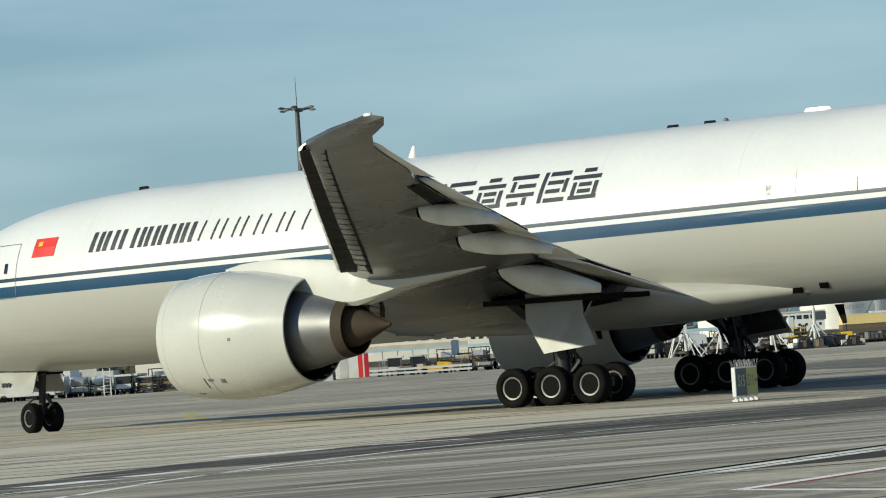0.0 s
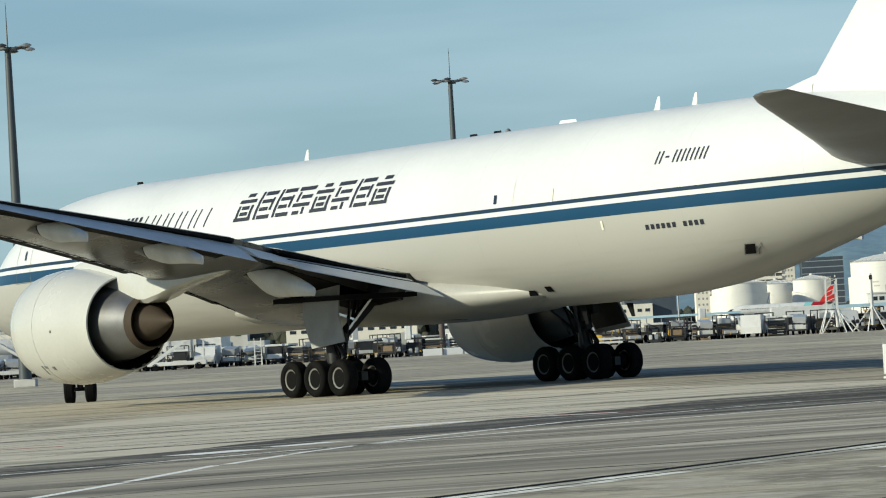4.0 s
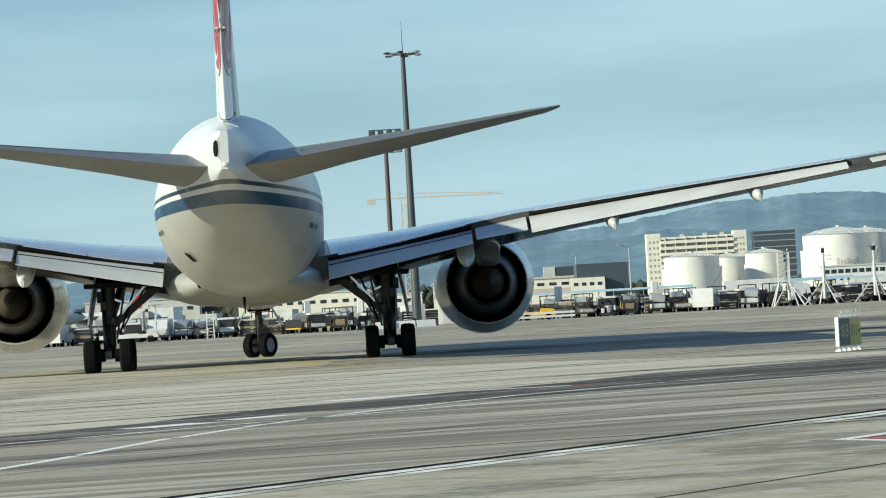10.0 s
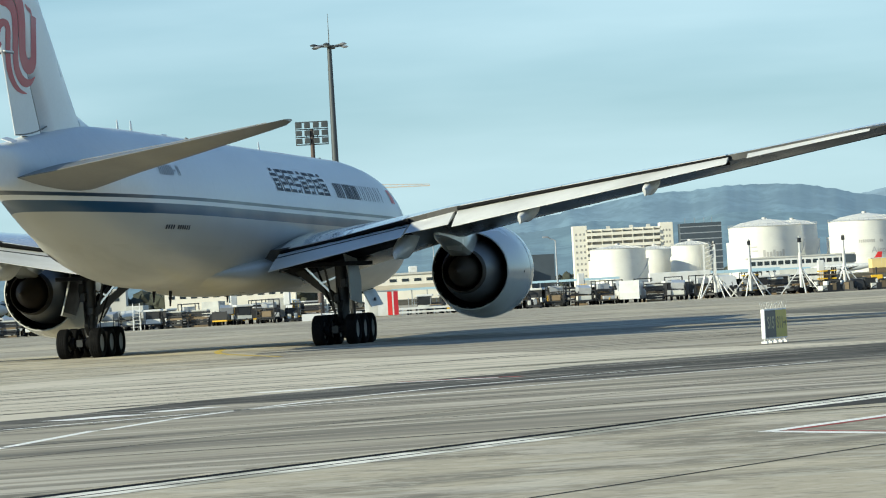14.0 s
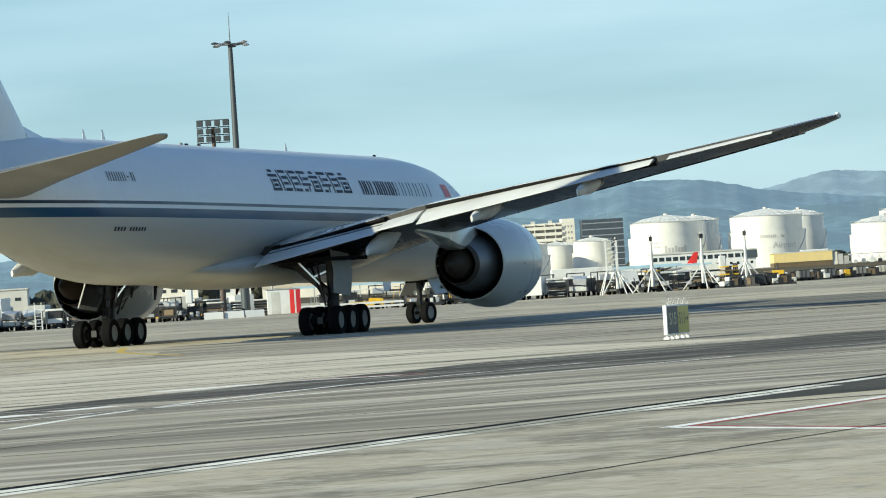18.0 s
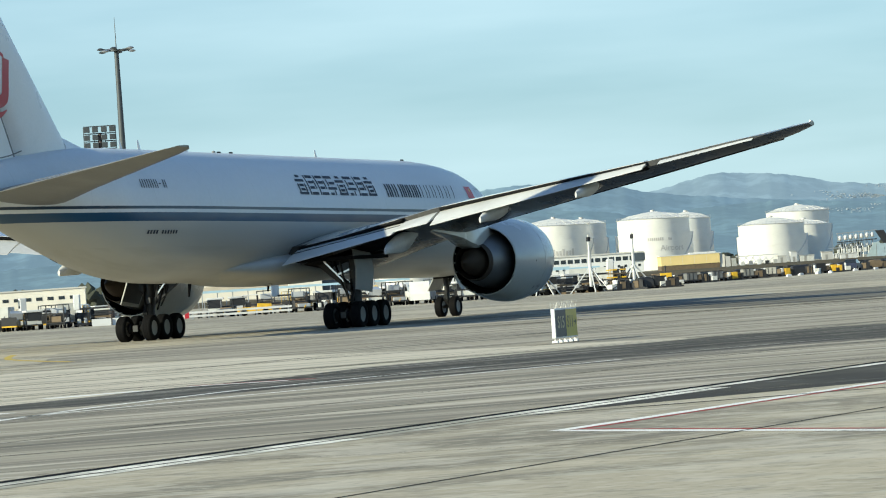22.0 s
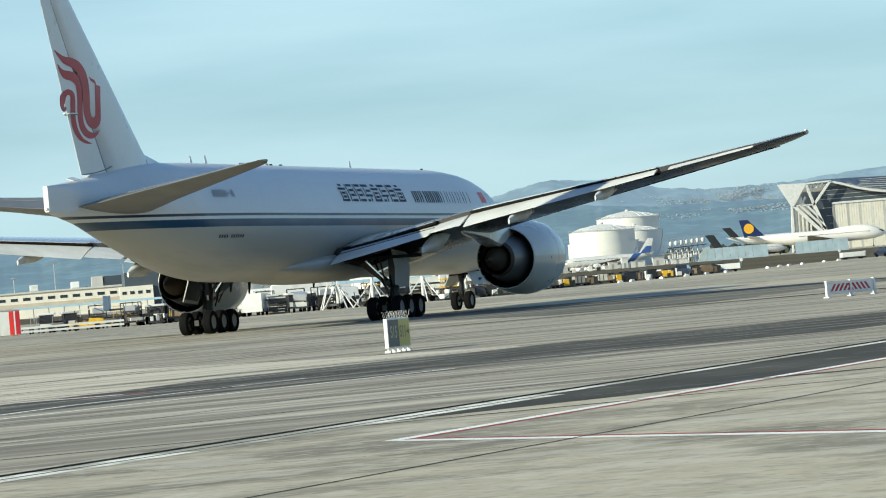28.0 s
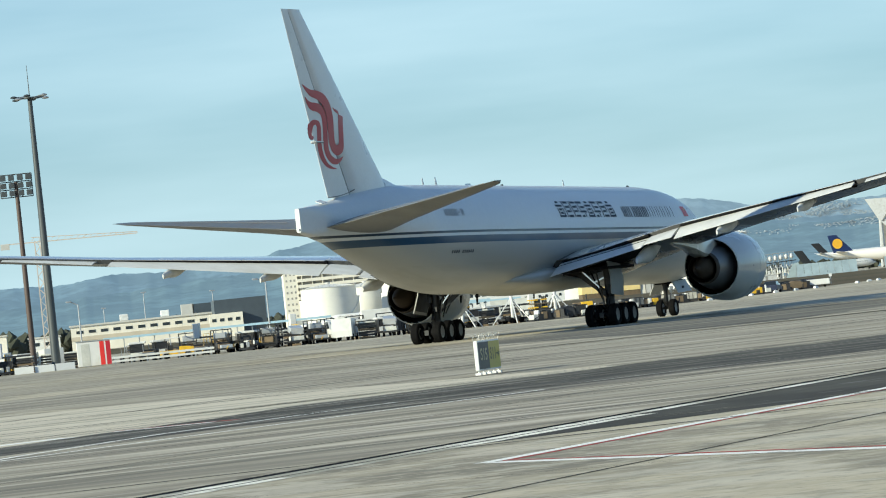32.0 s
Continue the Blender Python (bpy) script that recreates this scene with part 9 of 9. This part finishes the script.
def motions():
    def jet_at(t):
        k = max(0, min(len(JET_ROWS) - 2, sum(1 for r in JET_ROWS if r[0] <= t) - 1))
        a, b = JET_ROWS[k], JET_ROWS[k + 1]
        u = (t - a[0]) / (b[0] - a[0])
        return [p + (q - p) * u for p, q in zip(a, b)]

    # the apron falls away under the right gear in the middle of the turn
    def lean_at(t):
        return curve_at([(0.0, 0.15), (2.5, 0.15), (4.5, 0.15), (6.0, 0.2), (8.0, 0.4), (9.0, 0.45), (10.5, 0.3), (12.0, 0.06), (14.0, 0.0), (17.5, 0.0), (32.0, 0.0)], t)

    walk(jet, [(t, pose(x, y, 0, 0, 0, h) @ pose(0, 0, 0, lean_at(t))) for t, x, y, h in JET_ROWS])
    # wheels roll with the way, the nose pair steers into the turn
    rows = {i: [] for i in range(len(wheels))}
    roll = {i: 0.0 for i in range(len(wheels))}
    steps = int(32.0 / 0.2)
    for k in range(steps + 1):
        t = k * 0.2
        ta, tb = max(t - 0.6, 0.0), min(t + 0.6, 32.0)
        a, b = jet_at(ta), jet_at(tb)
        way = math.hypot(b[1] - a[1], b[2] - a[2]) / (tb - ta)
        turn = radians(b[3] - a[3]) / (tb - ta)
        steer = math.atan2(25.88 * turn, max(way, 0.5))
        for i, (hub, kind, x, y, z) in enumerate(wheels):
            if kind == "main":
                m = Matrix.Translation((x, y, z)) @ Matrix.Rotation(roll[i], 4, "Y")
                speed = way - turn * y
            else:
                m = Matrix.Translation((x, 0, z)) @ Matrix.Rotation(steer, 4, "Z") @ Matrix.Translation((0, y, 0)) @ Matrix.Rotation(roll[i], 4, "Y")
                speed = math.hypot(way, 25.88 * turn)
            rows[i].append((t, pose(0, 0, 0, -lean_at(t)) @ m))
            roll[i] += min(speed * 0.2 / z, 1.5)
    for i, (hub, kind, x, y, z) in enumerate(wheels):
        walk(hub, rows[i])
    # far airliners: one rolls out after landing, one taxies, one takes off
    walk(lander, [(0.0, pose(244, 1480, 0, 0, 0, 180)), (5.0, pose(62, 1480, 0, 0, 0, 180)), (6.2, pose(16, 1480, 0, 0, 0, 180)), (7.8, pose(-42, 1480, 0, 0, 0, 180)), (9.0, pose(-84, 1480, 0, 0, 0, 180)), (12.0, pose(-180, 1480, 0, 0, 0, 180)), (32.0, pose(-700, 1480, 0, 0, 0, 180))])
    walk(taxier, [(0.0, pose(262, 1800, 0, 0, 0, 180)), (14.0, pose(198, 1800, 0, 0, 0, 180)), (15.5, pose(187, 1800, 0, 0, 0, 180)), (17.5, pose(168, 1800, 0, 0, 0, 180)), (19.0, pose(153, 1800, 0, 0, 0, 180)), (20.5, pose(143, 1800, 0, 0, 0, 180)), (22.0, pose(136, 1800, 0, 0, 0, 180)), (26.0, pose(124, 1800, 0, 0, 0, 180)), (32.0, pose(119, 1800, 0, 0, 0, 180))])
    climb = []
    for t, x, z, up in ((0.0, 2385, 0, 0), (28.0, 255, 0, 0), (29.5, 140, 4, 6), (30.4, 67, 10.5, 9), (31.0, 19.5, 14.5, 10), (31.4, -11.3, 17.2, 10), (32.0, -58, 22, 10)):
        climb.append((t, pose(x, 1790, z, 0, 0, 180) @ pose(0, 0, 0, 0, -up, 0)))
    walk(climber, climb)


motions()
